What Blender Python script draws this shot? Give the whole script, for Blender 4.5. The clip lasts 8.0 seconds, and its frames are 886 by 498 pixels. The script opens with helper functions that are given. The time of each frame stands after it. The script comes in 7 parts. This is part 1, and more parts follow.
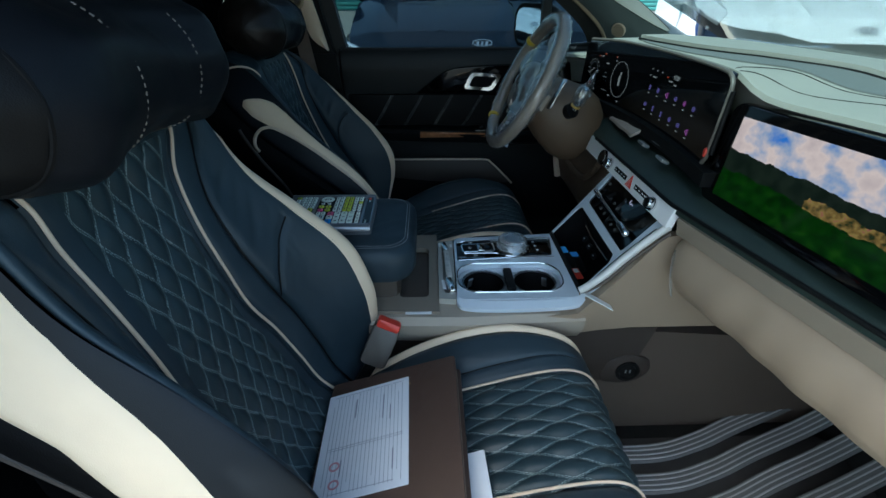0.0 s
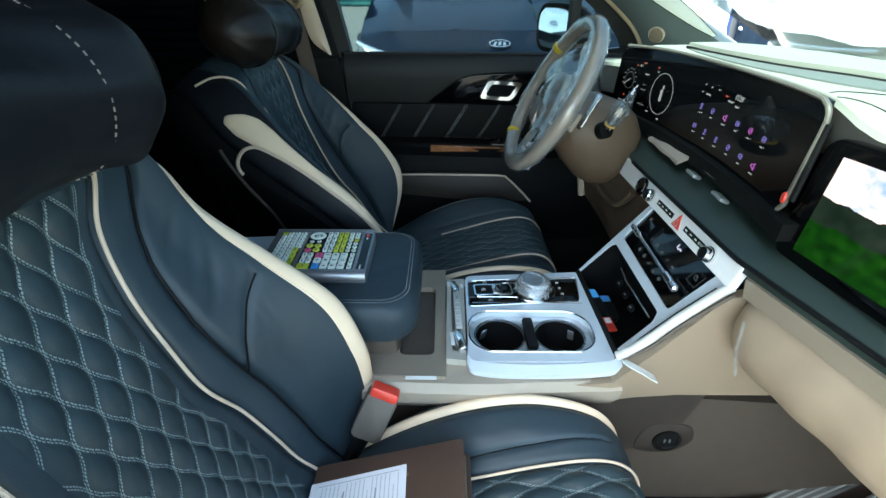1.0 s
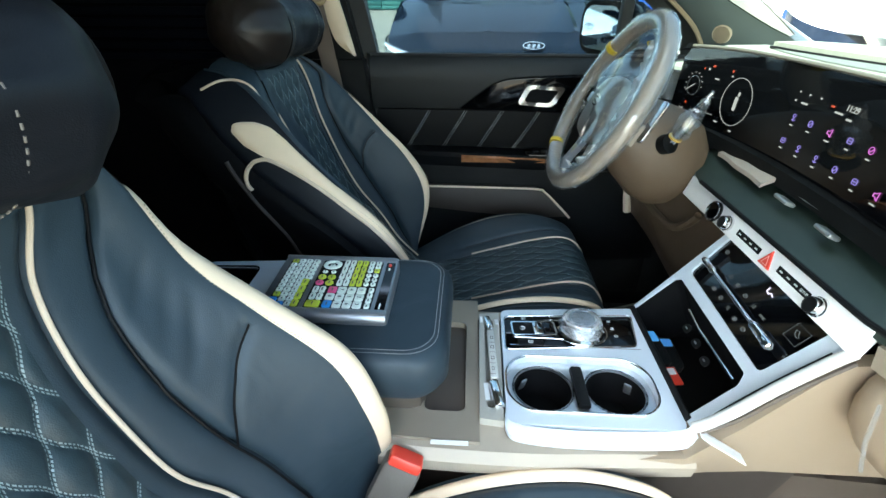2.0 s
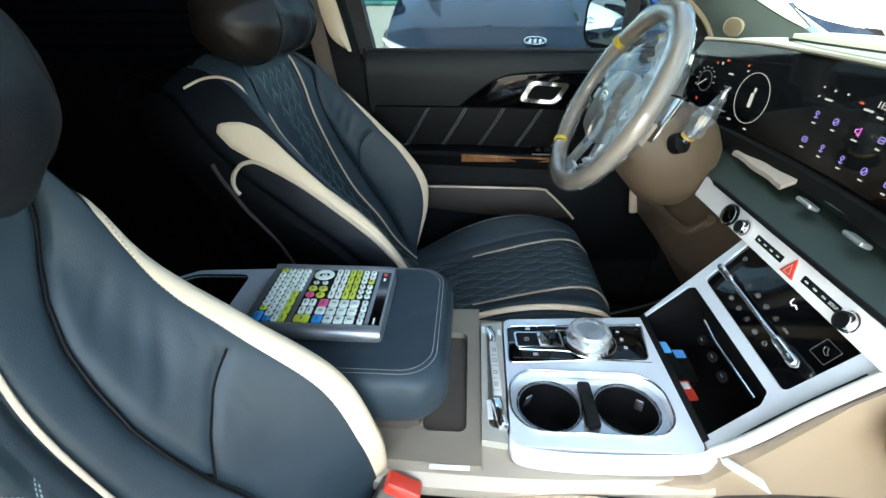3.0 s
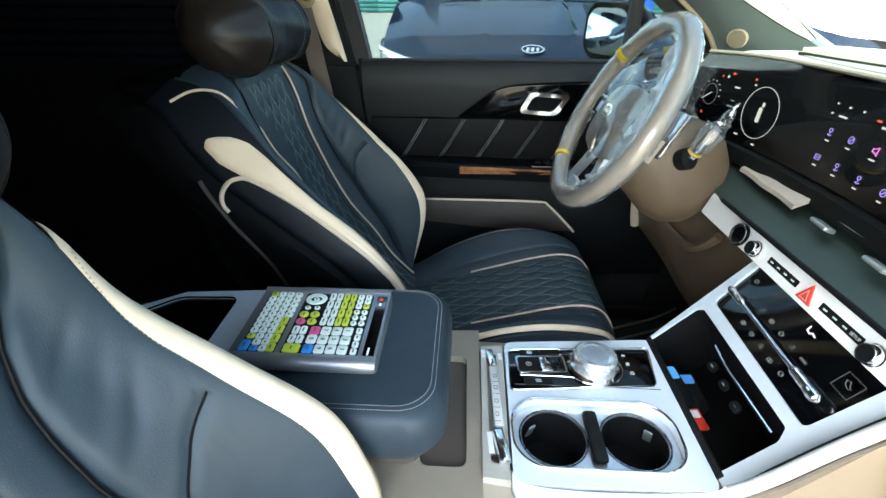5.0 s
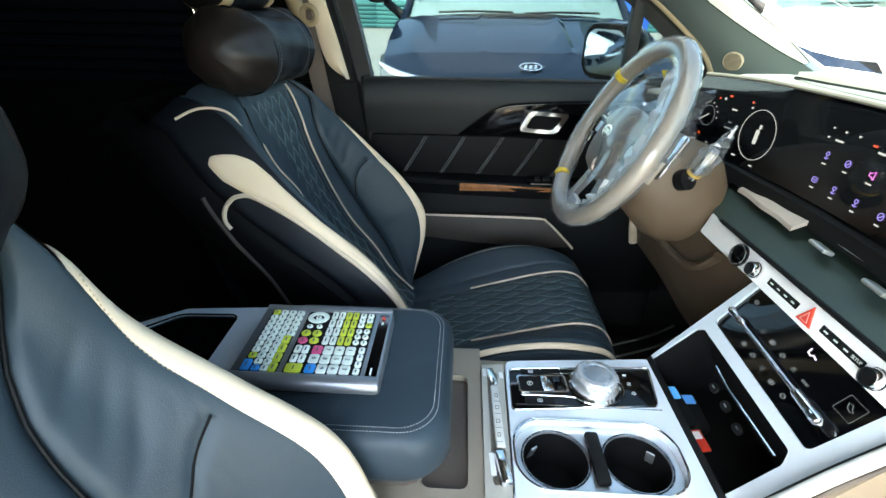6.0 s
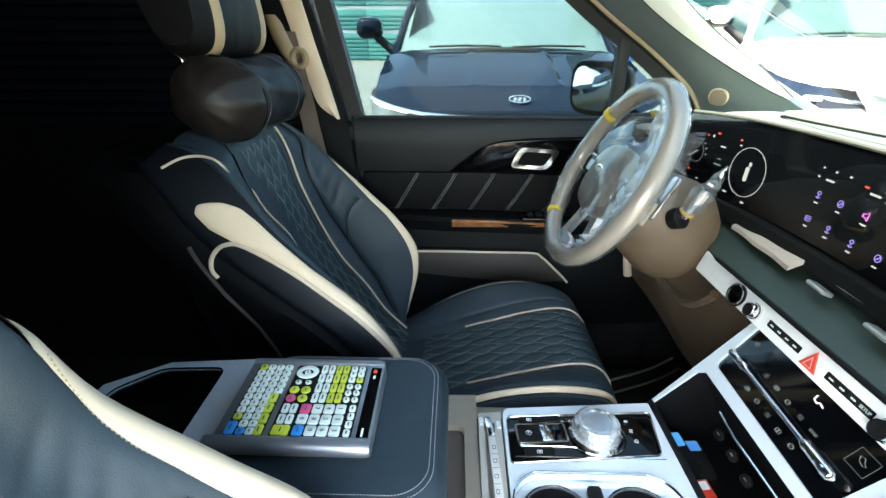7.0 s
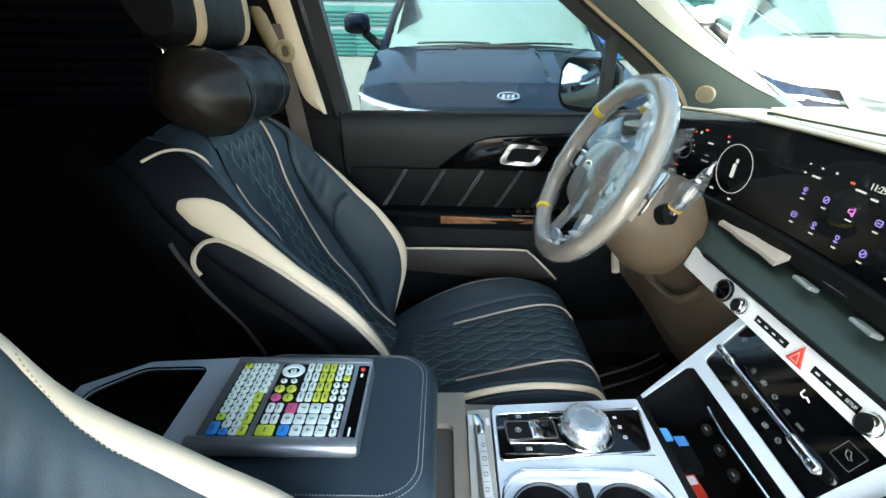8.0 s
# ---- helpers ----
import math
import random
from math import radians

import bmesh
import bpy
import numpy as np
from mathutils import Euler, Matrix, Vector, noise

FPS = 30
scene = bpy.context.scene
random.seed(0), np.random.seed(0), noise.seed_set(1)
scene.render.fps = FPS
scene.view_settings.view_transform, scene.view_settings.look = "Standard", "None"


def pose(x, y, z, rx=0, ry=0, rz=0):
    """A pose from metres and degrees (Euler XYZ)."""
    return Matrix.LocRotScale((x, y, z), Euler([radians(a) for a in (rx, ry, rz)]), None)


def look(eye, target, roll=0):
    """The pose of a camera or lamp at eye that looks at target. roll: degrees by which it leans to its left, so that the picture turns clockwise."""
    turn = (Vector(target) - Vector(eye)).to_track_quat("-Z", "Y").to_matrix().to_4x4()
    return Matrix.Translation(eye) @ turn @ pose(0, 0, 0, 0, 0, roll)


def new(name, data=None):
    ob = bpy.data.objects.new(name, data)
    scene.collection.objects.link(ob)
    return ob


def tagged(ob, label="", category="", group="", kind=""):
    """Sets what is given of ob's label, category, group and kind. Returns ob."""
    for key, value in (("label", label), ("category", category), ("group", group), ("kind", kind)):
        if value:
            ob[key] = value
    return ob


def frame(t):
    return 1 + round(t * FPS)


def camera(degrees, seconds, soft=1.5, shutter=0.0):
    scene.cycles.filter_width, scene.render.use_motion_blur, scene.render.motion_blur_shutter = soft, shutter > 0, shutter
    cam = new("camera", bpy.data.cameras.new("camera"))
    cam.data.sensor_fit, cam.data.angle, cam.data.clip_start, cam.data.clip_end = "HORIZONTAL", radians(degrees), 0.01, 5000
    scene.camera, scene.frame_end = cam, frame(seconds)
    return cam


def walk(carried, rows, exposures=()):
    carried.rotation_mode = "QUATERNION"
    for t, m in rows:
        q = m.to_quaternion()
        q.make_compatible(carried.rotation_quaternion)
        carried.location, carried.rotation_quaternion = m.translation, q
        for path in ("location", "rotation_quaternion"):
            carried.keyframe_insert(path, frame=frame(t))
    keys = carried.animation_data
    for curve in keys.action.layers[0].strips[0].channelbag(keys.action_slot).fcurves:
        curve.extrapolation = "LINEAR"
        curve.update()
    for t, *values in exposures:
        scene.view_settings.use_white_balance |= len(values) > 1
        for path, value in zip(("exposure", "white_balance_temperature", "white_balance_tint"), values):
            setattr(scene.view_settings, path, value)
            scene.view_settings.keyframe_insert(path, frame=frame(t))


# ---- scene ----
# camera
cam = camera(88.6, 8.0)
PATH = [
    (0, (0.005, -0.896, 1.303), (0.061, 0.838, 0.308), 0.2),
    (0.5, (0.03, -0.805, 1.306), (-0.019, 0.919, 0.294), -0.4),
    (1, (0.013, -0.719, 1.308), (0.018, 1.009, 0.301), 0.5),
    (1.5, (-0.008, -0.629, 1.284), (0.011, 1.094, 0.269), 0.6),
    (2, (-0.007, -0.585, 1.286), (-0.103, 1.147, 0.29), 0.2),
    (3.5, (-0.008, -0.515, 1.276), (-0.104, 1.206, 0.262), -0.2),
    (4, (-0.01, -0.497, 1.278), (-0.097, 1.225, 0.266), -0.1),
    (4.5, (-0.01, -0.494, 1.283), (-0.09, 1.239, 0.287), 0.0),
    (5.8, (-0.021, -0.5, 1.283), (-0.104, 1.248, 0.315), 1.0),
    (6, (-0.022, -0.494, 1.292), (-0.091, 1.271, 0.353), 0.9),
    (6.5, (-0.022, -0.478, 1.308), (-0.08, 1.327, 0.448), 0.3),
    (7, (-0.021, -0.467, 1.313), (-0.066, 1.349, 0.476), 0.2),
    (7.5, (-0.02, -0.462, 1.309), (-0.049, 1.356, 0.475), 0.3),
    (8, (-0.021, -0.46, 1.307), (-0.016, 1.353, 0.461), 0.8),
]
EXPOSURES = [(0, 2.0, 5850, -6), (0.3, 2.55, 6100, -8), (0.7, 3.15, 6450, -7), (1.1, 3.62, 6650, -5), (2.0, 4.13, 7150, -2), (3.5, 4.38, 7500, 2), (8, 4.55, 7500, 2)]
walk(cam, [(t, look(eye, target, roll)) for t, eye, target, roll in PATH], EXPOSURES)

# daylight: bright hazy sky, sun high on the passenger's side
SUN_ELEVATION, SUN_AZIMUTH = 62.0, 246.0   # azimuth from +y, clockwise seen from above
world = bpy.data.worlds.new("sky")
scene.world = world
world.use_nodes = True
wn = world.node_tree.nodes
sky = wn.new("ShaderNodeTexSky")
sky.sky_type = "NISHITA"
sky.sun_disc = False
sky.sun_elevation = radians(SUN_ELEVATION)
sky.sun_rotation = radians(SUN_AZIMUTH)
sky.dust_density = 3.0
world.node_tree.links.new(sky.outputs[0], wn["Background"].inputs[0])
wn["Background"].inputs[1].default_value = 0.15
sun_data = bpy.data.lights.new("sun", "SUN")
sun_data.energy, sun_data.angle, sun_data.color = 5.0, radians(1.0), (1.0, 0.95, 0.88)
sun = new("sun", sun_data)
az, el = radians(SUN_AZIMUTH), radians(SUN_ELEVATION)
sun.matrix_world = look((math.sin(az) * math.cos(el) * 30, math.cos(az) * math.cos(el) * 30, math.sin(el) * 30), (0, 0, 0))

# ---- materials ----
def shader(name):
    m = bpy.data.materials.new(name)
    m.use_nodes = True
    return m, m.node_tree.nodes, m.node_tree.links, m.node_tree.nodes["Principled BSDF"]


def mat(name, col, rough=0.5, metal=0.0, var=0.12, scale=30.0, bump=0.08, bscale=600.0, rvar=0.12, coat=0.0, spec=0.5, stain=None, stain_amount=0.0, stain_scale=6.0, transmission=0.0, alpha=1.0):
    """A plain surface with colour variation at two scales, uneven gloss and fine relief."""
    m, n, l, b = shader(name)
    tc = n.new("ShaderNodeTexCoord")
    big, fine = n.new("ShaderNodeTexNoise"), n.new("ShaderNodeTexNoise")
    big.inputs["Scale"].default_value, fine.inputs["Scale"].default_value = scale, bscale
    big.inputs["Detail"].default_value, fine.inputs["Detail"].default_value = 5, 2
    for q in (big, fine):
        l.new(tc.outputs["Object"], q.inputs["Vector"])
    mix = n.new("ShaderNodeMix")
    mix.data_type = "RGBA"
    mix.inputs[6].default_value = (*[max(0, c * (1 - var)) for c in col], 1)
    mix.inputs[7].default_value = (*[min(1, c * (1 + var)) for c in col], 1)
    add = n.new("ShaderNodeMath")
    add.operation = "MULTIPLY_ADD"
    l.new(fine.outputs[0], add.inputs[0])
    add.inputs[1].default_value = 0.4
    l.new(big.outputs[0], add.inputs[2])
    sub = n.new("ShaderNodeMath")
    sub.operation = "SUBTRACT"
    sub.use_clamp = True
    l.new(add.outputs[0], sub.inputs[0])
    sub.inputs[1].default_value = 0.2
    l.new(sub.outputs[0], mix.inputs[0])
    out = mix.outputs[2]
    if stain:
        st = n.new("ShaderNodeTexNoise")
        st.inputs["Scale"].default_value, st.inputs["Detail"].default_value = stain_scale, 8
        l.new(tc.outputs["Object"], st.inputs["Vector"])
        ramp = n.new("ShaderNodeMapRange")
        ramp.inputs[1].default_value, ramp.inputs[2].default_value = 0.52, 0.72
        ramp.inputs[4].default_value = stain_amount
        l.new(st.outputs[0], ramp.inputs[0])
        m2 = n.new("ShaderNodeMix")
        m2.data_type = "RGBA"
        l.new(ramp.outputs[0], m2.inputs[0])
        l.new(out, m2.inputs[6])
        m2.inputs[7].default_value = (*stain, 1)
        out = m2.outputs[2]
    l.new(out, b.inputs["Base Color"])
    rr = n.new("ShaderNodeMapRange")
    rr.inputs[3].default_value, rr.inputs[4].default_value = max(0.0, rough - rvar), min(1.0, rough + rvar)
    l.new(big.outputs[0], rr.inputs[0])
    l.new(rr.outputs[0], b.inputs["Roughness"])
    b.inputs["Metallic"].default_value = metal
    b.inputs["Coat Weight"].default_value = coat
    b.inputs["Coat Roughness"].default_value = 0.08
    b.inputs["Specular IOR Level"].default_value = spec
    b.inputs["Transmission Weight"].default_value = transmission
    b.inputs["Alpha"].default_value = alpha
    if bump:
        bp = n.new("ShaderNodeBump")
        bp.inputs["Strength"].default_value, bp.inputs["Distance"].default_value = bump, 0.002
        l.new(fine.outputs[0], bp.inputs["Height"])
        l.new(bp.outputs[0], b.inputs["Normal"])
    return m


def leather(name, col, rough=0.42, grain=0.14, spec=0.38):
    """Car leather: fine pebble grain, faint creases and slow tonal drift."""
    m, n, l, b = shader(name)
    tc = n.new("ShaderNodeTexCoord")
    vor, drift, crease = n.new("ShaderNodeTexVoronoi"), n.new("ShaderNodeTexNoise"), n.new("ShaderNodeTexNoise")
    vor.inputs["Scale"].default_value = 900
    drift.inputs["Scale"].default_value, drift.inputs["Detail"].default_value = 9, 4
    crease.inputs["Scale"].default_value, crease.inputs["Detail"].default_value, crease.inputs["Distortion"].default_value = 15, 1.5, 0.8
    for q in (vor, drift, crease):
        l.new(tc.outputs["Object"], q.inputs["Vector"])
    mix = n.new("ShaderNodeMix")
    mix.data_type = "RGBA"
    mix.inputs[6].default_value = (*[c * 0.85 for c in col], 1)
    mix.inputs[7].default_value = (*[min(1, c * 1.15) for c in col], 1)
    l.new(drift.outputs[0], mix.inputs[0])
    l.new(mix.outputs[2], b.inputs["Base Color"])
    b.inputs["Specular IOR Level"].default_value = spec
    rr = n.new("ShaderNodeMapRange")
    rr.inputs[3].default_value, rr.inputs[4].default_value = rough - 0.08, rough + 0.1
    l.new(crease.outputs[0], rr.inputs[0])
    l.new(rr.outputs[0], b.inputs["Roughness"])
    b1, b2 = n.new("ShaderNodeBump"), n.new("ShaderNodeBump")
    b1.inputs["Strength"].default_value, b1.inputs["Distance"].default_value = 0.40, 0.006
    b2.inputs["Strength"].default_value, b2.inputs["Distance"].default_value = grain, 0.001
    l.new(crease.outputs[0], b1.inputs["Height"])
    l.new(vor.outputs[0], b2.inputs["Height"])
    l.new(b1.outputs[0], b2.inputs["Normal"])
    l.new(b2.outputs[0], b.inputs["Normal"])
    return m


def quilted(name, col, thread):
    """Leather with paired rows of thread along the diamond seams, laid out in the UV map."""
    m = leather(name, col)
    n, l = m.node_tree.nodes, m.node_tree.links
    b = n["Principled BSDF"]
    base = b.inputs["Base Color"].links[0].from_socket
    uv = n.new("ShaderNodeUVMap")
    sep = n.new("ShaderNodeSeparateXYZ")
    l.new(uv.outputs[0], sep.inputs[0])

    def math_node(op, a, bval=None, clamp=False):
        q = n.new("ShaderNodeMath")
        q.operation, q.use_clamp = op, clamp
        for i, v in enumerate((a, bval)):
            if v is None:
                continue
            if isinstance(v, (int, float)):
                q.inputs[i].default_value = v
            else:
                l.new(v, q.inputs[i])
        return q.outputs[0]
    masks = []
    for across, along in ((0, 1), (1, 0)):
        fr = math_node("FRACT", math_node("ADD", sep.outputs[across], 0.5))
        d = math_node("ABSOLUTE", math_node("SUBTRACT", fr, 0.5))          # distance from the seam, in cells
        row = math_node("LESS_THAN", math_node("ABSOLUTE", math_node("SUBTRACT", d, 0.034)), 0.016)
        dash = math_node("GREATER_THAN", math_node("FRACT", math_node("MULTIPLY", sep.outputs[along], 11.0)), 0.34)
        masks.append(math_node("MULTIPLY", row, dash))
    mask = math_node("MAXIMUM", masks[0], masks[1])
    mix = n.new("ShaderNodeMix")
    mix.data_type = "RGBA"
    l.new(mask, mix.inputs[0])
    l.new(base, mix.inputs[6])
    mix.inputs[7].default_value = (*thread, 1)
    l.new(mix.outputs[2], b.inputs["Base Color"])
    return m


def glow(name, col, strength, rough=0.2):
    m, n, l, b = shader(name)
    b.inputs["Base Color"].default_value = (0.01, 0.01, 0.01, 1)
    b.inputs["Emission Color"].default_value = (*col, 1)
    b.inputs["Emission Strength"].default_value = strength
    b.inputs["Roughness"].default_value = rough
    return m


def thin_glass(name, tint=(1, 1, 1), gloss=0.08, rough=0.0, milk=0.0):
    """A pane: clear, with a weak mirror image of what stands before it."""
    m, n, l, b = shader(name)
    n.remove(b)
    out = n["Material Output"]
    tr, gl, mx, fr = n.new("ShaderNodeBsdfTransparent"), n.new("ShaderNodeBsdfGlossy"), n.new("ShaderNodeMixShader"), n.new("ShaderNodeLayerWeight")
    tr.inputs[0].default_value = (*tint, 1)
    gl.inputs["Roughness"].default_value = rough
    fr.inputs[0].default_value = 0.5
    cu = n.new("ShaderNodeMath")
    cu.operation = "POWER"
    l.new(fr.outputs["Facing"], cu.inputs[0])
    cu.inputs[1].default_value = 3.0
    sc = n.new("ShaderNodeMath")
    sc.operation = "MULTIPLY_ADD"
    l.new(cu.outputs[0], sc.inputs[0])
    sc.inputs[1].default_value, sc.inputs[2].default_value = 0.7, gloss
    l.new(sc.outputs[0], mx.inputs[0])
    l.new(tr.outputs[0], mx.inputs[1])
    l.new(gl.outputs[0], mx.inputs[2])
    if milk:
        df, m2 = n.new("ShaderNodeBsdfDiffuse"), n.new("ShaderNodeMixShader")
        df.inputs[0].default_value = (0.85, 0.88, 0.9, 1)
        m2.inputs[0].default_value = milk
        l.new(mx.outputs[0], m2.inputs[1])
        l.new(df.outputs[0], m2.inputs[2])
        l.new(m2.outputs[0], out.inputs[0])
    else:
        l.new(mx.outputs[0], out.inputs[0])
    return m


NAVY = leather("navy_leather", (0.0235, 0.0375, 0.0480), 0.45, spec=0.33)
NAVY_QUILT = quilted("navy_quilted_leather", (0.0205, 0.0355, 0.0425), (0.225, 0.28, 0.28))
CREAM_LEATHER = leather("cream_leather", (0.77, 0.60, 0.42), 0.5)
# stripe leather darkened to tan, the shade at the head restraint put into colour
SHADED_STRIPE = leather("shaded_stripe_leather", (0.42, 0.285, 0.16), 0.55)
PIPING = leather("beige_piping", (0.64, 0.50, 0.37), 0.5)
BLACK_LEATHER = leather("black_leather", (0.0045, 0.0042, 0.0044), 0.50, spec=0.16)
BROWN_LEATHER = leather("dark_brown_leather", (0.014, 0.010, 0.008), 0.42)
DARK_NAVY = leather("blue_black_leather", (0.0042, 0.0056, 0.0085), 0.5, spec=0.25)
# seat backs taken near black, standing in for the shade behind them
SEAT_REAR = mat("shade_black_seat_vinyl", (0.003, 0.003, 0.0035), 0.6, spec=0.08, bump=0.2)
THREAD = mat("grey_thread", (0.35, 0.36, 0.36), 0.8, bump=0)
TAUPE = mat("taupe_plastic", (0.250, 0.205, 0.155), 0.5, var=0.08, bump=0.25, bscale=1400)
BROWN_TAUPE = mat("warm_brown_plastic", (0.120, 0.080, 0.050), 0.45, var=0.08, bump=0.25, bscale=1400)
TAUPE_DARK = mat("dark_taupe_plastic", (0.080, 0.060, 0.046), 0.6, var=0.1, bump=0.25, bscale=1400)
BEIGE = mat("beige_plastic", (0.31, 0.235, 0.165), 0.5, var=0.06, bump=0.2, bscale=1400)
# cream darkened below its own tone, the dash top's shade put into colour
CREAM = mat("shaded_cream_dash_vinyl", (0.34, 0.34, 0.295), 0.6, var=0.06, bump=0.3, bscale=1100)
PILLAR_TRIM = mat("grey_green_pillar_fabric", (0.085, 0.104, 0.108), 0.7, var=0.1, bump=0.3, bscale=900)
# lit copy of the pillar trim: sunlight painted as a paler tone
SUNLIT_TRIM = mat("sunlit_pillar_trim", (0.80, 0.79, 0.74), 0.5, var=0.04, bump=0.1, bscale=900)
GREY_TRIM = mat("grey_soft_trim", (0.16, 0.175, 0.165), 0.6, var=0.08, bump=0.3, bscale=1200)
BLACK_SOFT = mat("black_soft_plastic", (0.0045, 0.0048, 0.0052), 0.55, spec=0.18, bump=0.3, bscale=1200)
DOOR_SOFT = mat("charcoal_door_vinyl", (0.0088, 0.0102, 0.0110), 0.42, spec=0.30, bump=0.3, bscale=1200)
PIANO = mat("piano_black", (0.002, 0.002, 0.0024), 0.07, bump=0.0, rvar=0.03, coat=0.05, spec=0.28)
SHELF = mat("dark_green_grey_shelf", (0.020, 0.032, 0.027), 0.36, bump=0.25, bscale=1300)
CHROME = mat("chrome", (0.78, 0.78, 0.78), 0.1, 1.0, var=0.05, bump=0.0, rvar=0.05)
SATIN = mat("satin_silver", (0.62, 0.63, 0.65), 0.33, 0.9, var=0.06, bump=0.05)
FILM_SILVER = mat("film_covered_silver", (0.63, 0.68, 0.73), 0.32, 0.15, var=0.05, scale=14, bump=0.03, bscale=90)
DIAL_SILVER = mat("film_covered_dial", (0.88, 0.89, 0.90), 0.14, 0.75, var=0.05, bump=1.0, bscale=160)
FILM_WHITE = mat("film_covered_white_strip", (0.80, 0.79, 0.78), 0.4, 0.0, var=0.06, bump=0.05)
DARK_WELL = mat("black_well", (0.003, 0.003, 0.0035), 0.75, bump=0.1, spec=0.15)
SCREEN = mat("dark_screen_glass", (0.0018, 0.0020, 0.0026), 0.04, bump=0.0, rvar=0.01, coat=0.0, spec=0.5)
CARPET = mat("black_carpet", (0.006, 0.006, 0.006), 0.95, bump=0.6, bscale=700)
MAT_DARK = mat("floor_mat_pile", (0.035, 0.033, 0.033), 0.95, bump=0.8, bscale=500, var=0.3)
MAT_RIB = mat("floor_mat_grey_rib", (0.13, 0.13, 0.13), 0.9, bump=0.8, bscale=400, var=0.25, scale=80)
# headliner, out of view, kept dark so that it bounces little light
HEADLINER = mat("headliner_fabric", (0.10, 0.10, 0.095), 0.95, bump=0.3, bscale=900)
# black trim set below real plastic, the unlit rear put into its colour
REAR_DARK = mat("shade_black_rear_trim", (0.003, 0.003, 0.004), 0.8, bump=0.1, spec=0.08)
RUBBER = mat("black_rubber_seal", (0.010, 0.010, 0.010), 0.6, bump=0.2)
WHITE_PLASTIC = mat("white_plastic", (0.72, 0.72, 0.70), 0.4, bump=0.05)
RED_PLASTIC = mat("red_plastic", (0.65, 0.05, 0.03), 0.35, bump=0.0)
YELLOW_TAPE = mat("yellow_tape", (0.62, 0.42, 0.03), 0.5, bump=0.1)
PAPER = mat("white_paper", (0.78, 0.79, 0.82), 0.75, var=0.03, bump=0.05)
INK = mat("grey_ink", (0.30, 0.31, 0.36), 0.8, bump=0)
RED_INK = mat("red_ink", (0.62, 0.30, 0.34), 0.8, bump=0)
BOOK_COVER = leather("brown_leatherette_cover", (0.085, 0.052, 0.038), 0.5)
GOLD_INK = mat("dull_gold_foil", (0.30, 0.21, 0.10), 0.4, 0.6, bump=0)
# strong colour variation paints in the bright streaks that the gloss would reflect
WOOD = mat("streak_painted_copper_trim", (0.42, 0.18, 0.08), 0.20, 0.4, var=0.75, scale=45, coat=0.6, bump=0)
ASPHALT = mat("grey_concrete_paving", (0.085, 0.087, 0.085), 0.9, var=0.2, scale=3, bump=0.5, bscale=90, stain=(0.055, 0.055, 0.053), stain_amount=0.6, stain_scale=0.6)
CAR_BLACK = mat("dark_blue_black_car_paint", (0.004, 0.007, 0.014), 0.05, 0.0, bump=0.0, rvar=0.0, var=0.03, coat=0.0, spec=0.13)
CAR_WHITE = mat("white_car_paint", (0.86, 0.87, 0.88), 0.25, bump=0.0, rvar=0.04, coat=0.8)
# raised base colour adds to the sky reflection in the car glass
CAR_TINT = mat("sky_toned_car_glass", (0.085, 0.125, 0.128), 0.05, bump=0.0, rvar=0.02, coat=0.0, spec=0.6)
DARK_LAMP = mat("dark_headlamp_glass", (0.006, 0.010, 0.018), 0.1, 0.0, var=0.5, scale=30, bump=0.0, spec=0.08)
# reflected sky painted as a pale teal base on the white cars' windscreens
SKY_SCREEN = mat("sky_painted_windscreen", (0.10, 0.15, 0.15), 0.1, bump=0.0, rvar=0.02, spec=0.3)
LAMP_GLASS = mat("headlamp_glass", (0.30, 0.32, 0.35), 0.12, 0.5, var=0.4, scale=40, bump=0.0)
SHUTTER = mat("green_painted_shutter", (0.035, 0.16, 0.15), 0.5, var=0.12, scale=4, bump=0.1, stain=(0.06, 0.12, 0.11), stain_amount=0.4, stain_scale=2)
WHITE_WALL = mat("white_painted_wall", (0.74, 0.75, 0.76), 0.8, var=0.06, scale=3, bump=0.15, bscale=120, stain=(0.5, 0.5, 0.5), stain_amount=0.35, stain_scale=1.5)
BLUE_SIGN = mat("blue_panel", (0.02, 0.12, 0.55), 0.45, bump=0)
PANE = thin_glass("window_pane", (0.33, 0.385, 0.395), 0.006)
# tint added to dim the sun on the dash top, which lies in shade
WINDSHIELD = thin_glass("sun_dimming_windshield", (0.40, 0.45, 0.46), 0.02)
FILM = thin_glass("clear_plastic_film", (0.95, 0.98, 1.0), 0.12, 0.10, 0.05)
FILM_WRAP = thin_glass("milky_plastic_wrap", (0.96, 0.985, 1.0), 0.09, 0.06, 0.045)
FILM_GATHER = thin_glass("gathered_plastic_wrap", (0.96, 0.985, 1.0), 0.20, 0.12, 0.28)
FILM_RIM = thin_glass("clear_plastic_rim_wrap", (0.97, 0.985, 1.0), 0.09, 0.12, 0.06)
MIRROR = mat("mirror_glass", (0.34, 0.42, 0.50), 0.02, 1.0, var=0.02, bump=0, rvar=0.01)

RIM_BEIGE = mat("grey_beige_rim", (0.12, 0.108, 0.092), 0.45, bump=0.15, bscale=1200)
SLOT_PALE = mat("pale_film_covered_tray", (0.40, 0.375, 0.32), 0.35, 0.1, var=0.06, bump=0.1, bscale=300)
BROWN_DARK = mat("dark_brown_plastic", (0.034, 0.025, 0.020), 0.55, var=0.1, bump=0.25, bscale=1400)
# paler copy of the taupe, sunlight painted on the passenger-side rim
SUNLIT_TAUPE = mat("sunlit_taupe_vinyl", (0.38, 0.32, 0.25), 0.5, var=0.06, bump=0.2, bscale=1300)
# ---- building helpers ----
PLACE = {}
FLOOR = 0.33


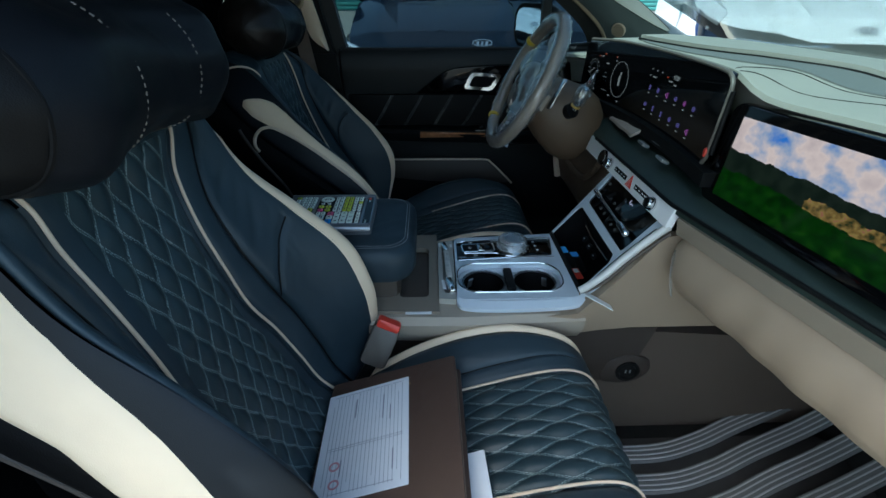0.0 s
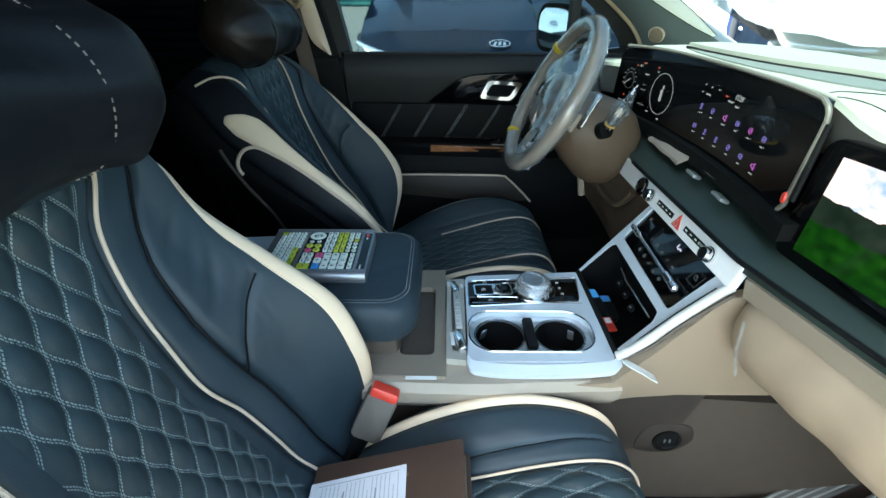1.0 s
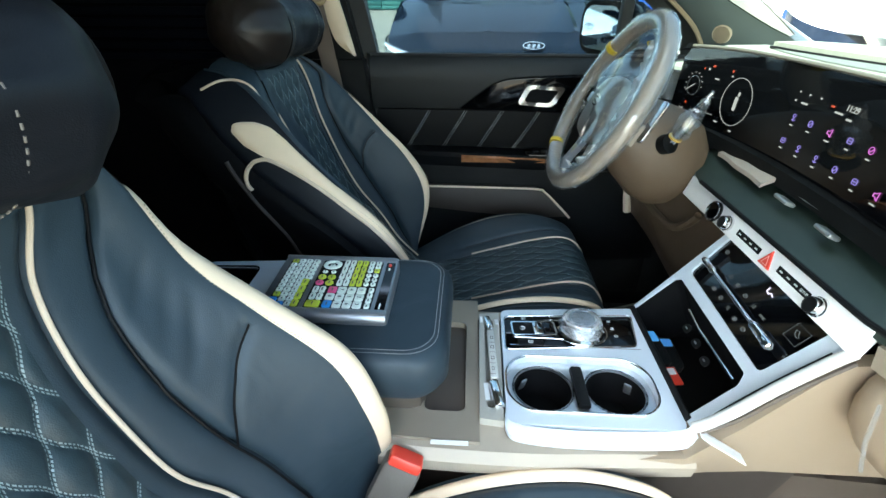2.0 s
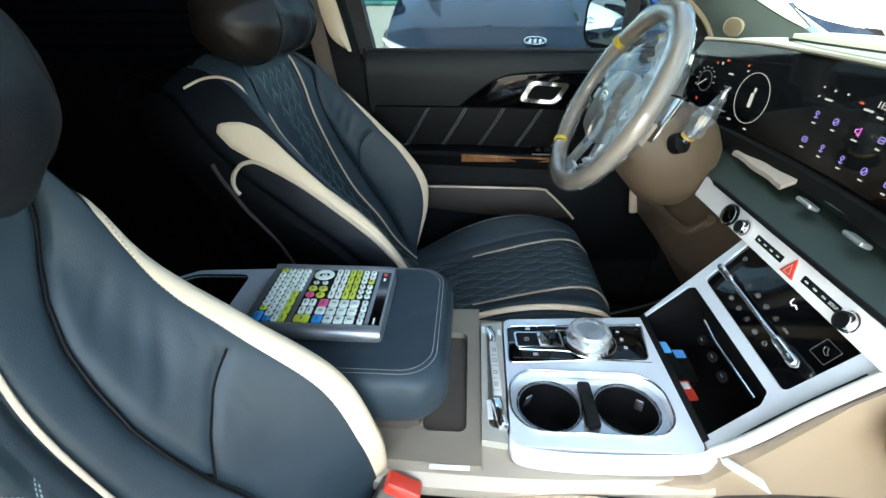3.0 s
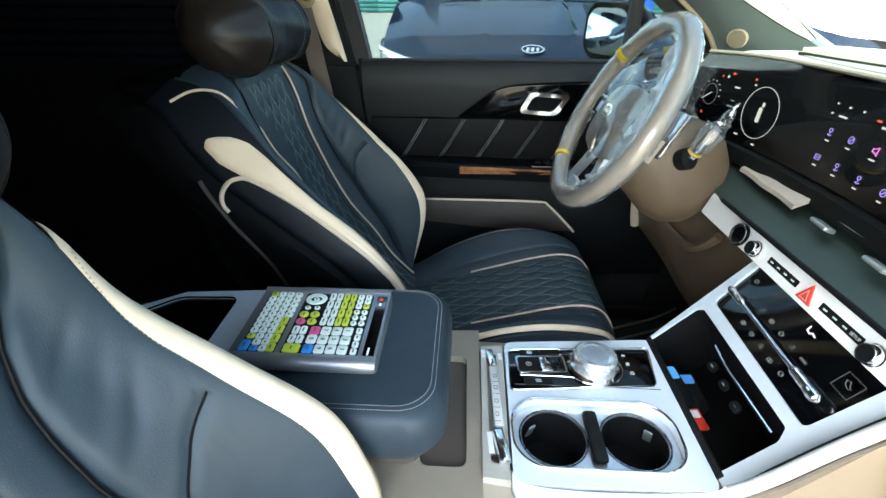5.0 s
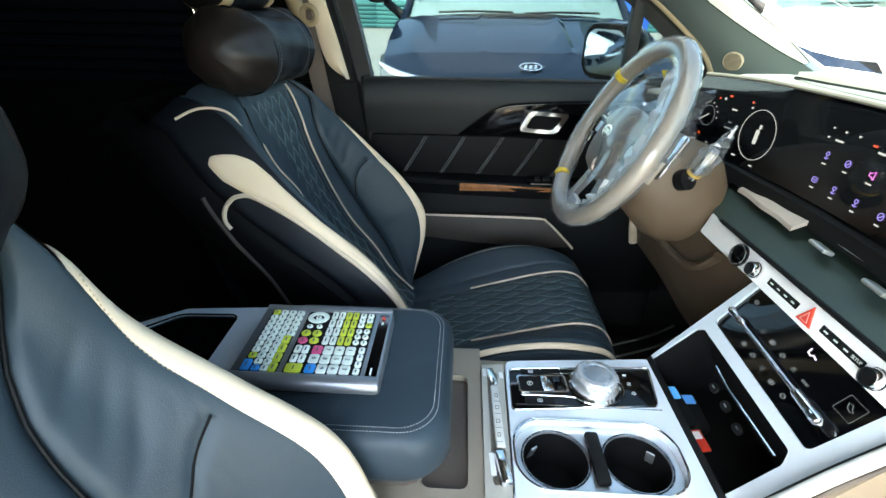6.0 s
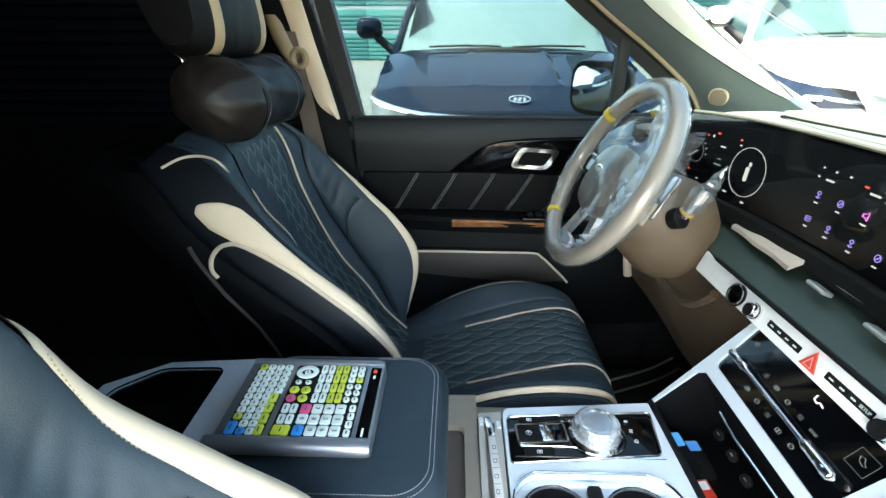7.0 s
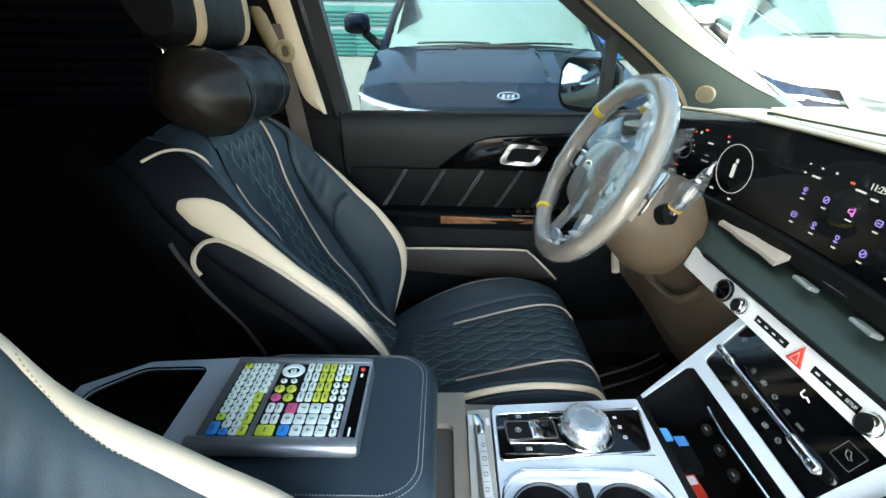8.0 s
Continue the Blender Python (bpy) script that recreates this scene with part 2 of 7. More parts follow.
def thing(name, loc, label, category, group="", kind=""):
    ob = new(name)
    ob.empty_display_size = 0.05
    ob.location = loc
    PLACE[ob.name] = Matrix.Translation(loc)
    return tagged(ob, label, category, group, kind)


def mesh_from(name, bm, material, flat=False, sharp=38):
    me = bpy.data.meshes.new(name)
    bmesh.ops.recalc_face_normals(bm, faces=bm.faces[:])
    bm.to_mesh(me)
    bm.free()
    me.materials.append(material)
    if not flat:
        me.polygons.foreach_set("use_smooth", [True] * len(me.polygons))
        me.set_sharp_from_angle(angle=radians(sharp))
    return me


def part(name, bm, material, parent=None, label="", flat=False, sharp=38):
    """Links a bmesh, laid out in the place's own metres, as one mesh under a thing or a part."""
    ob = new(name, mesh_from(name, bm, material, flat, sharp))
    if parent is not None:
        ob.parent = parent
        ob.matrix_parent_inverse = PLACE.get(parent.name, Matrix()).inverted()
    return tagged(ob, label)


def solo(name, bm, material, label, category="", kind="", group="", flat=False, sharp=38):
    """A thing of one mesh."""
    ob = part(name, bm, material, None, "", flat, sharp)
    return tagged(ob, label, category, group, kind)


def box(c, s, bev=0.0, m=None, seg=2, bm=None):
    bm = bm or bmesh.new()
    tm = bmesh.new()
    bmesh.ops.create_cube(tm, size=1, matrix=Matrix.Diagonal((*s, 1)))
    if bev:
        bmesh.ops.bevel(tm, geom=tm.edges[:], offset=min(bev, min(s) * 0.49), segments=seg, profile=0.5, affect="EDGES")
    bmesh.ops.transform(tm, matrix=Matrix.Translation(c) @ (m or Matrix()), verts=tm.verts[:])
    return merge(bm, tm)


def merge(bm, tm):
    me = bpy.data.meshes.new("tmp")
    tm.to_mesh(me)
    tm.free()
    bm.from_mesh(me)
    bpy.data.meshes.remove(me)
    return bm


def loft(rings, closed=True, loop=False, cap=True, bm=None):
    """Joins rings of points, each of the same count."""
    bm = bm or bmesh.new()
    vs = [[bm.verts.new(p) for p in r] for r in rings]
    n, m = len(vs), len(vs[0])
    for i in range(n if loop else n - 1):
        a, b = vs[i], vs[(i + 1) % n]
        for j in range(m if closed else m - 1):
            k = (j + 1) % m
            bm.faces.new((a[j], a[k], b[k], b[j]))
    if cap and closed and not loop:
        bm.faces.new(vs[0])
        bm.faces.new(vs[-1][::-1])
    return bm


def curve(pts, n, loop=False):
    """Catmull-Rom through the points, n samples."""
    p = np.array(pts, float)
    k = len(p)
    out = []
    for t in np.linspace(0, k if loop else k - 1, n, endpoint=not loop):
        i = int(min(math.floor(t), k - 1 if loop else k - 2))
        f = t - i
        q = [p[(i + d) % k] if loop else p[min(max(i + d, 0), k - 1)] for d in (-1, 0, 1, 2)]
        out.append(0.5 * (2 * q[1] + (q[2] - q[0]) * f + (2 * q[0] - 5 * q[1] + 4 * q[2] - q[3]) * f * f + (3 * q[1] - q[0] - 3 * q[2] + q[3]) * f ** 3))
    return np.array(out)


def tube(pts, r, seg=8, loop=False, bm=None, squash=1.0):
    """A round cord along a line of points. r: one radius or one for each point."""
    pts = [Vector(p) for p in pts]
    n = len(pts)
    rs = [r] * n if isinstance(r, (int, float)) else list(r)
    rings, up = [], None
    for i, p in enumerate(pts):
        a, b = (pts[(i - 1) % n], pts[(i + 1) % n]) if loop else (pts[max(i - 1, 0)], pts[min(i + 1, n - 1)])
        d = (b - a).normalized()
        if up is None:
            up = Vector((0, 0, 1)) if abs(d.z) < 0.9 else Vector((0, 1, 0))
        side = d.cross(up).normalized()
        up = side.cross(d).normalized()
        rings.append([p + (side * math.cos(2 * math.pi * j / seg) + up * squash * math.sin(2 * math.pi * j / seg)) * rs[i] for j in range(seg)])
    return loft(rings, True, loop, True, bm)


def lathe(profile, seg=32, m=None, bm=None):
    """Turns (radius, height) pairs about z; m: where it stands."""
    bm = bm or bmesh.new()
    m = m or Matrix()
    rings = [[m @ Vector((r * math.cos(2 * math.pi * j / seg), r * math.sin(2 * math.pi * j / seg), h)) for j in range(seg)] for r, h in profile]
    return loft(rings, True, False, True, bm)


def rounded(w, h, r, seg=5, cx=0.0, cy=0.0):
    """A rounded rectangle's corners, counter-clockwise."""
    out = []
    for sx, sy, a0 in ((1, 1, 0), (-1, 1, 90), (-1, -1, 180), (1, -1, 270)):
        for k in range(seg + 1):
            a = radians(a0 + 90 * k / seg)
            out.append((cx + sx * (w / 2 - r) + r * math.cos(a), cy + sy * (h / 2 - r) + r * math.sin(a)))
    return out


def even(pts, n, loop=True):
    """Points at equal steps along a line."""
    q = np.array([tuple(p) for p in pts])
    if loop:
        q = np.vstack([q, q[:1]])
    acc = np.concatenate(([0], np.cumsum(np.linalg.norm(np.diff(q, axis=0), axis=1))))
    t = np.linspace(0, acc[-1], n, endpoint=not loop)
    return [Vector([float(np.interp(v, acc, q[:, k])) for k in range(3)]) for v in t]


def slab(poly, m, t, bev=0.0, bm=None):
    """A flat polygon in m's own x and y, thickened by t downwards, with rounded upper edge."""
    bm = bm or bmesh.new()
    tm = bmesh.new()
    f = tm.faces.new([tm.verts.new((x, y, 0)) for x, y in poly])
    g = bmesh.ops.extrude_face_region(tm, geom=[f])
    low = [v for v in g["geom"] if isinstance(v, bmesh.types.BMVert)]
    bmesh.ops.translate(tm, vec=(0, 0, -t), verts=low)
    if bev:
        top = [e for e in tm.edges if all(abs(v.co.z) < 1e-7 for v in e.verts)]
        bmesh.ops.bevel(tm, geom=top, offset=bev, segments=2, profile=0.5, affect="EDGES")
    bmesh.ops.transform(tm, matrix=m, verts=tm.verts[:])
    return merge(bm, tm)


def frame_plate(outer, holes, m, t, bm=None):
    """A plate with openings through it; outlines in m's own x and y."""
    bm = bm or bmesh.new()
    tm = bmesh.new()
    edges = []
    for lp in (outer, *holes):
        vs = [tm.verts.new((x, y, 0)) for x, y in lp]
        edges += [tm.edges.new((vs[i], vs[(i + 1) % len(vs)])) for i in range(len(vs))]
    bmesh.ops.triangle_fill(tm, use_beauty=True, use_dissolve=False, edges=edges, normal=(0, 0, 1))
    g = bmesh.ops.extrude_face_region(tm, geom=tm.faces[:])
    low = [v for v in g["geom"] if isinstance(v, bmesh.types.BMVert)]
    bmesh.ops.translate(tm, vec=(0, 0, -t), verts=low)
    bmesh.ops.transform(tm, matrix=m, verts=tm.verts[:])
    return merge(bm, tm)


def prism(profile, y0, y1, bev=0.0, bm=None, steps=1, bend=None):
    """A profile of (x, z) pairs drawn from y0 to y1; bend(x, y, z) may shift its points."""
    rings = []
    for i in range(steps + 1):
        y = y0 + (y1 - y0) * i / steps
        rings.append([bend(x, y, z) if bend else (x, y, z) for x, z in profile])
    tm = loft(rings)
    if bev:
        bmesh.ops.bevel(tm, geom=[e for e in tm.edges if e.calc_face_angle(0) > 0.5], offset=bev, segments=2, profile=0.5, affect="EDGES")
    return merge(bm, tm) if bm else tm


def axes(o, x, y):
    """A frame at o with the given x and y directions."""
    x = Vector(x).normalized()
    z = x.cross(Vector(y)).normalized()
    y = z.cross(x)
    m = Matrix((x, y, z)).transposed().to_4x4()
    m.translation = o
    return m


def lettering(text, m, size, material, parent, name="lettering", depth=0.0004, squeeze=1.0):
    cu = bpy.data.curves.new("text", "FONT")
    cu.body, cu.size, cu.extrude, cu.align_x, cu.align_y = text, size, depth, "CENTER", "CENTER"
    tmp = bpy.data.objects.new("text", cu)
    me = bpy.data.meshes.new_from_object(tmp)
    bpy.data.objects.remove(tmp)
    me.transform(m @ Matrix.Diagonal((squeeze, 1, 1, 1)))
    me.materials.append(material)
    ob = new(name, me)
    ob.parent = parent
    ob.matrix_parent_inverse = PLACE.get(parent.name, Matrix()).inverted()
    return ob

# ---- the large structure ----
bm = bmesh.new()
bmesh.ops.create_grid(bm, x_segments=60, y_segments=60, size=400)
for v in bm.verts:
    v.co.z = 0.0
solo("ground", bm, ASPHALT, "grey concrete paving of the car park under the cars", "ground", "structure")

# car body shell round the cabin
bm = box((-0.9, 0, FLOOR - 0.06), (3.9, 1.66, 0.1), 0.01)
solo("floor", bm, CARPET, "black carpeted floor of the car cabin", "floor", "structure")
bm = loft([[(x, y, 1.66 - 0.05 * (abs(y) / 0.75) ** 3 - 0.02 * max(0, x) ** 2 + dz) for dz, ys in ((0, np.linspace(-0.78, 0.78, 17)), (0.05, np.linspace(0.78, -0.78, 17))) for y in ys] for x in np.linspace(-2.7, 0.20, 12)])
solo("ceiling", bm, HEADLINER, "unseen fabric headliner of the car, kept dark to limit bounced light", "ceiling", "structure")
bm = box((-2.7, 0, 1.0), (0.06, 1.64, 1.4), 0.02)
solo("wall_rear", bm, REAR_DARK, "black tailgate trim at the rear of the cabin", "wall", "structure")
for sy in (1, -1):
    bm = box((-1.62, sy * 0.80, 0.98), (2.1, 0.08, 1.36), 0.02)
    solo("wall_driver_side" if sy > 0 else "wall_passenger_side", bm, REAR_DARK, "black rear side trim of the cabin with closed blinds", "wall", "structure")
bm = prism([(0.98, 0.27), (1.02, 0.27), (1.12, 1.10), (1.08, 1.10)], -0.8, 0.8)
solo("wall_front", bm, CARPET, "black carpeted bulkhead before the footwells", "wall", "structure")
# sill under the open passenger's door and the closed driver's side under the door
for sy in (1, -1):
    bm = box((0.38, sy * 0.80, 0.30), (1.9, 0.10, 0.14), 0.02)
    solo("door_sill", bm, BLACK_SOFT, "black plastic door sill along the cabin floor", "sill", "structure")


def strip(pts_a, pts_b, thick, n=24):
    """A bent panel between two lines of points, with thickness along y."""
    a, b = curve(pts_a, n), curve(pts_b, n)
    rings = []
    for p, q in zip(a, b):
        t = Vector((0, thick, 0))
        rings.append([Vector(p), Vector(q), Vector(q) + t, Vector(p) + t])
    return loft(rings)


# windscreen pillars, both sides: soft grey cover from roof to dash
for sy in (1, -1):
    pil = thing("windscreen_pillar", (0.45, sy * 0.72, 1.15), "grey soft-trimmed windscreen pillar with a beige inner edge", "pillar", kind="structure")
    outer = [(-0.02, sy * 0.70, 1.60), (0.20, sy * 0.755, 1.465), (0.33, sy * 0.77, 1.372), (0.46, sy * 0.775, 1.285), (0.56, sy * 0.78, 1.20), (0.60, sy * 0.785, 1.12)]
    inner = [(0.16, sy * 0.58, 1.60), (0.29, sy * 0.61, 1.50), (0.40, sy * 0.63, 1.405), (0.55, sy * 0.655, 1.30), (0.738, sy * 0.67, 1.20), (0.895, sy * 0.68, 1.12)]
    mid = [tuple((np.array(a) + np.array(b)) / 2 - np.array((0.012, sy * 0.02, 0.0))) for a, b in zip(outer, inner)]
    A, B, C = curve(outer, 30), curve(mid, 30), curve(inner, 30)
    rings = []
    for a, b, c in zip(A, B, C):
        row = curve([a, b, c], 9)
        off = np.array((0.03, sy * 0.05, 0.02))
        rings.append([*row, *(row[::-1] + off)])
    part("pillar_cover", loft(rings), PILLAR_TRIM, pil)
    side = np.array((-0.3, -sy * 0.9, -0.25)) * 0.004
    fine = [curve([a, b, c], 41) for a, b, c in zip(A, B, C)]
    part("edge_seal", loft([[r[0] + np.array((-0.030, sy * 0.01, -0.018)), r[0] + side, r[2] + side, r[4] + side, r[4] + side * 0.2, r[0] + np.array((-0.025, sy * 0.02, -0.012))] for r in fine]), RUBBER, pil, "black rubber edge")
    # inner band of the cover, painted pale where the sun strikes it
    rings = []
    for k, r in enumerate(fine[:25]):
        q = k / 29
        lo = float(np.interp(q, (0, 0.44, 0.51, 0.61, 0.70, 0.77, 0.805, 0.83), (0.66, 0.70, 0.73, 0.80, 0.845, 0.885, 0.925, 0.985)))
        up = Vector((-0.3, -sy * 0.9, 0.25)) * 0.004
        face_row = [Vector([float(np.interp(w * 40, range(41), r[:, c])) for c in range(3)]) + up for w in np.linspace(lo, 1.0, 6)]
        far_e = Vector(r[40]) + Vector((0.024, -sy * 0.004, 0.014)) * float(np.interp(q, (0, 0.7, 0.83), (1, 1, 0.3)))
        rings.append([*face_row, far_e + up, far_e - up * 2, face_row[0] - up * 2])
    pale = part("sunlit_band", loft(rings), SUNLIT_TRIM, pil, "sunlit band along the windscreen, sun painted in pale")
    part("panel_seam", tube([r[0] for r in rings], 0.0012, 6), BLACK_SOFT, pale)
    part("panel_seam", tube([r[6] for r in rings], 0.0012, 6), TAUPE_DARK, pale)
    part("edge_trim", tube([r[5] + side * 0.8 for r in fine], 0.0058, 8), mat("tan_edge_trim", (0.40, 0.30, 0.20), 0.55, bump=0.1) if sy > 0 else PIPING, pil, "beige padded edge trim")
    if sy > 0:
        tw = axes((0.625, 0.720, 1.187), (0.80, -0.60, 0.0), (-0.29, -0.38, 0.80))
        sp = part("tweeter", lathe([(0.0, 0.003), (0.0205, 0.003), (0.0225, 0.0), (0.0225, -0.006)], 28, tw @ Matrix.Diagonal((1.0, 1.15, 1, 1))), PIPING, pil, "beige tweeter grille")
        bm = bmesh.new()
        for k in range(-7, 8):
            w = math.sqrt(max(0.0, 0.0205 ** 2 - (k * 0.0026) ** 2))
            box((0, 0, 0), (2 * w * 0.93, 0.0013, 0.0012), m=tw @ pose(0, k * 0.0031, 0.0034), bm=bm)
        part("grille_bar", bm, TAUPE_DARK, sp)

# kick panels beside the footwells
for sy in (1, -1):
    solo("trim_kick", box((0.86, sy * 0.79, 0.72), (0.52, 0.06, 0.86), 0.01), CARPET, "black carpeted kick panel beside the footwell", "trim", "structure")

# ---- seats ----
BACK = [  # centre x, z | crest x, z, out | wrap x, z, out | seam out
    (-0.120, 0.590, -0.165, 0.570, 0.190, -0.200, 0.560, 0.215, 0.122),
    (-0.200, 0.660, -0.125, 0.670, 0.212, -0.170, 0.655, 0.243, 0.126),
    (-0.250, 0.735, -0.105, 0.745, 0.224, -0.155, 0.735, 0.255, 0.128),
    (-0.302, 0.810, -0.112, 0.815, 0.229, -0.165, 0.800, 0.260, 0.129),
    (-0.335, 0.880, -0.160, 0.890, 0.229, -0.225, 0.870, 0.258, 0.129),
    (-0.358, 0.950, -0.225, 0.955, 0.224, -0.300, 0.930, 0.252, 0.129),
    (-0.376, 1.020, -0.300, 1.028, 0.214, -0.385, 0.995, 0.242, 0.128),
    (-0.390, 1.085, -0.355, 1.088, 0.200, -0.440, 1.050, 0.232, 0.125),
    (-0.402, 1.135, -0.400, 1.130, 0.182, -0.475, 1.095, 0.218, 0.120),
    (-0.425, 1.165, -0.445, 1.152, 0.165, -0.500, 1.120, 0.203, 0.112),
    (-0.470, 1.175, -0.490, 1.158, 0.150, -0.525, 1.128, 0.190, 0.102),
]
BASE = [  # spine x, z | crest rise, out | wrap drop, out | seam out
    (-0.210, 0.592, -0.015, 0.182, 0.030, 0.195, 0.098),
    (-0.120, 0.608, 0.012, 0.205, 0.032, 0.218, 0.102),
    (-0.020, 0.634, 0.040, 0.214, 0.034, 0.228, 0.105),
    (0.080, 0.664, 0.050, 0.216, 0.034, 0.230, 0.107),
    (0.165, 0.689, 0.038, 0.215, 0.034, 0.229, 0.108),
    (0.235, 0.702, 0.014, 0.208, 0.034, 0.222, 0.108),
    (0.282, 0.692, 0.002, 0.198, 0.030, 0.212, 0.107),
    (0.312, 0.655, -0.004, 0.190, 0.018, 0.204, 0.106),
    (0.320, 0.600, -0.006, 0.184, 0.004, 0.198, 0.104),
    (0.307, 0.520, -0.006, 0.180, -0.004, 0.192, 0.102),
]


def cat(q, f):
    return 0.5 * (2 * q[1] + (q[2] - q[0]) * f + (2 * q[0] - 5 * q[1] + 4 * q[2] - q[3]) * f * f + (3 * q[1] - q[0] - 3 * q[2] + q[3]) * f ** 3)


def at_knot(arr, t):
    i = int(min(max(math.floor(t), 0), len(arr) - 2))
    q = [arr[min(max(i + d, 0), len(arr) - 1)] for d in (-1, 0, 1, 2)]
    return cat(q, t - i)


BACK_A, BASE_A = np.array(BACK), np.array(BASE)
# the passenger's backrest is set more upright and flatter; its quilted field lies off centre, so each side has its own seam
PASSENGER_INNER = np.array([
    (-0.146, 0.600, -0.131, 0.603, 0.248, -0.168, 0.588, 0.273, 0.136),
    (-0.203, 0.670, -0.110, 0.692, 0.243, -0.157, 0.672, 0.274, 0.125),
    (-0.228, 0.745, -0.103, 0.759, 0.226, -0.155, 0.744, 0.257, 0.110),
    (-0.253, 0.820, -0.107, 0.831, 0.211, -0.162, 0.811, 0.242, 0.094),
    (-0.273, 0.890, -0.141, 0.914, 0.214, -0.208, 0.889, 0.243, 0.067),
    (-0.290, 0.960, -0.214, 0.992, 0.204, -0.291, 0.959, 0.232, 0.059),
    (-0.311, 1.030, -0.289, 1.065, 0.197, -0.376, 1.024, 0.225, 0.062),
    (-0.330, 1.095, -0.326, 1.136, 0.193, -0.413, 1.090, 0.225, 0.080),
    (-0.337, 1.145, -0.361, 1.184, 0.181, -0.438, 1.141, 0.217, 0.110),
    (-0.363, 1.175, -0.399, 1.192, 0.168, -0.456, 1.155, 0.206, 0.134),
    (-0.418, 1.185, -0.437, 1.202, 0.157, -0.474, 1.167, 0.197, 0.151),
])
PASSENGER_OUTER = PASSENGER_INNER.copy()
PASSENGER_OUTER[:, 8] = (0.138, 0.130, 0.126, 0.125, 0.125, 0.125, 0.126, 0.130, 0.135, 0.140, 0.150)
BACK_PASSENGER = (PASSENGER_INNER, PASSENGER_OUTER)


def back_point(p, s, table=None):
    """p: 0 centre, 1 seam, 2 inner wing, 3 crest, 4 wrap, 5 rear corner, 6 rear; s: station up the back."""
    table = BACK_A if table is None else table
    if isinstance(table, tuple):
        table = table[0] if p >= 0 else table[1]
    cx, cz, rx, rz, ro, wx, wz, wo, se = at_knot(table, s)
    sign, p = (1 if p >= 0 else -1), abs(p)
    knots = np.array([
        (0, cx, cz), (se, cx + 0.004, cz),
        (se * 0.42 + ro * 0.58, cx * 0.52 + rx * 0.48, cz * 0.5 + rz * 0.5 - 0.004),
        (ro, rx, rz), (wo, wx, wz), (wo - 0.012, wx - 0.085, wz - 0.02), (wo - 0.09, cx - 0.15, cz - 0.03), (0, cx - 0.16, cz - 0.03)])
    o, x, z = at_knot(knots, p)
    return np.array((x, sign * o, z))


def base_point(p, s):
    cx, cz, rr, ro, wd, wo, se = at_knot(BASE_A, s)
    a, b = at_knot(BASE_A, min(s + 0.1, 9.0)), at_knot(BASE_A, max(s - 0.1, 0.0))
    d = np.array((a[0] - b[0], a[1] - b[1]))
    d /= np.linalg.norm(d)
    n = np.array((-d[1], d[0]))
    sign, p = (1 if p >= 0 else -1), abs(p)
    knots = np.array([(0, 0), (se, 0.0), (se * 0.5 + ro * 0.5, rr * 0.62), (ro, rr), (wo, rr - wd), (wo - 0.004, rr - wd - 0.07), (wo - 0.02, rr - wd - 0.12)])
    o, h = at_knot(knots, p)
    return np.array((cx + n[0] * h, sign * o, cz + n[1] * h))


def surface(fn, yc, p0, p1, s0, s1, n_p, n_s, groove=(1, 1), lift=None, uv=None, taper=None):
    """A panel of a padded form between p0..p1 and s0..s1; its edges sink into the seams; lift(p, s, out, run) raises it."""
    bm = bmesh.new()
    layer = bm.loops.layers.uv.new("UVMap") if uv else None
    grid, coords = [], {}
    for i in range(n_s + 1):
        s = s0 + (s1 - s0) * i / n_s
        a, b = taper(s) if taper else (p0, p1)
        row = []
        for j in range(n_p + 1):
            p = a + (b - a) * j / n_p
            P = fn(p, s)
            e = 0.02
            du, dv = fn(p + e, s) - fn(p - e, s), fn(p, min(s + e, s1)) - fn(p, max(s - e, s0))
            n = np.cross(dv, du)
            ln = np.linalg.norm(n)
            n = n / ln if ln > 1e-12 else np.array((1.0, 0, 0))
            if np.dot(n, (1, 0, 0.8)) < 0 and abs(p) < 3.3:
                n = -n
            if abs(p) >= 3.3 and n[1] * (1 if p > 0 else -1) < 0:
                n = -n
            off = 0.0
            for edge, on in ((a, groove[0]), (b, groove[1])):
                dd = np.linalg.norm(fn(edge, s) - P)
                if on and dd < 0.014:
                    off -= 0.008 * on * (1 - dd / 0.014) ** 2
            if lift:
                off += lift(p, s, P)
            Q = P + n * off
            v = bm.verts.new((Q[0], Q[1] + yc, Q[2]))
            if uv:
                coords[v] = uv(P, s)
            row.append(v)
        grid.append(row)
    for i in range(n_s):
        for j in range(n_p):
            f = bm.faces.new((grid[i][j], grid[i][j + 1], grid[i + 1][j + 1], grid[i + 1][j]))
            if uv:
                for lp in f.loops:
                    lp[layer].uv = coords[lp.vert]
    return bm


def diamond(P, run, w, h):
    """Quilt coordinates: whole numbers lie on the seams."""
    a, b = P[1] / w + run / h, P[1] / w - run / h
    return a + 0.03 * math.sin(2 * math.pi * b), b + 0.03 * math.sin(2 * math.pi * a)


def puff(pq, depth):
    a, b = abs(math.sin(math.pi * pq[0])), abs(math.sin(math.pi * pq[1]))
    return depth * ((a * b) ** 0.55 - 0.40)


def run_table(fn, s_max):
    ss = np.linspace(0, s_max, 200)
    pts = np.array([fn(0, s) for s in ss])
    acc = np.concatenate(([0], np.cumsum(np.linalg.norm(np.diff(pts, axis=0), axis=1))))
    return lambda s: float(np.interp(s, ss, acc))


BACK_RUN, BASE_RUN = run_table(back_point, 10), run_table(base_point, 9)


def line_on(fn, yc, p, s0, s1, n=60, up=0.0):
    out = []
    for s in np.linspace(s0, s1, n):
        q = fn(p(s) if callable(p) else p, s)
        out.append((q[0] + up, q[1] + yc, q[2] + up * 0.5))
    return out


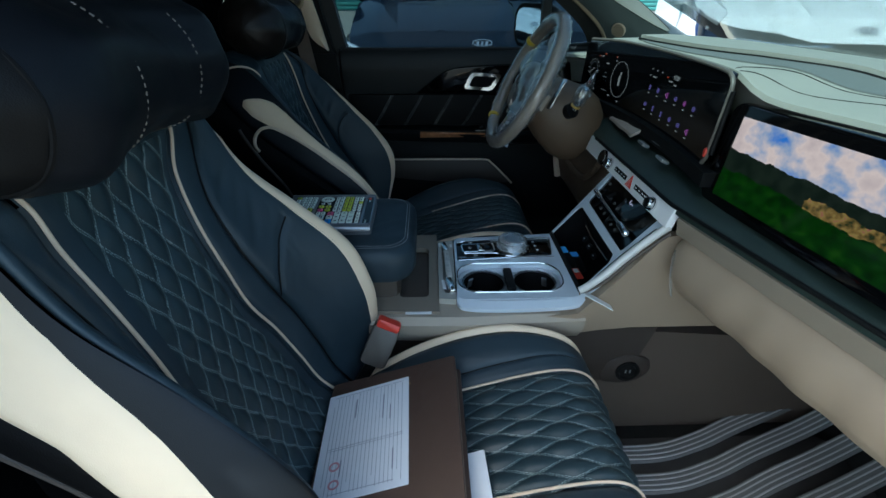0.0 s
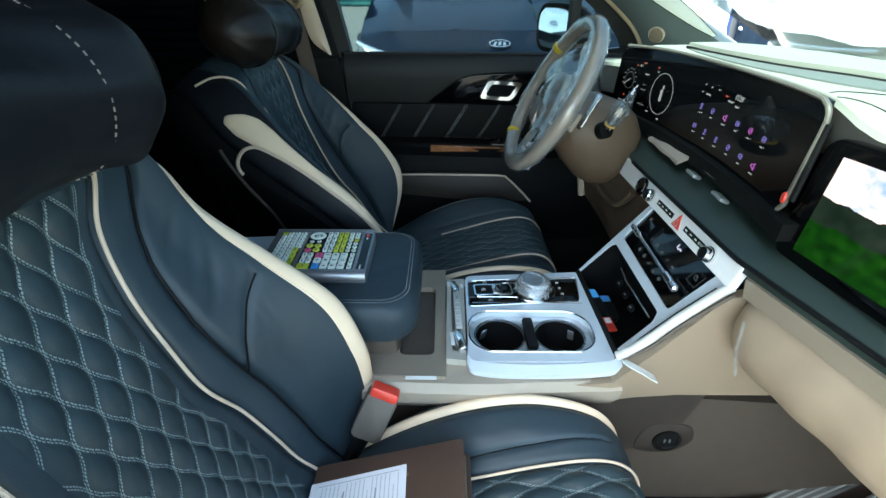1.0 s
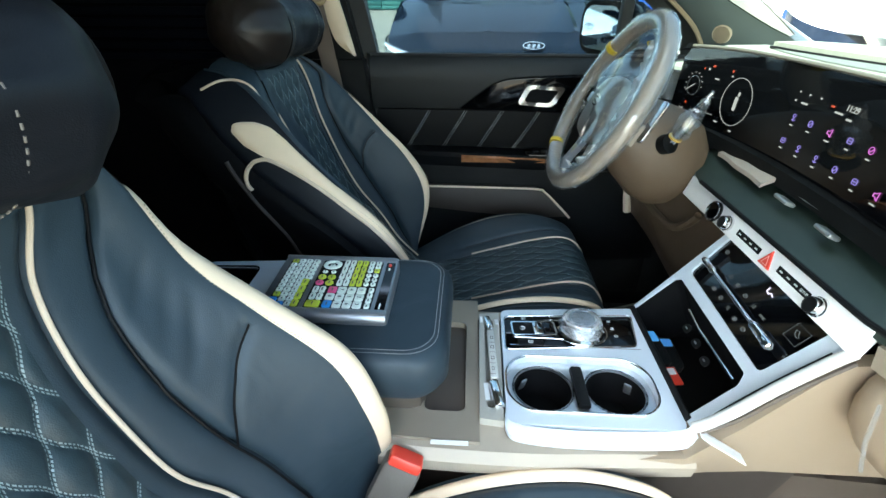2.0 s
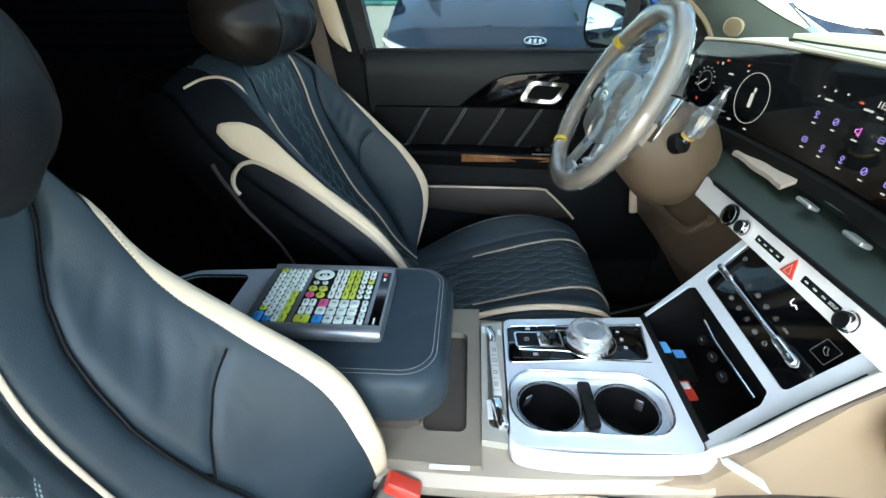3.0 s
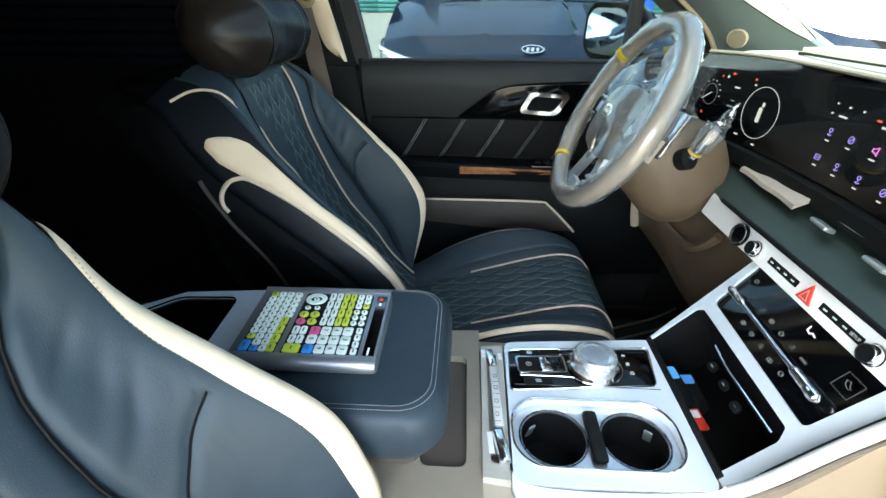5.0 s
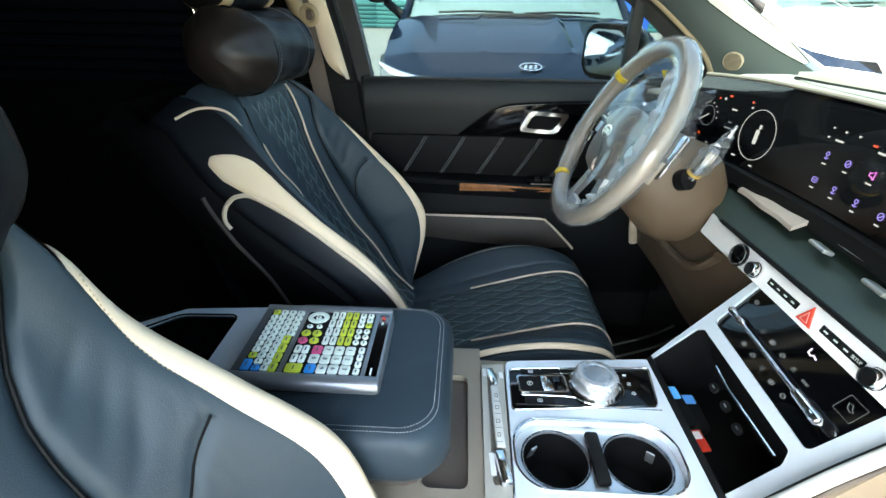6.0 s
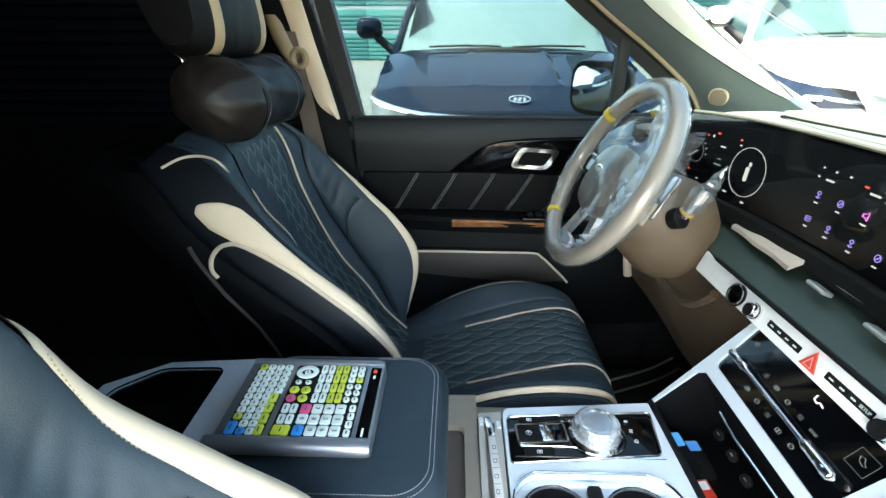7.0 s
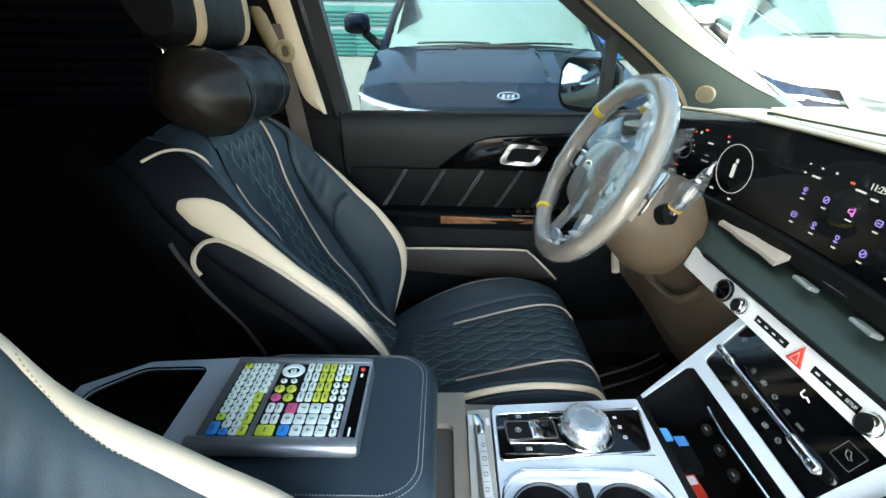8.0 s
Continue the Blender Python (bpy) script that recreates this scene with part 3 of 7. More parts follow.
def superring(c, rx, rz, y, n=28, e=2.4, ang=0.0):
    out = []
    for k in range(n):
        a = 2 * math.pi * k / n
        ca, sa = math.cos(a), math.sin(a)
        u, w = rx * math.copysign(abs(ca) ** (2 / e), ca), rz * math.copysign(abs(sa) ** (2 / e), sa)
        out.append((c[0] + u * math.cos(ang) - w * math.sin(ang), y, c[1] + u * math.sin(ang) + w * math.cos(ang)))
    return out


def wing_edge(s):
    """Outer edge of the cream band on the seat's wing."""
    return float(np.interp(s, (0, 3, 4.3, 5.35, 5.9, 6.2, 6.7, 7.15, 7.36), (3.26, 3.28, 3.32, 3.38, 3.48, 3.62, 3.74, 3.74, 3.62)))


BAND_THREAD = mat("tan_thread", (0.42, 0.32, 0.21), 0.8, bump=0)


def car_seat(yc, label, table, hx=0.0):
    back = lambda p, s: back_point(p, s, table)
    shell = table[0] if isinstance(table, tuple) else table
    bolster = lambda s: float(np.interp(s, (1.7, 3.7, 5.0, 5.6, 6.07, 6.5, 6.8, 7.14, 7.45, 9), (1.53, 1.50, 1.49, 1.55, 1.62, 1.75, 1.93, 2.23, 2.44, 2.55)))
    seat = thing("car_seat", (0.0, yc, FLOOR), label, "seat", "front seats")

    def field(s):
        """Both edges of the quilted field of the backrest."""
        if yc < 0:
            return -0.75, 0.75
        return float(np.interp(s, (0, 3, 4.27, 5.48, 6.48, 7.44, 8), (0.40, 0.36, 0.26, 0.01, -0.42, -0.72, -0.78))), float(np.interp(s, (0, 4, 6, 8), (0.90, 0.86, 0.78, 0.70)))

    def folds(p, s):
        """Slack creases across the upper bolster."""
        a, out = abs(p), 0.0
        for s0, tilt, depth in ((5.25, 0.9, 0.0030), (5.62, 0.7, 0.0022), (6.05, 0.5, 0.0026)):
            out -= depth * math.exp(-((s - s0 - tilt * (a - 2.0)) / 0.10) ** 2) * math.exp(-((a - 2.05) / 0.30) ** 2)
        return out
    # cushion
    quilt_lift = lambda p, s, P: puff(diamond(P, BASE_RUN(s), 0.032, 0.108), 0.007)
    part("cushion_quilt", surface(base_point, yc, -1, 1, 1.3, 8.6, 56, 110, lift=quilt_lift, uv=lambda P, s: diamond(P, BASE_RUN(s), 0.032, 0.108)), NAVY_QUILT, seat, "diamond-quilted navy leather")
    part("cushion_rear", surface(base_point, yc, -1, 1, 0, 1.3, 24, 14), NAVY, seat)
    for sg in (1, -1):
        part("cushion_wing", surface(base_point, yc, sg * 1, sg * (2.60 if yc < 0 or sg < 0 else 2.88), 0, 9, 30, 60, lift=lambda p, s, P: 0.003 * math.sin(math.pi * (abs(p) - 1) / 1.7) - 0.004 * max(0.0, 1 - abs(abs(p) - float(np.interp(s, (2.2, 4, 5.6), (1.40, 1.50, 1.75)))) / 0.16) ** 2 * (1 if 2.0 < s < 5.8 else 0)), NAVY, seat)
        inner = 2.60 if yc < 0 or sg < 0 else 2.88
        part("cushion_seam", tube(line_on(base_point, yc, lambda s: sg * float(np.interp(s, (2.2, 4, 5.6), (1.40, 1.50, 1.75))), 2.2, 5.6, 40, -0.0022), 0.0012, 6), BLACK_LEATHER, seat)
        part("cushion_edge", surface(base_point, yc, sg * inner, sg * 3.06, 0, 8.2, 9, 60, groove=(1, 1), lift=lambda p, s, P: 0.003), CREAM_LEATHER, seat, "cream leather edge band")
        part("cushion_side", surface(base_point, yc, sg * 3.06, sg * 6, 0, 9, 10, 40), NAVY, seat)
        part("cushion_piping", tube(line_on(base_point, yc, sg * 1.0, 2.3 if yc > 0 else 1.6, 8.2, 50, 0.002), 0.0023, 8), PIPING, seat, "beige piping")
    # backrest
    b_lift = lambda p, s, P: puff(diamond(P, BACK_RUN(s), 0.034, 0.075), 0.007) * min(1.0, 0.05 + min(abs(p - field(s)[0]), abs(p - field(s)[1])) / 0.14)
    part("back_quilt", surface(back, yc, -0.75, 0.75, 0.3, 8.0, 56, 120, groove=(0, 0), lift=b_lift, taper=field, uv=lambda P, s: diamond(P, BACK_RUN(s), 0.034, 0.075)), NAVY_QUILT, seat, "diamond-quilted navy leather")
    for sg in (1, -1):
        part("back_margin", surface(back, yc, 0, 0, 0.3, 8.0, 14, 80, groove=(0.1, 0.2 if yc > 0 and sg < 0 else 1), taper=lambda s: (field(s)[0 if sg < 0 else 1] - sg * 0.03, sg * 1.0)), NAVY, seat)
        if yc > 0 and sg > 0:
            part("field_seam", tube(line_on(back, yc, lambda s: field(s)[0 if sg < 0 else 1], 0.4, 8.0, 70, 0.0), 0.0011, 6), BLACK_LEATHER, seat)
    part("back_collar", surface(back, yc, -1, 1, 8.0, 10, 30, 12, lift=lambda p, s, P: 0.004), NAVY, seat)
    for sg in (1, -1):
        part("inner_bolster", surface(back, yc, 0, 0, 0, 10, 14, 90, lift=lambda p, s, P: 0.003 * math.sin(math.pi * (abs(p) - 1) / (bolster(s) - 1)), taper=lambda s: (sg * 1.0, sg * bolster(s))), NAVY, seat)
        slant = lambda p: float(np.interp(abs(p), (1.48, 1.74, 2.0, 2.26, 2.52), (3.70, 4.29, 4.64, 4.87, 5.02)))
        part("outer_bolster", surface(back, yc, 0, 0, 0, 10, 34, 150, taper=lambda s: (sg * bolster(s), sg * 3.0), lift=lambda p, s, P: -0.005 * (1 if abs(p) < 2.5 else 0) * max(0, 1 - abs(s - slant(p)) / 0.15) ** 2 + folds(p, s) + 0.004 * math.sin(math.pi * (abs(p) - bolster(s)) / (3.0 - bolster(s)))), NAVY, seat)
        part("bolster_seam", tube(line_on(back, yc, lambda s: sg * bolster(s), 0.3, 8.6, 80, -0.003), 0.0015, 6), BLACK_LEATHER, seat)
        cross = [back(sg * a, b) for a, b in curve([(1.50, 3.72), (1.74, 4.29), (2.0, 4.64), (2.26, 4.87), (2.60, 5.06)], 44)]
        part("bolster_seam", tube([(q[0] + 0.0005, q[1] + yc, q[2]) for q in cross], 0.0014, 6), BLACK_LEATHER, seat)
        part("bolster_wrap", surface(back, yc, sg * 3.0, sg * 4.0, 0, 10, 14, 70, groove=(0, 1)), DARK_NAVY, seat)

        def band(s, sg=sg):
            if yc < 0 and sg < 0:
                low = np.interp(s, (0, 3, 4.07, 4.79, 5.38, 5.97, 6.6, 7.0, 7.36), (3.92, 3.86, 3.77, 3.52, 3.37, 3.19, 3.12, 3.25, 3.62))
                return -float(low), -float(np.interp(s, (0, 4.4, 5.1, 6.0, 6.8, 7.36), (4.60, 4.50, 4.15, 3.95, 3.85, 3.70)))
            if yc < 0:
                low = np.interp(s, (0, 3, 4.3, 5.6, 5.9, 6.24, 6.55, 6.95, 7.36), (2.60, 2.59, 2.57, 2.52, 2.56, 2.65, 2.75, 3.1, 3.60))
            elif sg < 0:
                low = np.interp(s, (0, 2.9, 3.4, 3.9, 4.6, 5.3, 6.4, 6.8, 7.09, 7.24, 7.36), (3.0, 3.05, 3.0, 2.92, 2.90, 3.06, 3.10, 3.17, 3.32, 3.47, 3.64))
            else:
                low = np.interp(s, (0, 1, 3, 4.2, 4.9, 5.5, 6.2, 6.7, 7.15, 7.36), (2.70, 2.66, 2.66, 2.66, 2.62, 2.66, 2.86, 3.1, 3.38, 3.60))
            return sg * float(low), sg * wing_edge(s)
        part("bolster_band", surface(back, yc, 0, 0, 0.2, 7.36, 12, 110, groove=(0.5, 0.5), lift=lambda p, s, P: 0.0032, taper=band), CREAM_LEATHER, seat, "cream leather band stitched along the wing")
        for e, ref in (((0.10, 0), (-0.09, 1)) if yc > 0 or sg > 0 else ()):
            bm = bmesh.new()
            pts = even(line_on(back, yc, lambda s: band(s)[ref] + sg * e, 0.6, 6.6, 60, 0.0036), 240, False)
            for k in range(0, 239, 2):
                tube([pts[k], pts[k + 1]], 0.0006, 4, bm=bm)
            tagged(part("band_stitching", bm, BAND_THREAD, seat), kind="stuff")
        part("back_side", surface(back, yc, sg * 4.0, sg * 7, 0, 10, 16, 50, groove=(1, 0)), SEAT_REAR, seat)
        if yc > 0 and sg < 0:
            part("back_piping", tube(line_on(back, yc, sg * 1.0, 4.6, 6.75, 40, 0.001), [0.0005] + [0.0019] * 36 + [0.0016, 0.0011, 0.0005], 8), PIPING, seat, "short beige piping")
        else:
            part("back_piping", tube(line_on(back, yc, sg * 1.0, 3.5 if yc < 0 and sg < 0 else 0.4, 8.25, 80, 0.002), 0.0023, 8), PIPING, seat, "beige piping")
        part("edge_trim", tube([(q[0], q[1] + yc, q[2]) for q in (back(sg * a, b) for a, b in curve([(4.20, 6.5), (4.42, 5.83), (4.72, 5.23), (5.10, 4.27), (5.28, 3.37), (5.4, 2.4)], 40))], 0.004, 8), BROWN_DARK, seat, "dark brown plastic edge")
        if yc < 0 or sg < 0:
            part("shoulder_piping", tube([(q[0] + 0.002, q[1] + yc, q[2] + 0.001) for q in (back(sg * a, b) for a, b in curve([(3.66, 8.96), (3.3, 8.86), (2.95, 8.5), (2.6, 8.05), (2.4, 7.80), (1.9, 7.62)], 34))], [0.0024] * 26 + [0.0022, 0.0020, 0.0018, 0.0016, 0.0013, 0.0010, 0.0007, 0.0004], 8), PIPING, seat, "beige piping")
        if yc < 0 and sg < 0:
            continue
        part("side_piping", tube([(q[0], q[1] + yc, q[2]) for q in (back(sg * a, b) for a, b in curve([(wing_edge(1.0) + 0.02, 1.0), (wing_edge(3.0) + 0.02, 3.0), (wing_edge(4.3) + 0.02, 4.3), (3.40, 5.35), (3.57, 6.12), (3.73, 6.28), (3.90, 6.24), (4.12, 6.08), (4.29, 5.87), (4.35, 5.72)], 70))], 0.0038, 8), PIPING, seat, "beige piping")
    # head restraint with two pale stripes, painted tan for the shade they stand in
    rings = []
    for y in np.linspace(-0.135, 0.135, 21):
        k = math.sqrt(max(0.0, 1 - (abs(y) / 0.137) ** 5))
        rings.append(superring((-0.455 + hx, 1.405), 0.055 * (0.55 + 0.45 * k), 0.125 * (0.75 + 0.25 * k), yc + y, 32, 3.0, radians(12)))
    part("head_restraint", loft(rings), BLACK_LEATHER, seat)
    for sg in (1, -1):
        rings = []
        for y in (sg * 0.070, sg * 0.080, sg * 0.096, sg * 0.106):
            e = 0.0025 if abs(abs(y) - 0.088) < 0.012 else -0.002
            k = math.sqrt(max(0.0, 1 - (abs(y) / 0.137) ** 5))
            rings.append(superring((-0.455 + hx, 1.405), 0.055 * (0.55 + 0.45 * k) + e, 0.125 * (0.75 + 0.25 * k) + e, yc + y, 32, 3.0, radians(12)))
        part("head_stripe", loft(rings), SHADED_STRIPE, seat, "pale leather stripe, painted tan for shade")
        part("post", tube([(-0.465 + hx, yc + sg * 0.07, 1.14), (-0.475 + hx, yc + sg * 0.07, 1.30)], 0.006, 10), CHROME, seat, "chrome post")
    # pedestal and rails
    part("pedestal", box((0.03, yc, 0.50), (0.44, 0.40, 0.12), 0.03), BLACK_SOFT, seat)
    for sg in (1, -1):
        part("rail", box((0.0, yc + sg * 0.17, FLOOR + 0.055), (0.62, 0.045, 0.09), 0.008), BLACK_SOFT, seat)
    part("back_shell", loft([[(at_knot(shell, s)[0] - 0.10 - 0.05 * k, yc + o * (at_knot(shell, s)[7] - 0.03), at_knot(shell, s)[1] - 0.03) for k, o in ((0, 1), (1, 0.8), (1.2, 0), (1, -0.8), (0, -1))] for s in np.linspace(0.2, 9.6, 20)]), SEAT_REAR, seat)
    return seat


PILLOW_THREAD = mat("dull_beige_thread", (0.16, 0.14, 0.12), 0.8, bump=0)


def neck_pillow(yc, label, dx=0.0, dz=0.0, size=1.0, long=0.0, end=None, cut=0.0985, sew=0.075, gather=0.0):
    pil = thing("neck_pillow", (-0.36 + dx, yc, 1.15), label, "pillow", "neck pillows")
    c = (-0.372 + dx, 1.222 + dz)

    def rad(u):
        a = abs(u)
        k = math.sqrt(max(0.0, 1 - max(0.0, (a - 0.07) / 0.10) ** 2.2))
        waist = 0.82 + 0.18 * min(1.0, (a / 0.10)) ** 2
        return waist * k

    def rows(u0, u1, n):
        out = []
        for u in np.linspace(u0, u1, n):
            r = max(rad(u), 0.02)
            ring = superring(c, 0.094 * r * size, 0.082 * r * size, yc + u * (1 if u > 0 else 1 + long / 0.17), 72, 2.15, radians(-20))
            row = []
            for x, y, z in ring:
                a = math.atan2(z - c[1], x - c[0])
                fold = r * (0.0018 * math.sin(9 * a + 30 * u) + 0.005 * noise.noise(Vector((x * 26, u * 18, z * 26 + yc)))) + gather * (0.4 + noise.noise(Vector((a * 3, 2, 1)))) * math.sin(25 * a) * max(0.0, 1 - abs(u - sew - 0.014) / 0.016)
                row.append((x + fold * math.cos(a), y, z + fold * math.sin(a)))
            out.append(row)
        return out
    part("middle", loft(rows(-cut + 0.0005, cut - 0.0005, 30)), DARK_NAVY, pil)
    for sg in (1, -1):
        part("end_panel", loft(rows(sg * (cut + 0.0005), sg * 0.1695, 18)), end or BROWN_LEATHER, pil, "dark leather end panel")
        seam = [(x, y, z) for x, y, z in superring(c, 0.094 * size * rad(cut) - 0.001, 0.082 * size * rad(cut) - 0.001, yc + sg * cut * (1 if sg > 0 else 1 + long / 0.17), 60, 2.15, radians(-20))]
        part("seam", tube(seam, 0.0022, 6, True), BLACK_LEATHER, pil)
        for off in (sew,):
            bm = bmesh.new()
            ring = even(superring(c, 0.094 * size * rad(off) + 0.001, 0.082 * size * rad(off) + 0.001, yc + sg * off * (1 if sg > 0 else 1 + long / 0.17), 110, 2.15, radians(-20)), 140)
            for k in range(0, 140, 2):
                tube([ring[k], ring[(k + 1) % 140]], 0.0008, 5, bm=bm)
            tagged(part("stitching", bm, PILLOW_THREAD, pil), kind="stuff")
    return pil


DRIVER_OUTER = BACK_A.copy()
DRIVER_OUTER[1:6, 2] -= (0.010, 0.014, 0.014, 0.012, 0.006)
DRIVER_OUTER[:, 8] = (0.132, 0.150, 0.156, 0.149, 0.143, 0.130, 0.116, 0.114, 0.098, 0.090, 0.085)
DRIVER_INNER = BACK_A.copy()
DRIVER_INNER[:, 8] = (0.060, 0.050, 0.042, 0.034, 0.026, 0.030, 0.079, 0.104, 0.108, 0.100, 0.095)
car_seat(0.405, "navy quilted leather driver seat with cream wing bands", (DRIVER_OUTER, DRIVER_INNER))
car_seat(-0.405, "navy quilted leather passenger seat with cream wings and beige piping", BACK_PASSENGER, 0.03)
neck_pillow(0.405, "dark leather neck pillow strapped to the driver's head restraint", -0.035, 0.0, 0.84)
neck_pillow(-0.405, "dark leather neck pillow strapped to the passenger's head restraint", 0.045, 0.012, 1.0, 0.045, BLACK_LEATHER, 0.134, 0.050, 0.0028)
# ---- centre console ----
def soften_poly(poly, r):
    """Rounds the corners of a polygon."""
    out = []
    for i in range(len(poly)):
        p, a, b = np.array(poly[i]), np.array(poly[i - 1]), np.array(poly[(i + 1) % len(poly)])
        da, db = (a - p) / np.linalg.norm(a - p), (b - p) / np.linalg.norm(b - p)
        for t in np.linspace(0, 1, 6):
            out.append(tuple((p + da * r) * (1 - t) ** 2 + 2 * p * t * (1 - t) + (p + db * r) * t * t))
    return out


def soft_poly(pts, n=40):
    return [tuple(p) for p in curve(pts, n, True)]


TOP = 0.755
console = thing("centre_console", (0.05, 0, FLOOR), "taupe centre console with film-covered silver panel and cup holders", "console")
# body: rounded taupe tub, wider at the top
prof = [(-0.55, FLOOR), (1.0, FLOOR), (1.0, 0.60), (0.34, 0.655), (0.32, 0.655), (-0.55, 0.655)]
part("body", prism(prof, -0.125, 0.125, 0.01), TAUPE_DARK, console, "dark taupe lower side")
M = Matrix.Translation((0, 0, TOP - 0.012))
rear_top = frame_plate([(-0.16, -0.165), (0.022, -0.172), (0.022, 0.155), (-0.16, 0.15)], [rounded(0.062, 0.206, 0.012, 5, -0.030, -0.018)], M, 0.012)
part("rear_top", rear_top, TAUPE, console, "taupe plastic top with a dark slot pocket")
well_top, well_low = rounded(0.062, 0.206, 0.012, 5, -0.030, -0.018), rounded(0.054, 0.196, 0.010, 5, -0.032, -0.018)
well_out = rounded(0.066, 0.210, 0.013, 5, -0.030, -0.018)
# pocket walls take the darker taupe to stand in for shade inside
part("pocket", loft([[(x, y, TOP - 0.0245) for x, y in well_out], [(x, y, TOP - 0.024) for x, y in well_top], [(x, y, TOP - 0.110) for x, y in well_low], [(x, y, TOP - 0.112) for x, y in well_low]]), TAUPE_DARK, console, "deep taupe pocket, its shade painted in dark")
part("pocket_ramp", loft([[(-0.0605, y, TOP - 0.026), (-0.050, y, TOP - 0.029), (-0.034, y, TOP - 0.034), (-0.0275, y, TOP - 0.042), (-0.0265, y, TOP - 0.100), (-0.0605, y, TOP - 0.100)] for y in np.linspace(-0.118, 0.080, 12)]), TAUPE, console, "sloping taupe pocket floor")
for sg in (1, -1):
    rim = [(-0.55, sg * 0.168, 0.735), (-0.30, sg * 0.175, 0.735), (-0.1, sg * 0.19, 0.732), (0.08, sg * 0.193, 0.73), (0.22, sg * 0.185, 0.728), (0.32, sg * 0.176, 0.722)]
    rings = []
    for x, y, z in curve(rim, 40):
        w = abs(y)
        rings.append([(x, sg * 0.12, z + 0.008), (x, sg * (w - 0.012), z + 0.006), (x, sg * w, z - 0.006), (x, sg * (w - 0.004), z - 0.03), (x, sg * (w - 0.03), z - 0.07), (x, sg * 0.12, z - 0.09)])
    if sg > 0:
        rings = [[(x, min(y, 0.150 + 0.3 * max(0.0, -0.05 - x)) if x > -0.05 else y, z - 0.016) for x, y, z in r] for r in rings]
    part("side_rim", loft(rings), SUNLIT_TAUPE if sg < 0 else TAUPE, console, "taupe padded rim, passenger's side painted paler for sun")
# silver panel with openings for gear dial plate and cups
cup_hole = rounded(0.226, 0.112, 0.045, 8, 0.178, -0.068)
gear_hole = soften_poly([(0.066, 0.002), (0.294, 0.022), (0.309, 0.112), (0.068, 0.095)], 0.010)
outer = soften_poly([(0.060, -0.148), (0.312, -0.147), (0.320, 0.132), (0.064, 0.112)], 0.016)
part("silver_panel", frame_plate(outer, [cup_hole, gear_hole], Matrix.Translation((0, 0, TOP)), 0.014), FILM_SILVER, console, "silver top panel under blue-white protective film")
flange = curve([(0.058, -0.150, TOP - 0.004), (0.075, -0.166, TOP - 0.008), (0.16, -0.171, TOP - 0.010), (0.29, -0.166, TOP - 0.008), (0.318, -0.158, TOP + 0.002)], 30)
part("film_edge", loft([[(x, y, z), (x, y + 0.018, z + 0.008), (x, y + 0.018, z + 0.002), (x, y, z - 0.008)] for x, y, z in flange]), FILM_SILVER, console)
gp = part("gear_plate", slab(soften_poly([(0.067, 0.004), (0.293, 0.024), (0.307, 0.110), (0.069, 0.093)], 0.010), Matrix.Translation((0, 0, TOP - 0.002)), 0.012, 0.001), PIANO, console, "glossy black gear selector plate")
ring = curve([(*p, TOP + 0.001) for p in rounded(0.228, 0.114, 0.046, 8, 0.178, -0.068)], 80, True)
part("cup_rim", tube(ring, 0.0017, 8, True), CHROME, console, "chrome rim")
part("cup_floor_plate", frame_plate(rounded(0.224, 0.110, 0.044, 8, 0.178, -0.068), [[(cx + 0.045 * math.cos(a), -0.068 + 0.045 * math.sin(a)) for a in np.linspace(0, 2 * math.pi, 28, endpoint=False)] for cx in (0.122, 0.234)], Matrix.Translation((0, 0, TOP - 0.012)), 0.004), SATIN, console)
for cx in (0.122, 0.234):
    cup = part("cup_holder", lathe([(0.0, -0.075), (0.040, -0.075), (0.042, -0.070), (0.0455, -0.012), (0.048, -0.012), (0.044, -0.078), (0.0, -0.08)], 36, Matrix.Translation((cx, -0.068, TOP))), DARK_WELL, console)
    part("cup_spring", box((cx + (-0.028 if cx < 0.18 else 0.028), -0.045, TOP - 0.03), (0.012, 0.003, 0.026), 0.002, pose(0, 0, 0, 15, 0, 35 if cx < 0.18 else -35)), SATIN, cup)
part("cup_divider", box((0.178, -0.068, TOP - 0.006), (0.020, 0.082, 0.012), 0.005), BLACK_SOFT, console)
# gear dial
dial_m = Matrix.Translation((0.204, 0.060, TOP))
part("dial_base", lathe([(0.040, -0.001), (0.0405, 0.003), (0.037, 0.006), (0.036, 0.004)], 48, dial_m), CHROME, gp)
prof = [(0.0, 0.026), (0.020, 0.026), (0.022, 0.029), (0.029, 0.029), (0.033, 0.025), (0.0345, 0.006), (0.034, 0.003)]
rings = []
for r, h in prof[::-1]:
    rings.append([dial_m @ Vector(((r + (0.0016 if 0.006 < h < 0.027 and j % 2 else 0)) * math.cos(2 * math.pi * j / 72), (r + (0.0016 if 0.006 < h < 0.027 and j % 2 else 0)) * math.sin(2 * math.pi * j / 72), h)) for j in range(72)])
dial = part("gear_dial", loft(rings), DIAL_SILVER, gp, "knurled silver gear dial under film")
part("dial_film", lathe([(0.0, 0.0325), (0.015, 0.0330), (0.025, 0.0305)], 9, dial_m), FILM, dial, "crinkled clear film")
part("dial_face", lathe([(0.0, 0.0275), (0.0195, 0.0275), (0.0195, 0.026)], 36, dial_m), SATIN, dial)
bm = bmesh.new()
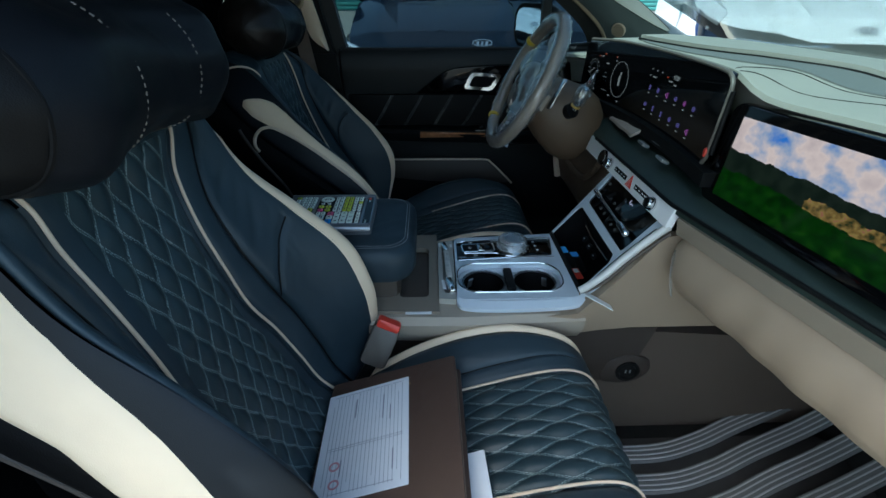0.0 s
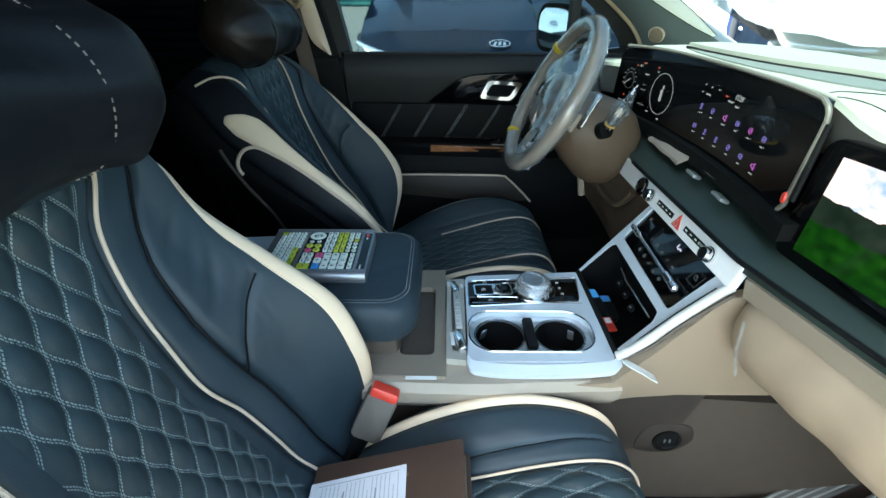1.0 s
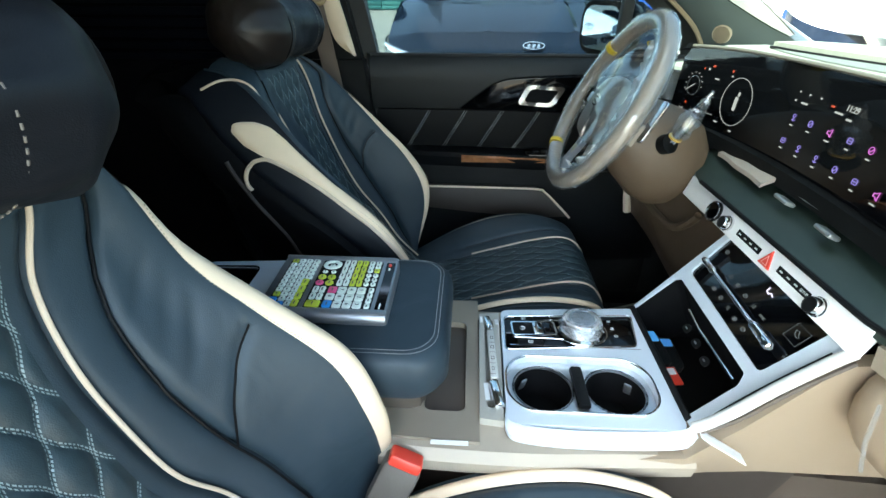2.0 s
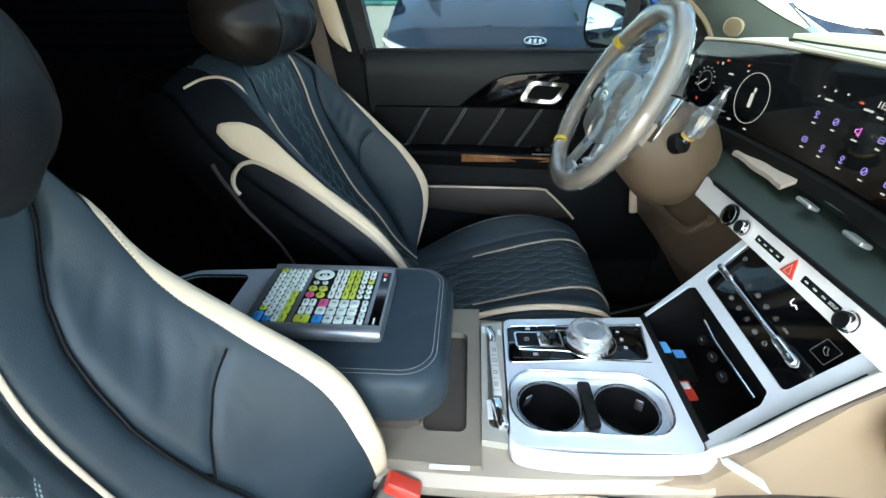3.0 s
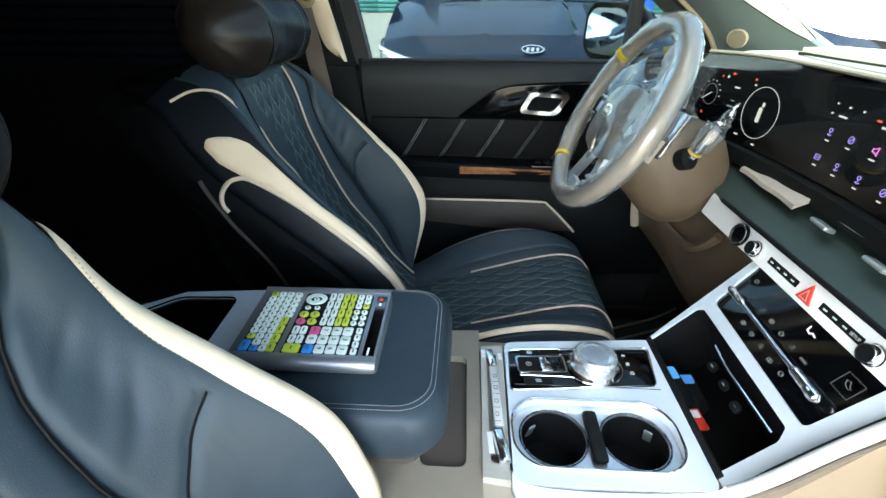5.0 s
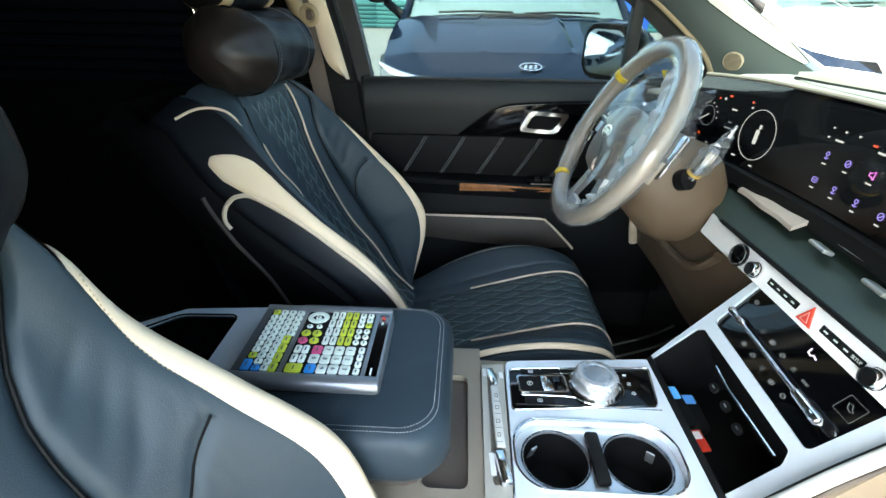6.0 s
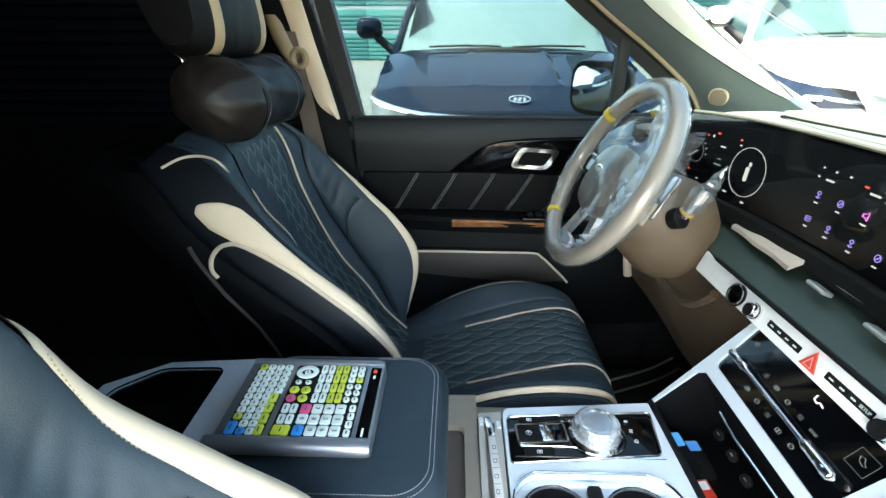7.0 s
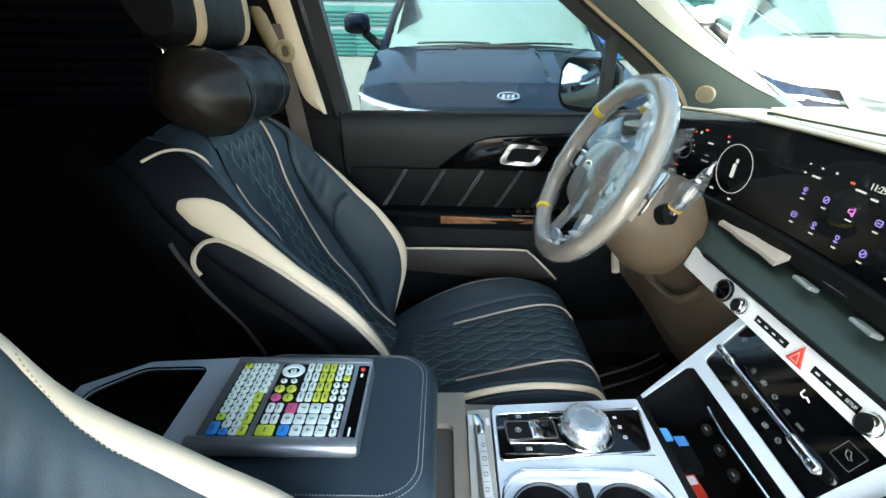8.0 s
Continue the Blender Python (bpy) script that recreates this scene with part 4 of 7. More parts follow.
fan = [bm.verts.new(dial_m @ Vector((0.027 * u * (1 - 0.1 * abs(v)), 0.025 * v, 0.0330 + 0.0035 * noise.noise(Vector((u * 2.3, v * 2.1, 4))) + 0.0015 * noise.noise(Vector((u * 6, v * 6, 1)))))) for u in np.linspace(-1, 1, 12) for v in np.linspace(-1, 1, 12)]
for a in range(11):
    for b in range(11):
        if ((a - 5) ** 2 + (b - 5) ** 2) < 27:
            bm.faces.new((fan[a * 12 + b], fan[a * 12 + b + 1], fan[a * 12 + b + 13], fan[a * 12 + b + 12]))
part("dial_crumple", bm, FILM_WRAP, dial, "crumpled clear film catching the light", sharp=8)
# chrome outline of the plate and of the dial's seat
outline = soften_poly([(0.067, 0.004), (0.293, 0.024), (0.307, 0.110), (0.069, 0.093)], 0.010)
part("plate_trim", tube([(x, y, TOP + 0.0005) for x, y in outline], 0.0009, 6, True), CHROME, gp, "chrome outline")
seat_ring = [(0.204 + 0.046 * math.cos(a), 0.060 + 0.040 * math.sin(a), TOP + 0.0005) for a in np.linspace(-2.45, 2.45, 40)]
part("dial_trim", tube([(0.086, 0.036, TOP + 0.0005), (0.150, 0.036, TOP + 0.0005)] + seat_ring + [(0.150, 0.086, TOP + 0.0005), (0.084, 0.072, TOP + 0.0005)], 0.0009, 6), CHROME, gp, "chrome loop round dial and buttons")
# buttons beside the dial
fr = axes((0.1205, 0.0595, TOP), (0.985, 0.05, 0), (-0.05, 0.985, 0))
part("button_frame", frame_plate(rounded(0.080, 0.038, 0.005, 3), [rounded(0.074, 0.032, 0.004, 3)], fr @ Matrix.Translation((0, 0, 0.003)), 0.004), CHROME, gp)
pb = part("button", slab(rounded(0.034, 0.031, 0.003, 3, -0.0195, 0), fr @ Matrix.Translation((0, 0, 0.0028)), 0.004, 0.0008), BLACK_SOFT, gp)
part("toggle", slab(rounded(0.018, 0.031, 0.002, 3, 0.008, 0), fr @ Matrix.Translation((0, 0, 0.0045)) @ pose(0, 0, 0, 0, 6, 0), 0.005, 0.001), CHROME, gp, "chrome toggle")
part("toggle", slab(rounded(0.018, 0.031, 0.002, 3, 0.0270, 0), fr @ Matrix.Translation((0, 0, 0.0015)) @ pose(0, 0, 0, 0, -6, 0), 0.004, 0.001), PIANO, gp)
part("button_ring", tube([fr @ Vector((-0.020 + 0.0042 * math.cos(a), 0.0042 * math.sin(a), 0.0031)) for a in np.linspace(0, 2 * math.pi, 18, endpoint=False)], 0.0004, 5, True), WHITE_PLASTIC, pb)
lettering("P", fr @ pose(-0.020, 0, 0.0030, 0, 0, 0), 0.0055, WHITE_PLASTIC, pb)
for dx, dy, w in ((-0.014, 0.029, 0.034), (0.020, 0.030, 0.032), (-0.010, -0.034, 0.044)):
    b = part("button", slab(rounded(w, 0.016, 0.002, 3, dx, dy), fr @ Matrix.Translation((0, 0, 0.0008)), 0.004, 0.0006), BLACK_SOFT, gp)
    if dx < 0:
        part("mark", frame_plate(rounded(0.008, 0.006, 0.001, 2, dx, dy), [rounded(0.0062, 0.0042, 0.0008, 2, dx, dy)], fr @ Matrix.Translation((0, 0, 0.0011)), 0.0003), WHITE_PLASTIC, b)
        part("mark", box((0, 0, 0), (0.0035, 0.0015, 0.0003), m=fr @ pose(dx, dy, 0.0011)), WHITE_PLASTIC, b)
for k, ch in enumerate("RND"):
    lettering(ch, axes((0.261 + 0.0015 * k, 0.089 - 0.020 * k, TOP + 0.0003), (0.2, 0.98, 0), (-0.98, 0.2, 0)), 0.0085, WHITE_PLASTIC, gp)
part("plate_step", prism([(0.075, TOP + 0.0006), (0.296, TOP + 0.0006), (0.294, TOP + 0.0002), (0.077, TOP + 0.0002)], 0.0155, 0.0170), CHROME, gp)
# slot with a clear rod beside the panel
part("slot_tray", frame_plate([(0.022, -0.138), (0.057, -0.142), (0.061, 0.108), (0.024, 0.104)], [rounded(0.017, 0.205, 0.006, 4, 0.041, -0.016)], Matrix.Translation((0, 0, TOP - 0.004)), 0.018), SLOT_PALE, console, "pale slotted tray under film")
part("slot_floor", box((0.041, -0.016, TOP - 0.026), (0.022, 0.215, 0.006), 0.001), SLOT_PALE, console)
part("slot_slider", slab(rounded(0.016, 0.052, 0.005, 4, 0.0, 0.0), axes((0.0475, -0.094, TOP + 0.004), (0.98, 0.16, 0), (-0.16, 0.98, 0)), 0.010, 0.004), CHROME, console, "chrome slider end")
part("slot_slider", slab(rounded(0.012, 0.040, 0.005, 4, 0.0, 0.0), axes((0.0405, 0.073, TOP + 0.002), (0.98, 0.2, 0), (-0.2, 0.98, 0)), 0.008, 0.003), CHROME, console, "chrome slider end")
rod = part("slot_rod", box((0.0445, -0.006, TOP - 0.001), (0.013, 0.116, 0.006), 0.002, pose(0, 0, 0, 0, 0, 2)), mat("clear_film_rod", (0.55, 0.54, 0.50), 0.2, bump=0.3, bscale=200), console, "pale film-covered slider bar")
for k, (dy, w) in enumerate(((0.030, 0.005), (0.006, 0.006), (-0.020, 0.006), (-0.044, 0.005))):
    part("rod_mark", frame_plate(rounded(w, 0.007, 0.001, 2, 0.0445, dy), [rounded(w - 0.0016, 0.0054, 0.0008, 2, 0.0445, dy)], Matrix.Translation((0, 0, TOP + 0.0024)), 0.0003), TAUPE_DARK, rod)
    part("rod_mark", box((0.0445, dy - 0.012, TOP + 0.0021), (0.009, 0.0006, 0.0003)), TAUPE_DARK, rod)
for x, y, w, h in ((0.0335, -0.088, 0.007, 0.034), (0.0280, 0.085, 0.006, 0.018), (0.0555, 0.080, 0.006, 0.014)):
    part("film_tab", box((x, y, TOP - 0.0034), (w, h, 0.001), m=pose(0, 0, 0, 0, 0, 4)), WHITE_PLASTIC, console, "small white film tab")

# sloped front of the console: phone tray and climate panel
SL0, SL1 = Vector((0.315, 0, TOP)), Vector((0.445, 0, 0.930))
slope_dir = (SL1 - SL0).normalized()
slope = axes(SL0, (0, -1, 0), slope_dir)         # own x runs to the passenger, own y up the slope
tray_hole = soften_poly([(-0.130, 0.0015), (0.122, 0.0015), (0.124, 0.085), (0.114, 0.101), (-0.112, 0.106), (-0.122, 0.096)], 0.004)
clim_hole = soften_poly([(-0.112, 0.125), (0.124, 0.116), (0.132, 0.214), (-0.116, 0.214)], 0.010)
outer = [(-0.135, 0.0), (0.148, 0.0), (0.156, 0.05), (0.160, 0.225), (-0.129, 0.225), (-0.134, 0.05)]
part("slope_frame", frame_plate(outer, [tray_hole, clim_hole], slope, 0.005), FILM_SILVER, console, "silver trim frame under protective film")
lip_in = [slope @ Vector((x, y, -0.004)) for x, y in tray_hole]
low_in = [slope @ Vector((x * 0.97, y, -0.004)) + Vector((0.05, 0, -0.10)) for x, y in tray_hole]
low_out = [slope @ Vector((x, y, -0.004)) + Vector((0.055, 0, -0.103)) for x, y in tray_hole]
lip_out = [slope @ Vector((x * 1.03, y, -0.0045)) for x, y in tray_hole]
well = loft([lip_out, lip_in, low_in, low_out], cap=False)
part("phone_tray", well, DARK_WELL, console, "black phone tray")
part("tray_edge", box((0, 0, 0), (0.262, 0.010, 0.004), 0.001, m=slope @ pose(-0.002, 0.003, 0.0005)), BLACK_SOFT, console)
part("tray_floor", box((0.43, 0, 0.69), (0.16, 0.26, 0.008), 0.002), DARK_WELL, console)
part("tray_lip", tube([slope @ Vector((-0.045, 0.0865, -0.006)), slope @ Vector((0.0, 0.082, -0.006)), slope @ Vector((0.108, 0.0825, -0.006))], 0.0022, 8), CHROME, console)
for u, v in ((-0.0278, 0.064), (0.008, 0.0632), (0.0455, 0.060)):
    sk = part("port", slab(soft_poly([(-0.008, 0.003), (0.0, 0.007), (0.008, 0.003), (0.007, -0.006), (-0.007, -0.006)], 20), axes(slope @ Vector((u, v, -0.016)), (0, -1, 0), slope_dir), 0.004, 0.001), BLACK_SOFT, console, "small charging port")
    part("port_slot", box((0, 0, 0), (0.006, 0.002, 0.001), m=axes(slope @ Vector((u, v, -0.0158)), (0, -1, 0), slope_dir)), SATIN, sk)
clim = part("climate_panel", slab(clim_hole, slope @ Matrix.Translation((0, 0, -0.004)), 0.01), SCREEN, console, "dark glass climate control panel")
bar_at = lambda u: slope @ Vector((u, 0.1578 - 0.0098 * (u + 0.1056) / 0.2197, 0.0095))
part("toggle_bar", tube([bar_at(u) for u in (-0.063, -0.02, 0.02, 0.062)], 0.0031, 14), CHROME, clim, "slim chrome bar under film")
for ends, radii in (((-0.1056, -0.1030, -0.0985, -0.0905, -0.0890, -0.0730, -0.0715, -0.0660, -0.0615), (0.0012, 0.0042, 0.0056, 0.0058, 0.0050, 0.0054, 0.0062, 0.0056, 0.0030)), ((0.0600, 0.0640, 0.0690, 0.0705, 0.0880, 0.0895, 0.1000, 0.1020, 0.1100, 0.1141), (0.0030, 0.0058, 0.0066, 0.0060, 0.0068, 0.0062, 0.0076, 0.0080, 0.0070, 0.0015))):
    part("toggle_end", tube([bar_at(u) for u in ends], list(radii), 16), CHROME, clim, "chrome toggle end")
ICON_DIM = glow("dim_icon", (0.55, 0.65, 0.75), 0.015)
ICON_VIOLET = glow("violet_icon", (0.30, 0.24, 0.85), 0.062)
ICON_PINK = glow("magenta_icon", (0.70, 0.16, 0.75), 0.058)
ICON_WHITE = glow("white_icon", (0.8, 0.85, 0.9), 0.038)
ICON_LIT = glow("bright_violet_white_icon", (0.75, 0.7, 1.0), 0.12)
ICON_RED = glow("red_icon", (1.0, 0.12, 0.05), 0.04)
for k, (u, v) in enumerate([(-0.0959, 0.1898), (-0.0461, 0.1686), (-0.0227, 0.1679), (0.0022, 0.166), (0.0275, 0.1646), (-0.0481, 0.1382), (-0.0238, 0.1371), (0.0009, 0.1359), (0.0256, 0.1336), (0.0502, 0.1337)]):
    im = slope @ pose(u, v, -0.0034)
    bm = bmesh.new()
    if k % 3 == 0:
        tube([im @ Vector((0.0036 * math.cos(a), 0.0028 * math.sin(a), 0)) for a in np.linspace(0, 2 * math.pi, 14, endpoint=False)], 0.0005, 4, True, bm)
        tube([im @ Vector((-0.002, -0.0015, 0)), im @ Vector((0.002, 0.0015, 0))], 0.0004, 4, bm=bm)
    elif k % 3 == 1:
        for e in (-0.0022, 0.0, 0.0022):
            tube([im @ Vector((-0.0035, e, 0)), im @ Vector((0.0, e + 0.0006, 0)), im @ Vector((0.0035, e, 0))], 0.0004, 4, bm=bm)
    else:
        tube([im @ Vector((x, y, 0)) for x, y in rounded(0.0075, 0.0050, 0.001, 2)], 0.0004, 4, True, bm)
        tube([im @ Vector((0.0, -0.002, 0)), im @ Vector((0.0, 0.002, 0))], 0.0005, 4, bm=bm)
    part("icon", bm, ICON_DIM, clim)
part("icon", tube([slope @ Vector(p) for p in ((0.0175, 0.1985, -0.0032), (0.0185, 0.1920, -0.0032), (0.0245, 0.1905, -0.0032), (0.0270, 0.1935, -0.0032), (0.0335, 0.1915, -0.0032))], 0.0009, 6), ICON_LIT, clim, "lit airflow icon")
lettering("SYNC", slope @ pose(0.0517, 0.1635, -0.0034), 0.0050, ICON_DIM, clim)
part("key_plate", frame_plate(rounded(0.026, 0.024, 0.001, 2, 0.105, 0.181), [rounded(0.0252, 0.0232, 0.001, 2, 0.105, 0.181)], slope @ Matrix.Translation((0, 0, -0.0034)), 0.0003), ICON_DIM, clim)
part("icon", tube([slope @ pose(0.105, 0.182, -0.0033) @ Vector((x, y, 0)) for x, y in ((-0.006, 0.003), (-0.001, 0.004), (0.002, 0.0), (0.006, -0.002), (0.003, -0.004), (-0.003, -0.002))], 0.0005, 4, True), ICON_DIM, clim)
# pale sweep of the console side up to the dash
for sg in (1, -1):
    bm = bmesh.new()
    rows = []
    for x, zt, zb in ((0.20, 0.725, 0.655), (0.30, 0.735, 0.66), (0.36, 0.80, 0.665), (0.44, 0.905, 0.668), (0.55, 0.92, 0.668), (0.66, 0.92, 0.668)):
        k = min(1, max(0, (x - 0.3) / 0.1))
        if sg > 0:
            rows.append([(x, 0.146, zt - 0.012), (x, 0.144, (zt + zb) / 2), (x, 0.140, zb), (x, 0.137, zb), (x, 0.140, zt - 0.012)])
            continue
        rows.append([(x, sg * (0.176 - 0.006 * k), zt), (x, sg * (0.172 - 0.012 * k), (zt + zb) / 2), (x, sg * (0.150 - 0.010 * k), zb), (x, sg * (0.11 + 0.024 * k), zb), (x, sg * (0.11 + 0.041 * k), zt)])
    part("side_sweep", loft(rows, bm=bm), BEIGE if sg < 0 else BLACK_SOFT, console, "beige side panel sweeping up to the dash" if sg < 0 else "")
part("socket_boss", slab(soft_poly([(0.405, 0.500), (0.470, 0.490), (0.512, 0.520), (0.505, 0.562), (0.455, 0.575), (0.412, 0.555)]), axes((0, -0.1295, 0), (1, 0, 0), (0, 0, 1)), 0.01, 0.003), BROWN_DARK, console)
part("lower_panel", prism([(0.20, 0.655), (0.505, 0.655), (0.470, 0.535), (0.43, 0.50), (0.20, 0.49)], -0.1275, -0.120, 0.0015), BROWN_DARK, console, "dark brown lower side pocket panel")
sock = part("power_socket", lathe([(0.028, 0.0), (0.028, 0.004), (0.021, 0.005), (0.019, 0.002), (0.0, 0.001)], 32, axes((0.462, -0.1295, 0.528), (1, 0, 0), (0, 0, 1))), BLACK_SOFT, console, "black power socket")
part("usb_slot", box((0.458, -0.1315, 0.528), (0.003, 0.002, 0.009)), GREY_TRIM, sock)
part("usb_slot", box((0.468, -0.1315, 0.528), (0.003, 0.002, 0.009)), GREY_TRIM, sock)
part("label_strip", box((-0.02, -0.176, TOP - 0.011), (0.052, 0.006, 0.0012), m=pose(0, 0, 0, 12, 0, 0)), WHITE_PLASTIC, console)
part("sweep_rail", tube(curve([(0.300, -0.166, 0.786), (0.312, -0.168, 0.796), (0.340, -0.168, 0.821), (0.379, -0.168, 0.866), (0.425, -0.168, 0.912), (0.443, -0.168, 0.926)], 40), 0.0075, 12), mat("pale_rail_film", (0.62, 0.60, 0.56), 0.3, bump=0.05), console, "pale film-covered edge rail")
# dark taupe line painted in as the rail's shadow on the side panel
part("rail_gap_shadow", tube(curve([(0.306, -0.171, 0.783), (0.346, -0.1725, 0.812), (0.388, -0.1725, 0.860), (0.446, -0.1725, 0.914)], 40), 0.0030, 6), TAUPE_DARK, console)
# black line of the open gap between silver frame and rail
part("rail_gap_shadow", tube(curve([(0.318, -0.1612, 0.7985), (0.340, -0.1612, 0.8275), (0.379, -0.1612, 0.8720), (0.425, -0.1612, 0.9180)], 40), 0.0016, 6), BLACK_SOFT, console)
# loose end of the protective film
bm = loft([[(x, y - w, z), (x, y + w, z + 0.001), (x, y + w, z - 0.0008), (x, y - w, z - 0.0018)] for (x, y, z), w in zip(curve([(0.306, -0.172, 0.785), (0.316, -0.178, 0.781), (0.336, -0.184, 0.772), (0.360, -0.191, 0.760)], 14), [0.008] * 14)])
solo("film_strip", bm, WHITE_PLASTIC, "loose white end of protective film peeling off the console edge", "film strip")
# armrest box behind
arm = thing("armrest", (-0.2, 0, 0.72), "navy leather padded armrest lid on the console", "armrest")
def arm_ring(h, inset, n=14):
    pts = rounded(0.280 - inset * 2, 0.262 - inset * 2, 0.050 - inset * 0.5, n, -0.1645, -0.035)
    return [(x, y, h) for x, y in pts]
part("lid", loft([arm_ring(0.803, 0.022), arm_ring(0.806, 0.008), arm_ring(0.822, 0.0), arm_ring(0.850, 0.0), arm_ring(0.866, 0.003), arm_ring(0.876, 0.010), arm_ring(0.880, 0.022), arm_ring(0.8815, 0.05)]), NAVY, arm)
part("box", box((-0.18, -0.02, 0.745), (0.24, 0.20, 0.13), 0.02), TAUPE_DARK, arm)
for ins, h in ((0.015, 0.8787), (0.020, 0.8802)):
    bm = bmesh.new()
    pts = even([(x, y, z + 0.0006) for x, y, z in arm_ring(h, ins, 8)], 480)
    for k in range(0, 480, 2):
        tube([pts[k], pts[(k + 1) % 480]], 0.0005, 4, bm=bm)
    tagged(part("stitching", bm, THREAD, arm), kind="stuff")
# rear part with silver surround and black cup well
rear = thing("rear_tray", (-0.42, 0.0, 0.72), "silver-framed black cup well behind the armrest", "console tray")
hole = soften_poly([(-0.358, -0.095), (-0.362, 0.071), (-0.452, 0.067), (-0.50, 0.02), (-0.50, -0.095)], 0.014)
part("surround", frame_plate([(-0.300, -0.135), (-0.302, 0.096), (-0.45, 0.082), (-0.52, 0.03), (-0.52, -0.135)], [hole], Matrix.Translation((0, 0, 0.862)), 0.003), FILM_SILVER, rear, "silver-grey surround")
part("well", loft([[(x, y, 0.8585) for x, y in hole], [(x * 0.99 - 0.004, y * 0.96, 0.79) for x, y in hole]], bm=None), PIANO, rear)
part("tray_body", box((-0.415, -0.02, 0.745), (0.21, 0.20, 0.09), 0.01), BLACK_SOFT, rear)
rim = [(x, y, 0.8625) for x, y in hole]
part("rim", tube(rim, 0.0014, 6, True), PIANO, rear)
part("latch", tube([(-0.395, -0.005, 0.838), (-0.400, 0.0, 0.828), (-0.412, 0.002, 0.826)], 0.0022, 6), SATIN, rear)
# ---- dashboard ----
def recede(y):
    """The dash face runs forward towards the passenger's door."""
    return 0.20 * max(0.0, -(y + 0.16))


def recede_top(y):
    return 0.30 * max(0.0, -(y + 0.16))


def bend(x, y, z):
    return (x + recede(y), y, z)


dash = thing("dashboard", (0.6, 0, 0.8), "cream-topped dashboard with dark shelf and padded beige knee roll", "dashboard")
def lip(y):
    return 1.190 - 0.030 / (1 + math.exp((y + 0.17) * 60)) - 0.10 * max(0.0, y - 0.35) ** 1.5
def top_bend(x, y, z):
    k = max(0.0, min(1.0, (x - 0.5) / 0.5))
    xx = x + (1 - k) * (recede_top(y) - (0.30 * (y - 0.17) ** 2 if y > -0.16 else 0.0327))
    return (xx, y, z + (lip(y) - 1.19 - 0.05 * max(0.0, min(1.0, (y - 0.47) / 0.10)) ** 2) * (1 - k * 0.6) - 0.02 * k * (abs(y) / 0.7) ** 2)
part("top_pad", prism([(0.536, 1.180), (0.538, 1.188), (0.552, 1.191), (0.62, 1.193), (0.80, 1.186), (1.02, 1.165), (1.10, 1.10), (0.58, 1.10), (0.560, 1.170)], -0.75, 0.75, steps=60, bend=top_bend), CREAM, dash, "cream vinyl dash top")
def pad_height(x, y):
    """Height of the dash top at a place."""
    u = x
    for _ in range(12):
        k = max(0.0, min(1.0, (u - 0.5) / 0.5))
        u = x - (1 - k) * (recede_top(y) - (0.30 * (y - 0.17) ** 2 if y > -0.16 else 0.0327))
    z = float(np.interp(u, (0.536, 0.538, 0.552, 0.62, 0.80, 1.02), (1.180, 1.188, 1.191, 1.193, 1.186, 1.165)))
    return z + (lip(y) - 1.19) * (1 - k * 0.6) - 0.02 * k * (abs(y) / 0.7) ** 2


# grey slot band across the top, dark gap, and the higher rear tier behind it
far = curve([(0.545, 0.36), (0.55, 0.26), (0.57, 0.11), (0.605, 0.0), (0.655, -0.10), (0.74, -0.19), (0.82, -0.30), (0.88, -0.42), (0.91, -0.60)], 50)
near = curve([(0.540, 0.30), (0.540, 0.16), (0.545, 0.04), (0.560, -0.05), (0.59, -0.115), (0.65, -0.20), (0.73, -0.30), (0.80, -0.43), (0.84, -0.60)], 50)
part("slot_band", loft([[(a[0], a[1], pad_height(*a) + 0.004), (b[0], b[1], pad_height(*b) + 0.0025), (b[0], b[1], pad_height(*b) - 0.004), (a[0], a[1], pad_height(*a) - 0.004)] for a, b in zip(far, near)]), GREY_TRIM, dash, "grey slot band")
part("slot_gap", tube([(x, y, pad_height(x, y) + 0.004) for x, y in far], 0.0028, 6), BLACK_SOFT, dash)
rear_rows = []
for x, y in far:
    xs = np.linspace(x + 0.004, 1.06, 8)
    rear_rows.append([(x + 0.004, y, pad_height(x, y) - 0.006)] + [(q, y + 0.5 * (q - x) * (1 if y < 0.2 else 0.3), pad_height(q, y) + 0.013 - 0.016 * ((q - x) / 0.5) ** 2) for q in xs] + [(1.06, y + 0.3, 1.12)])
part("rear_tier", loft(rear_rows, closed=False), CREAM, dash, "raised cream rear tier")
seam = curve([(0.512, -0.100), (0.545, -0.165), (0.585, -0.235), (0.66, -0.31), (0.735, -0.345), (0.715, -0.295), (0.645, -0.215), (0.578, -0.125)], 60, True)
part("speaker_seam", tube([(x, y, pad_height(x, y) + 0.0004) for x, y in seam], 0.0007, 5, True), BLACK_SOFT, dash)
# dark body behind shelf and displays
part("core", prism([(0.56, 0.99), (0.575, 1.10), (1.0, 1.09), (1.0, 0.81), (0.60, 0.81)], -0.72, 0.72, steps=20, bend=lambda x, y, z: (x + recede(y) * (1 if x < 0.9 else 0), y, z)), BLACK_SOFT, dash)
shelf_prof = [(0.440, 0.955), (0.442, 0.966), (0.452, 0.9725), (0.50, 0.985), (0.545, 1.000), (0.57, 1.01), (0.57, 0.95), (0.46, 0.94)]
def shelf_bend(x, y, z):
    k = max(0.0, (y - 0.27) / 0.10)
    return (x + recede(y) + 0.05 * min(1.2, k) ** 2, y, z + 0.02 * min(1.2, k) ** 2)
part("shelf", prism(shelf_prof, -0.74, 0.385, steps=50, bend=shelf_bend), SHELF, dash, "dark green-grey padded shelf")
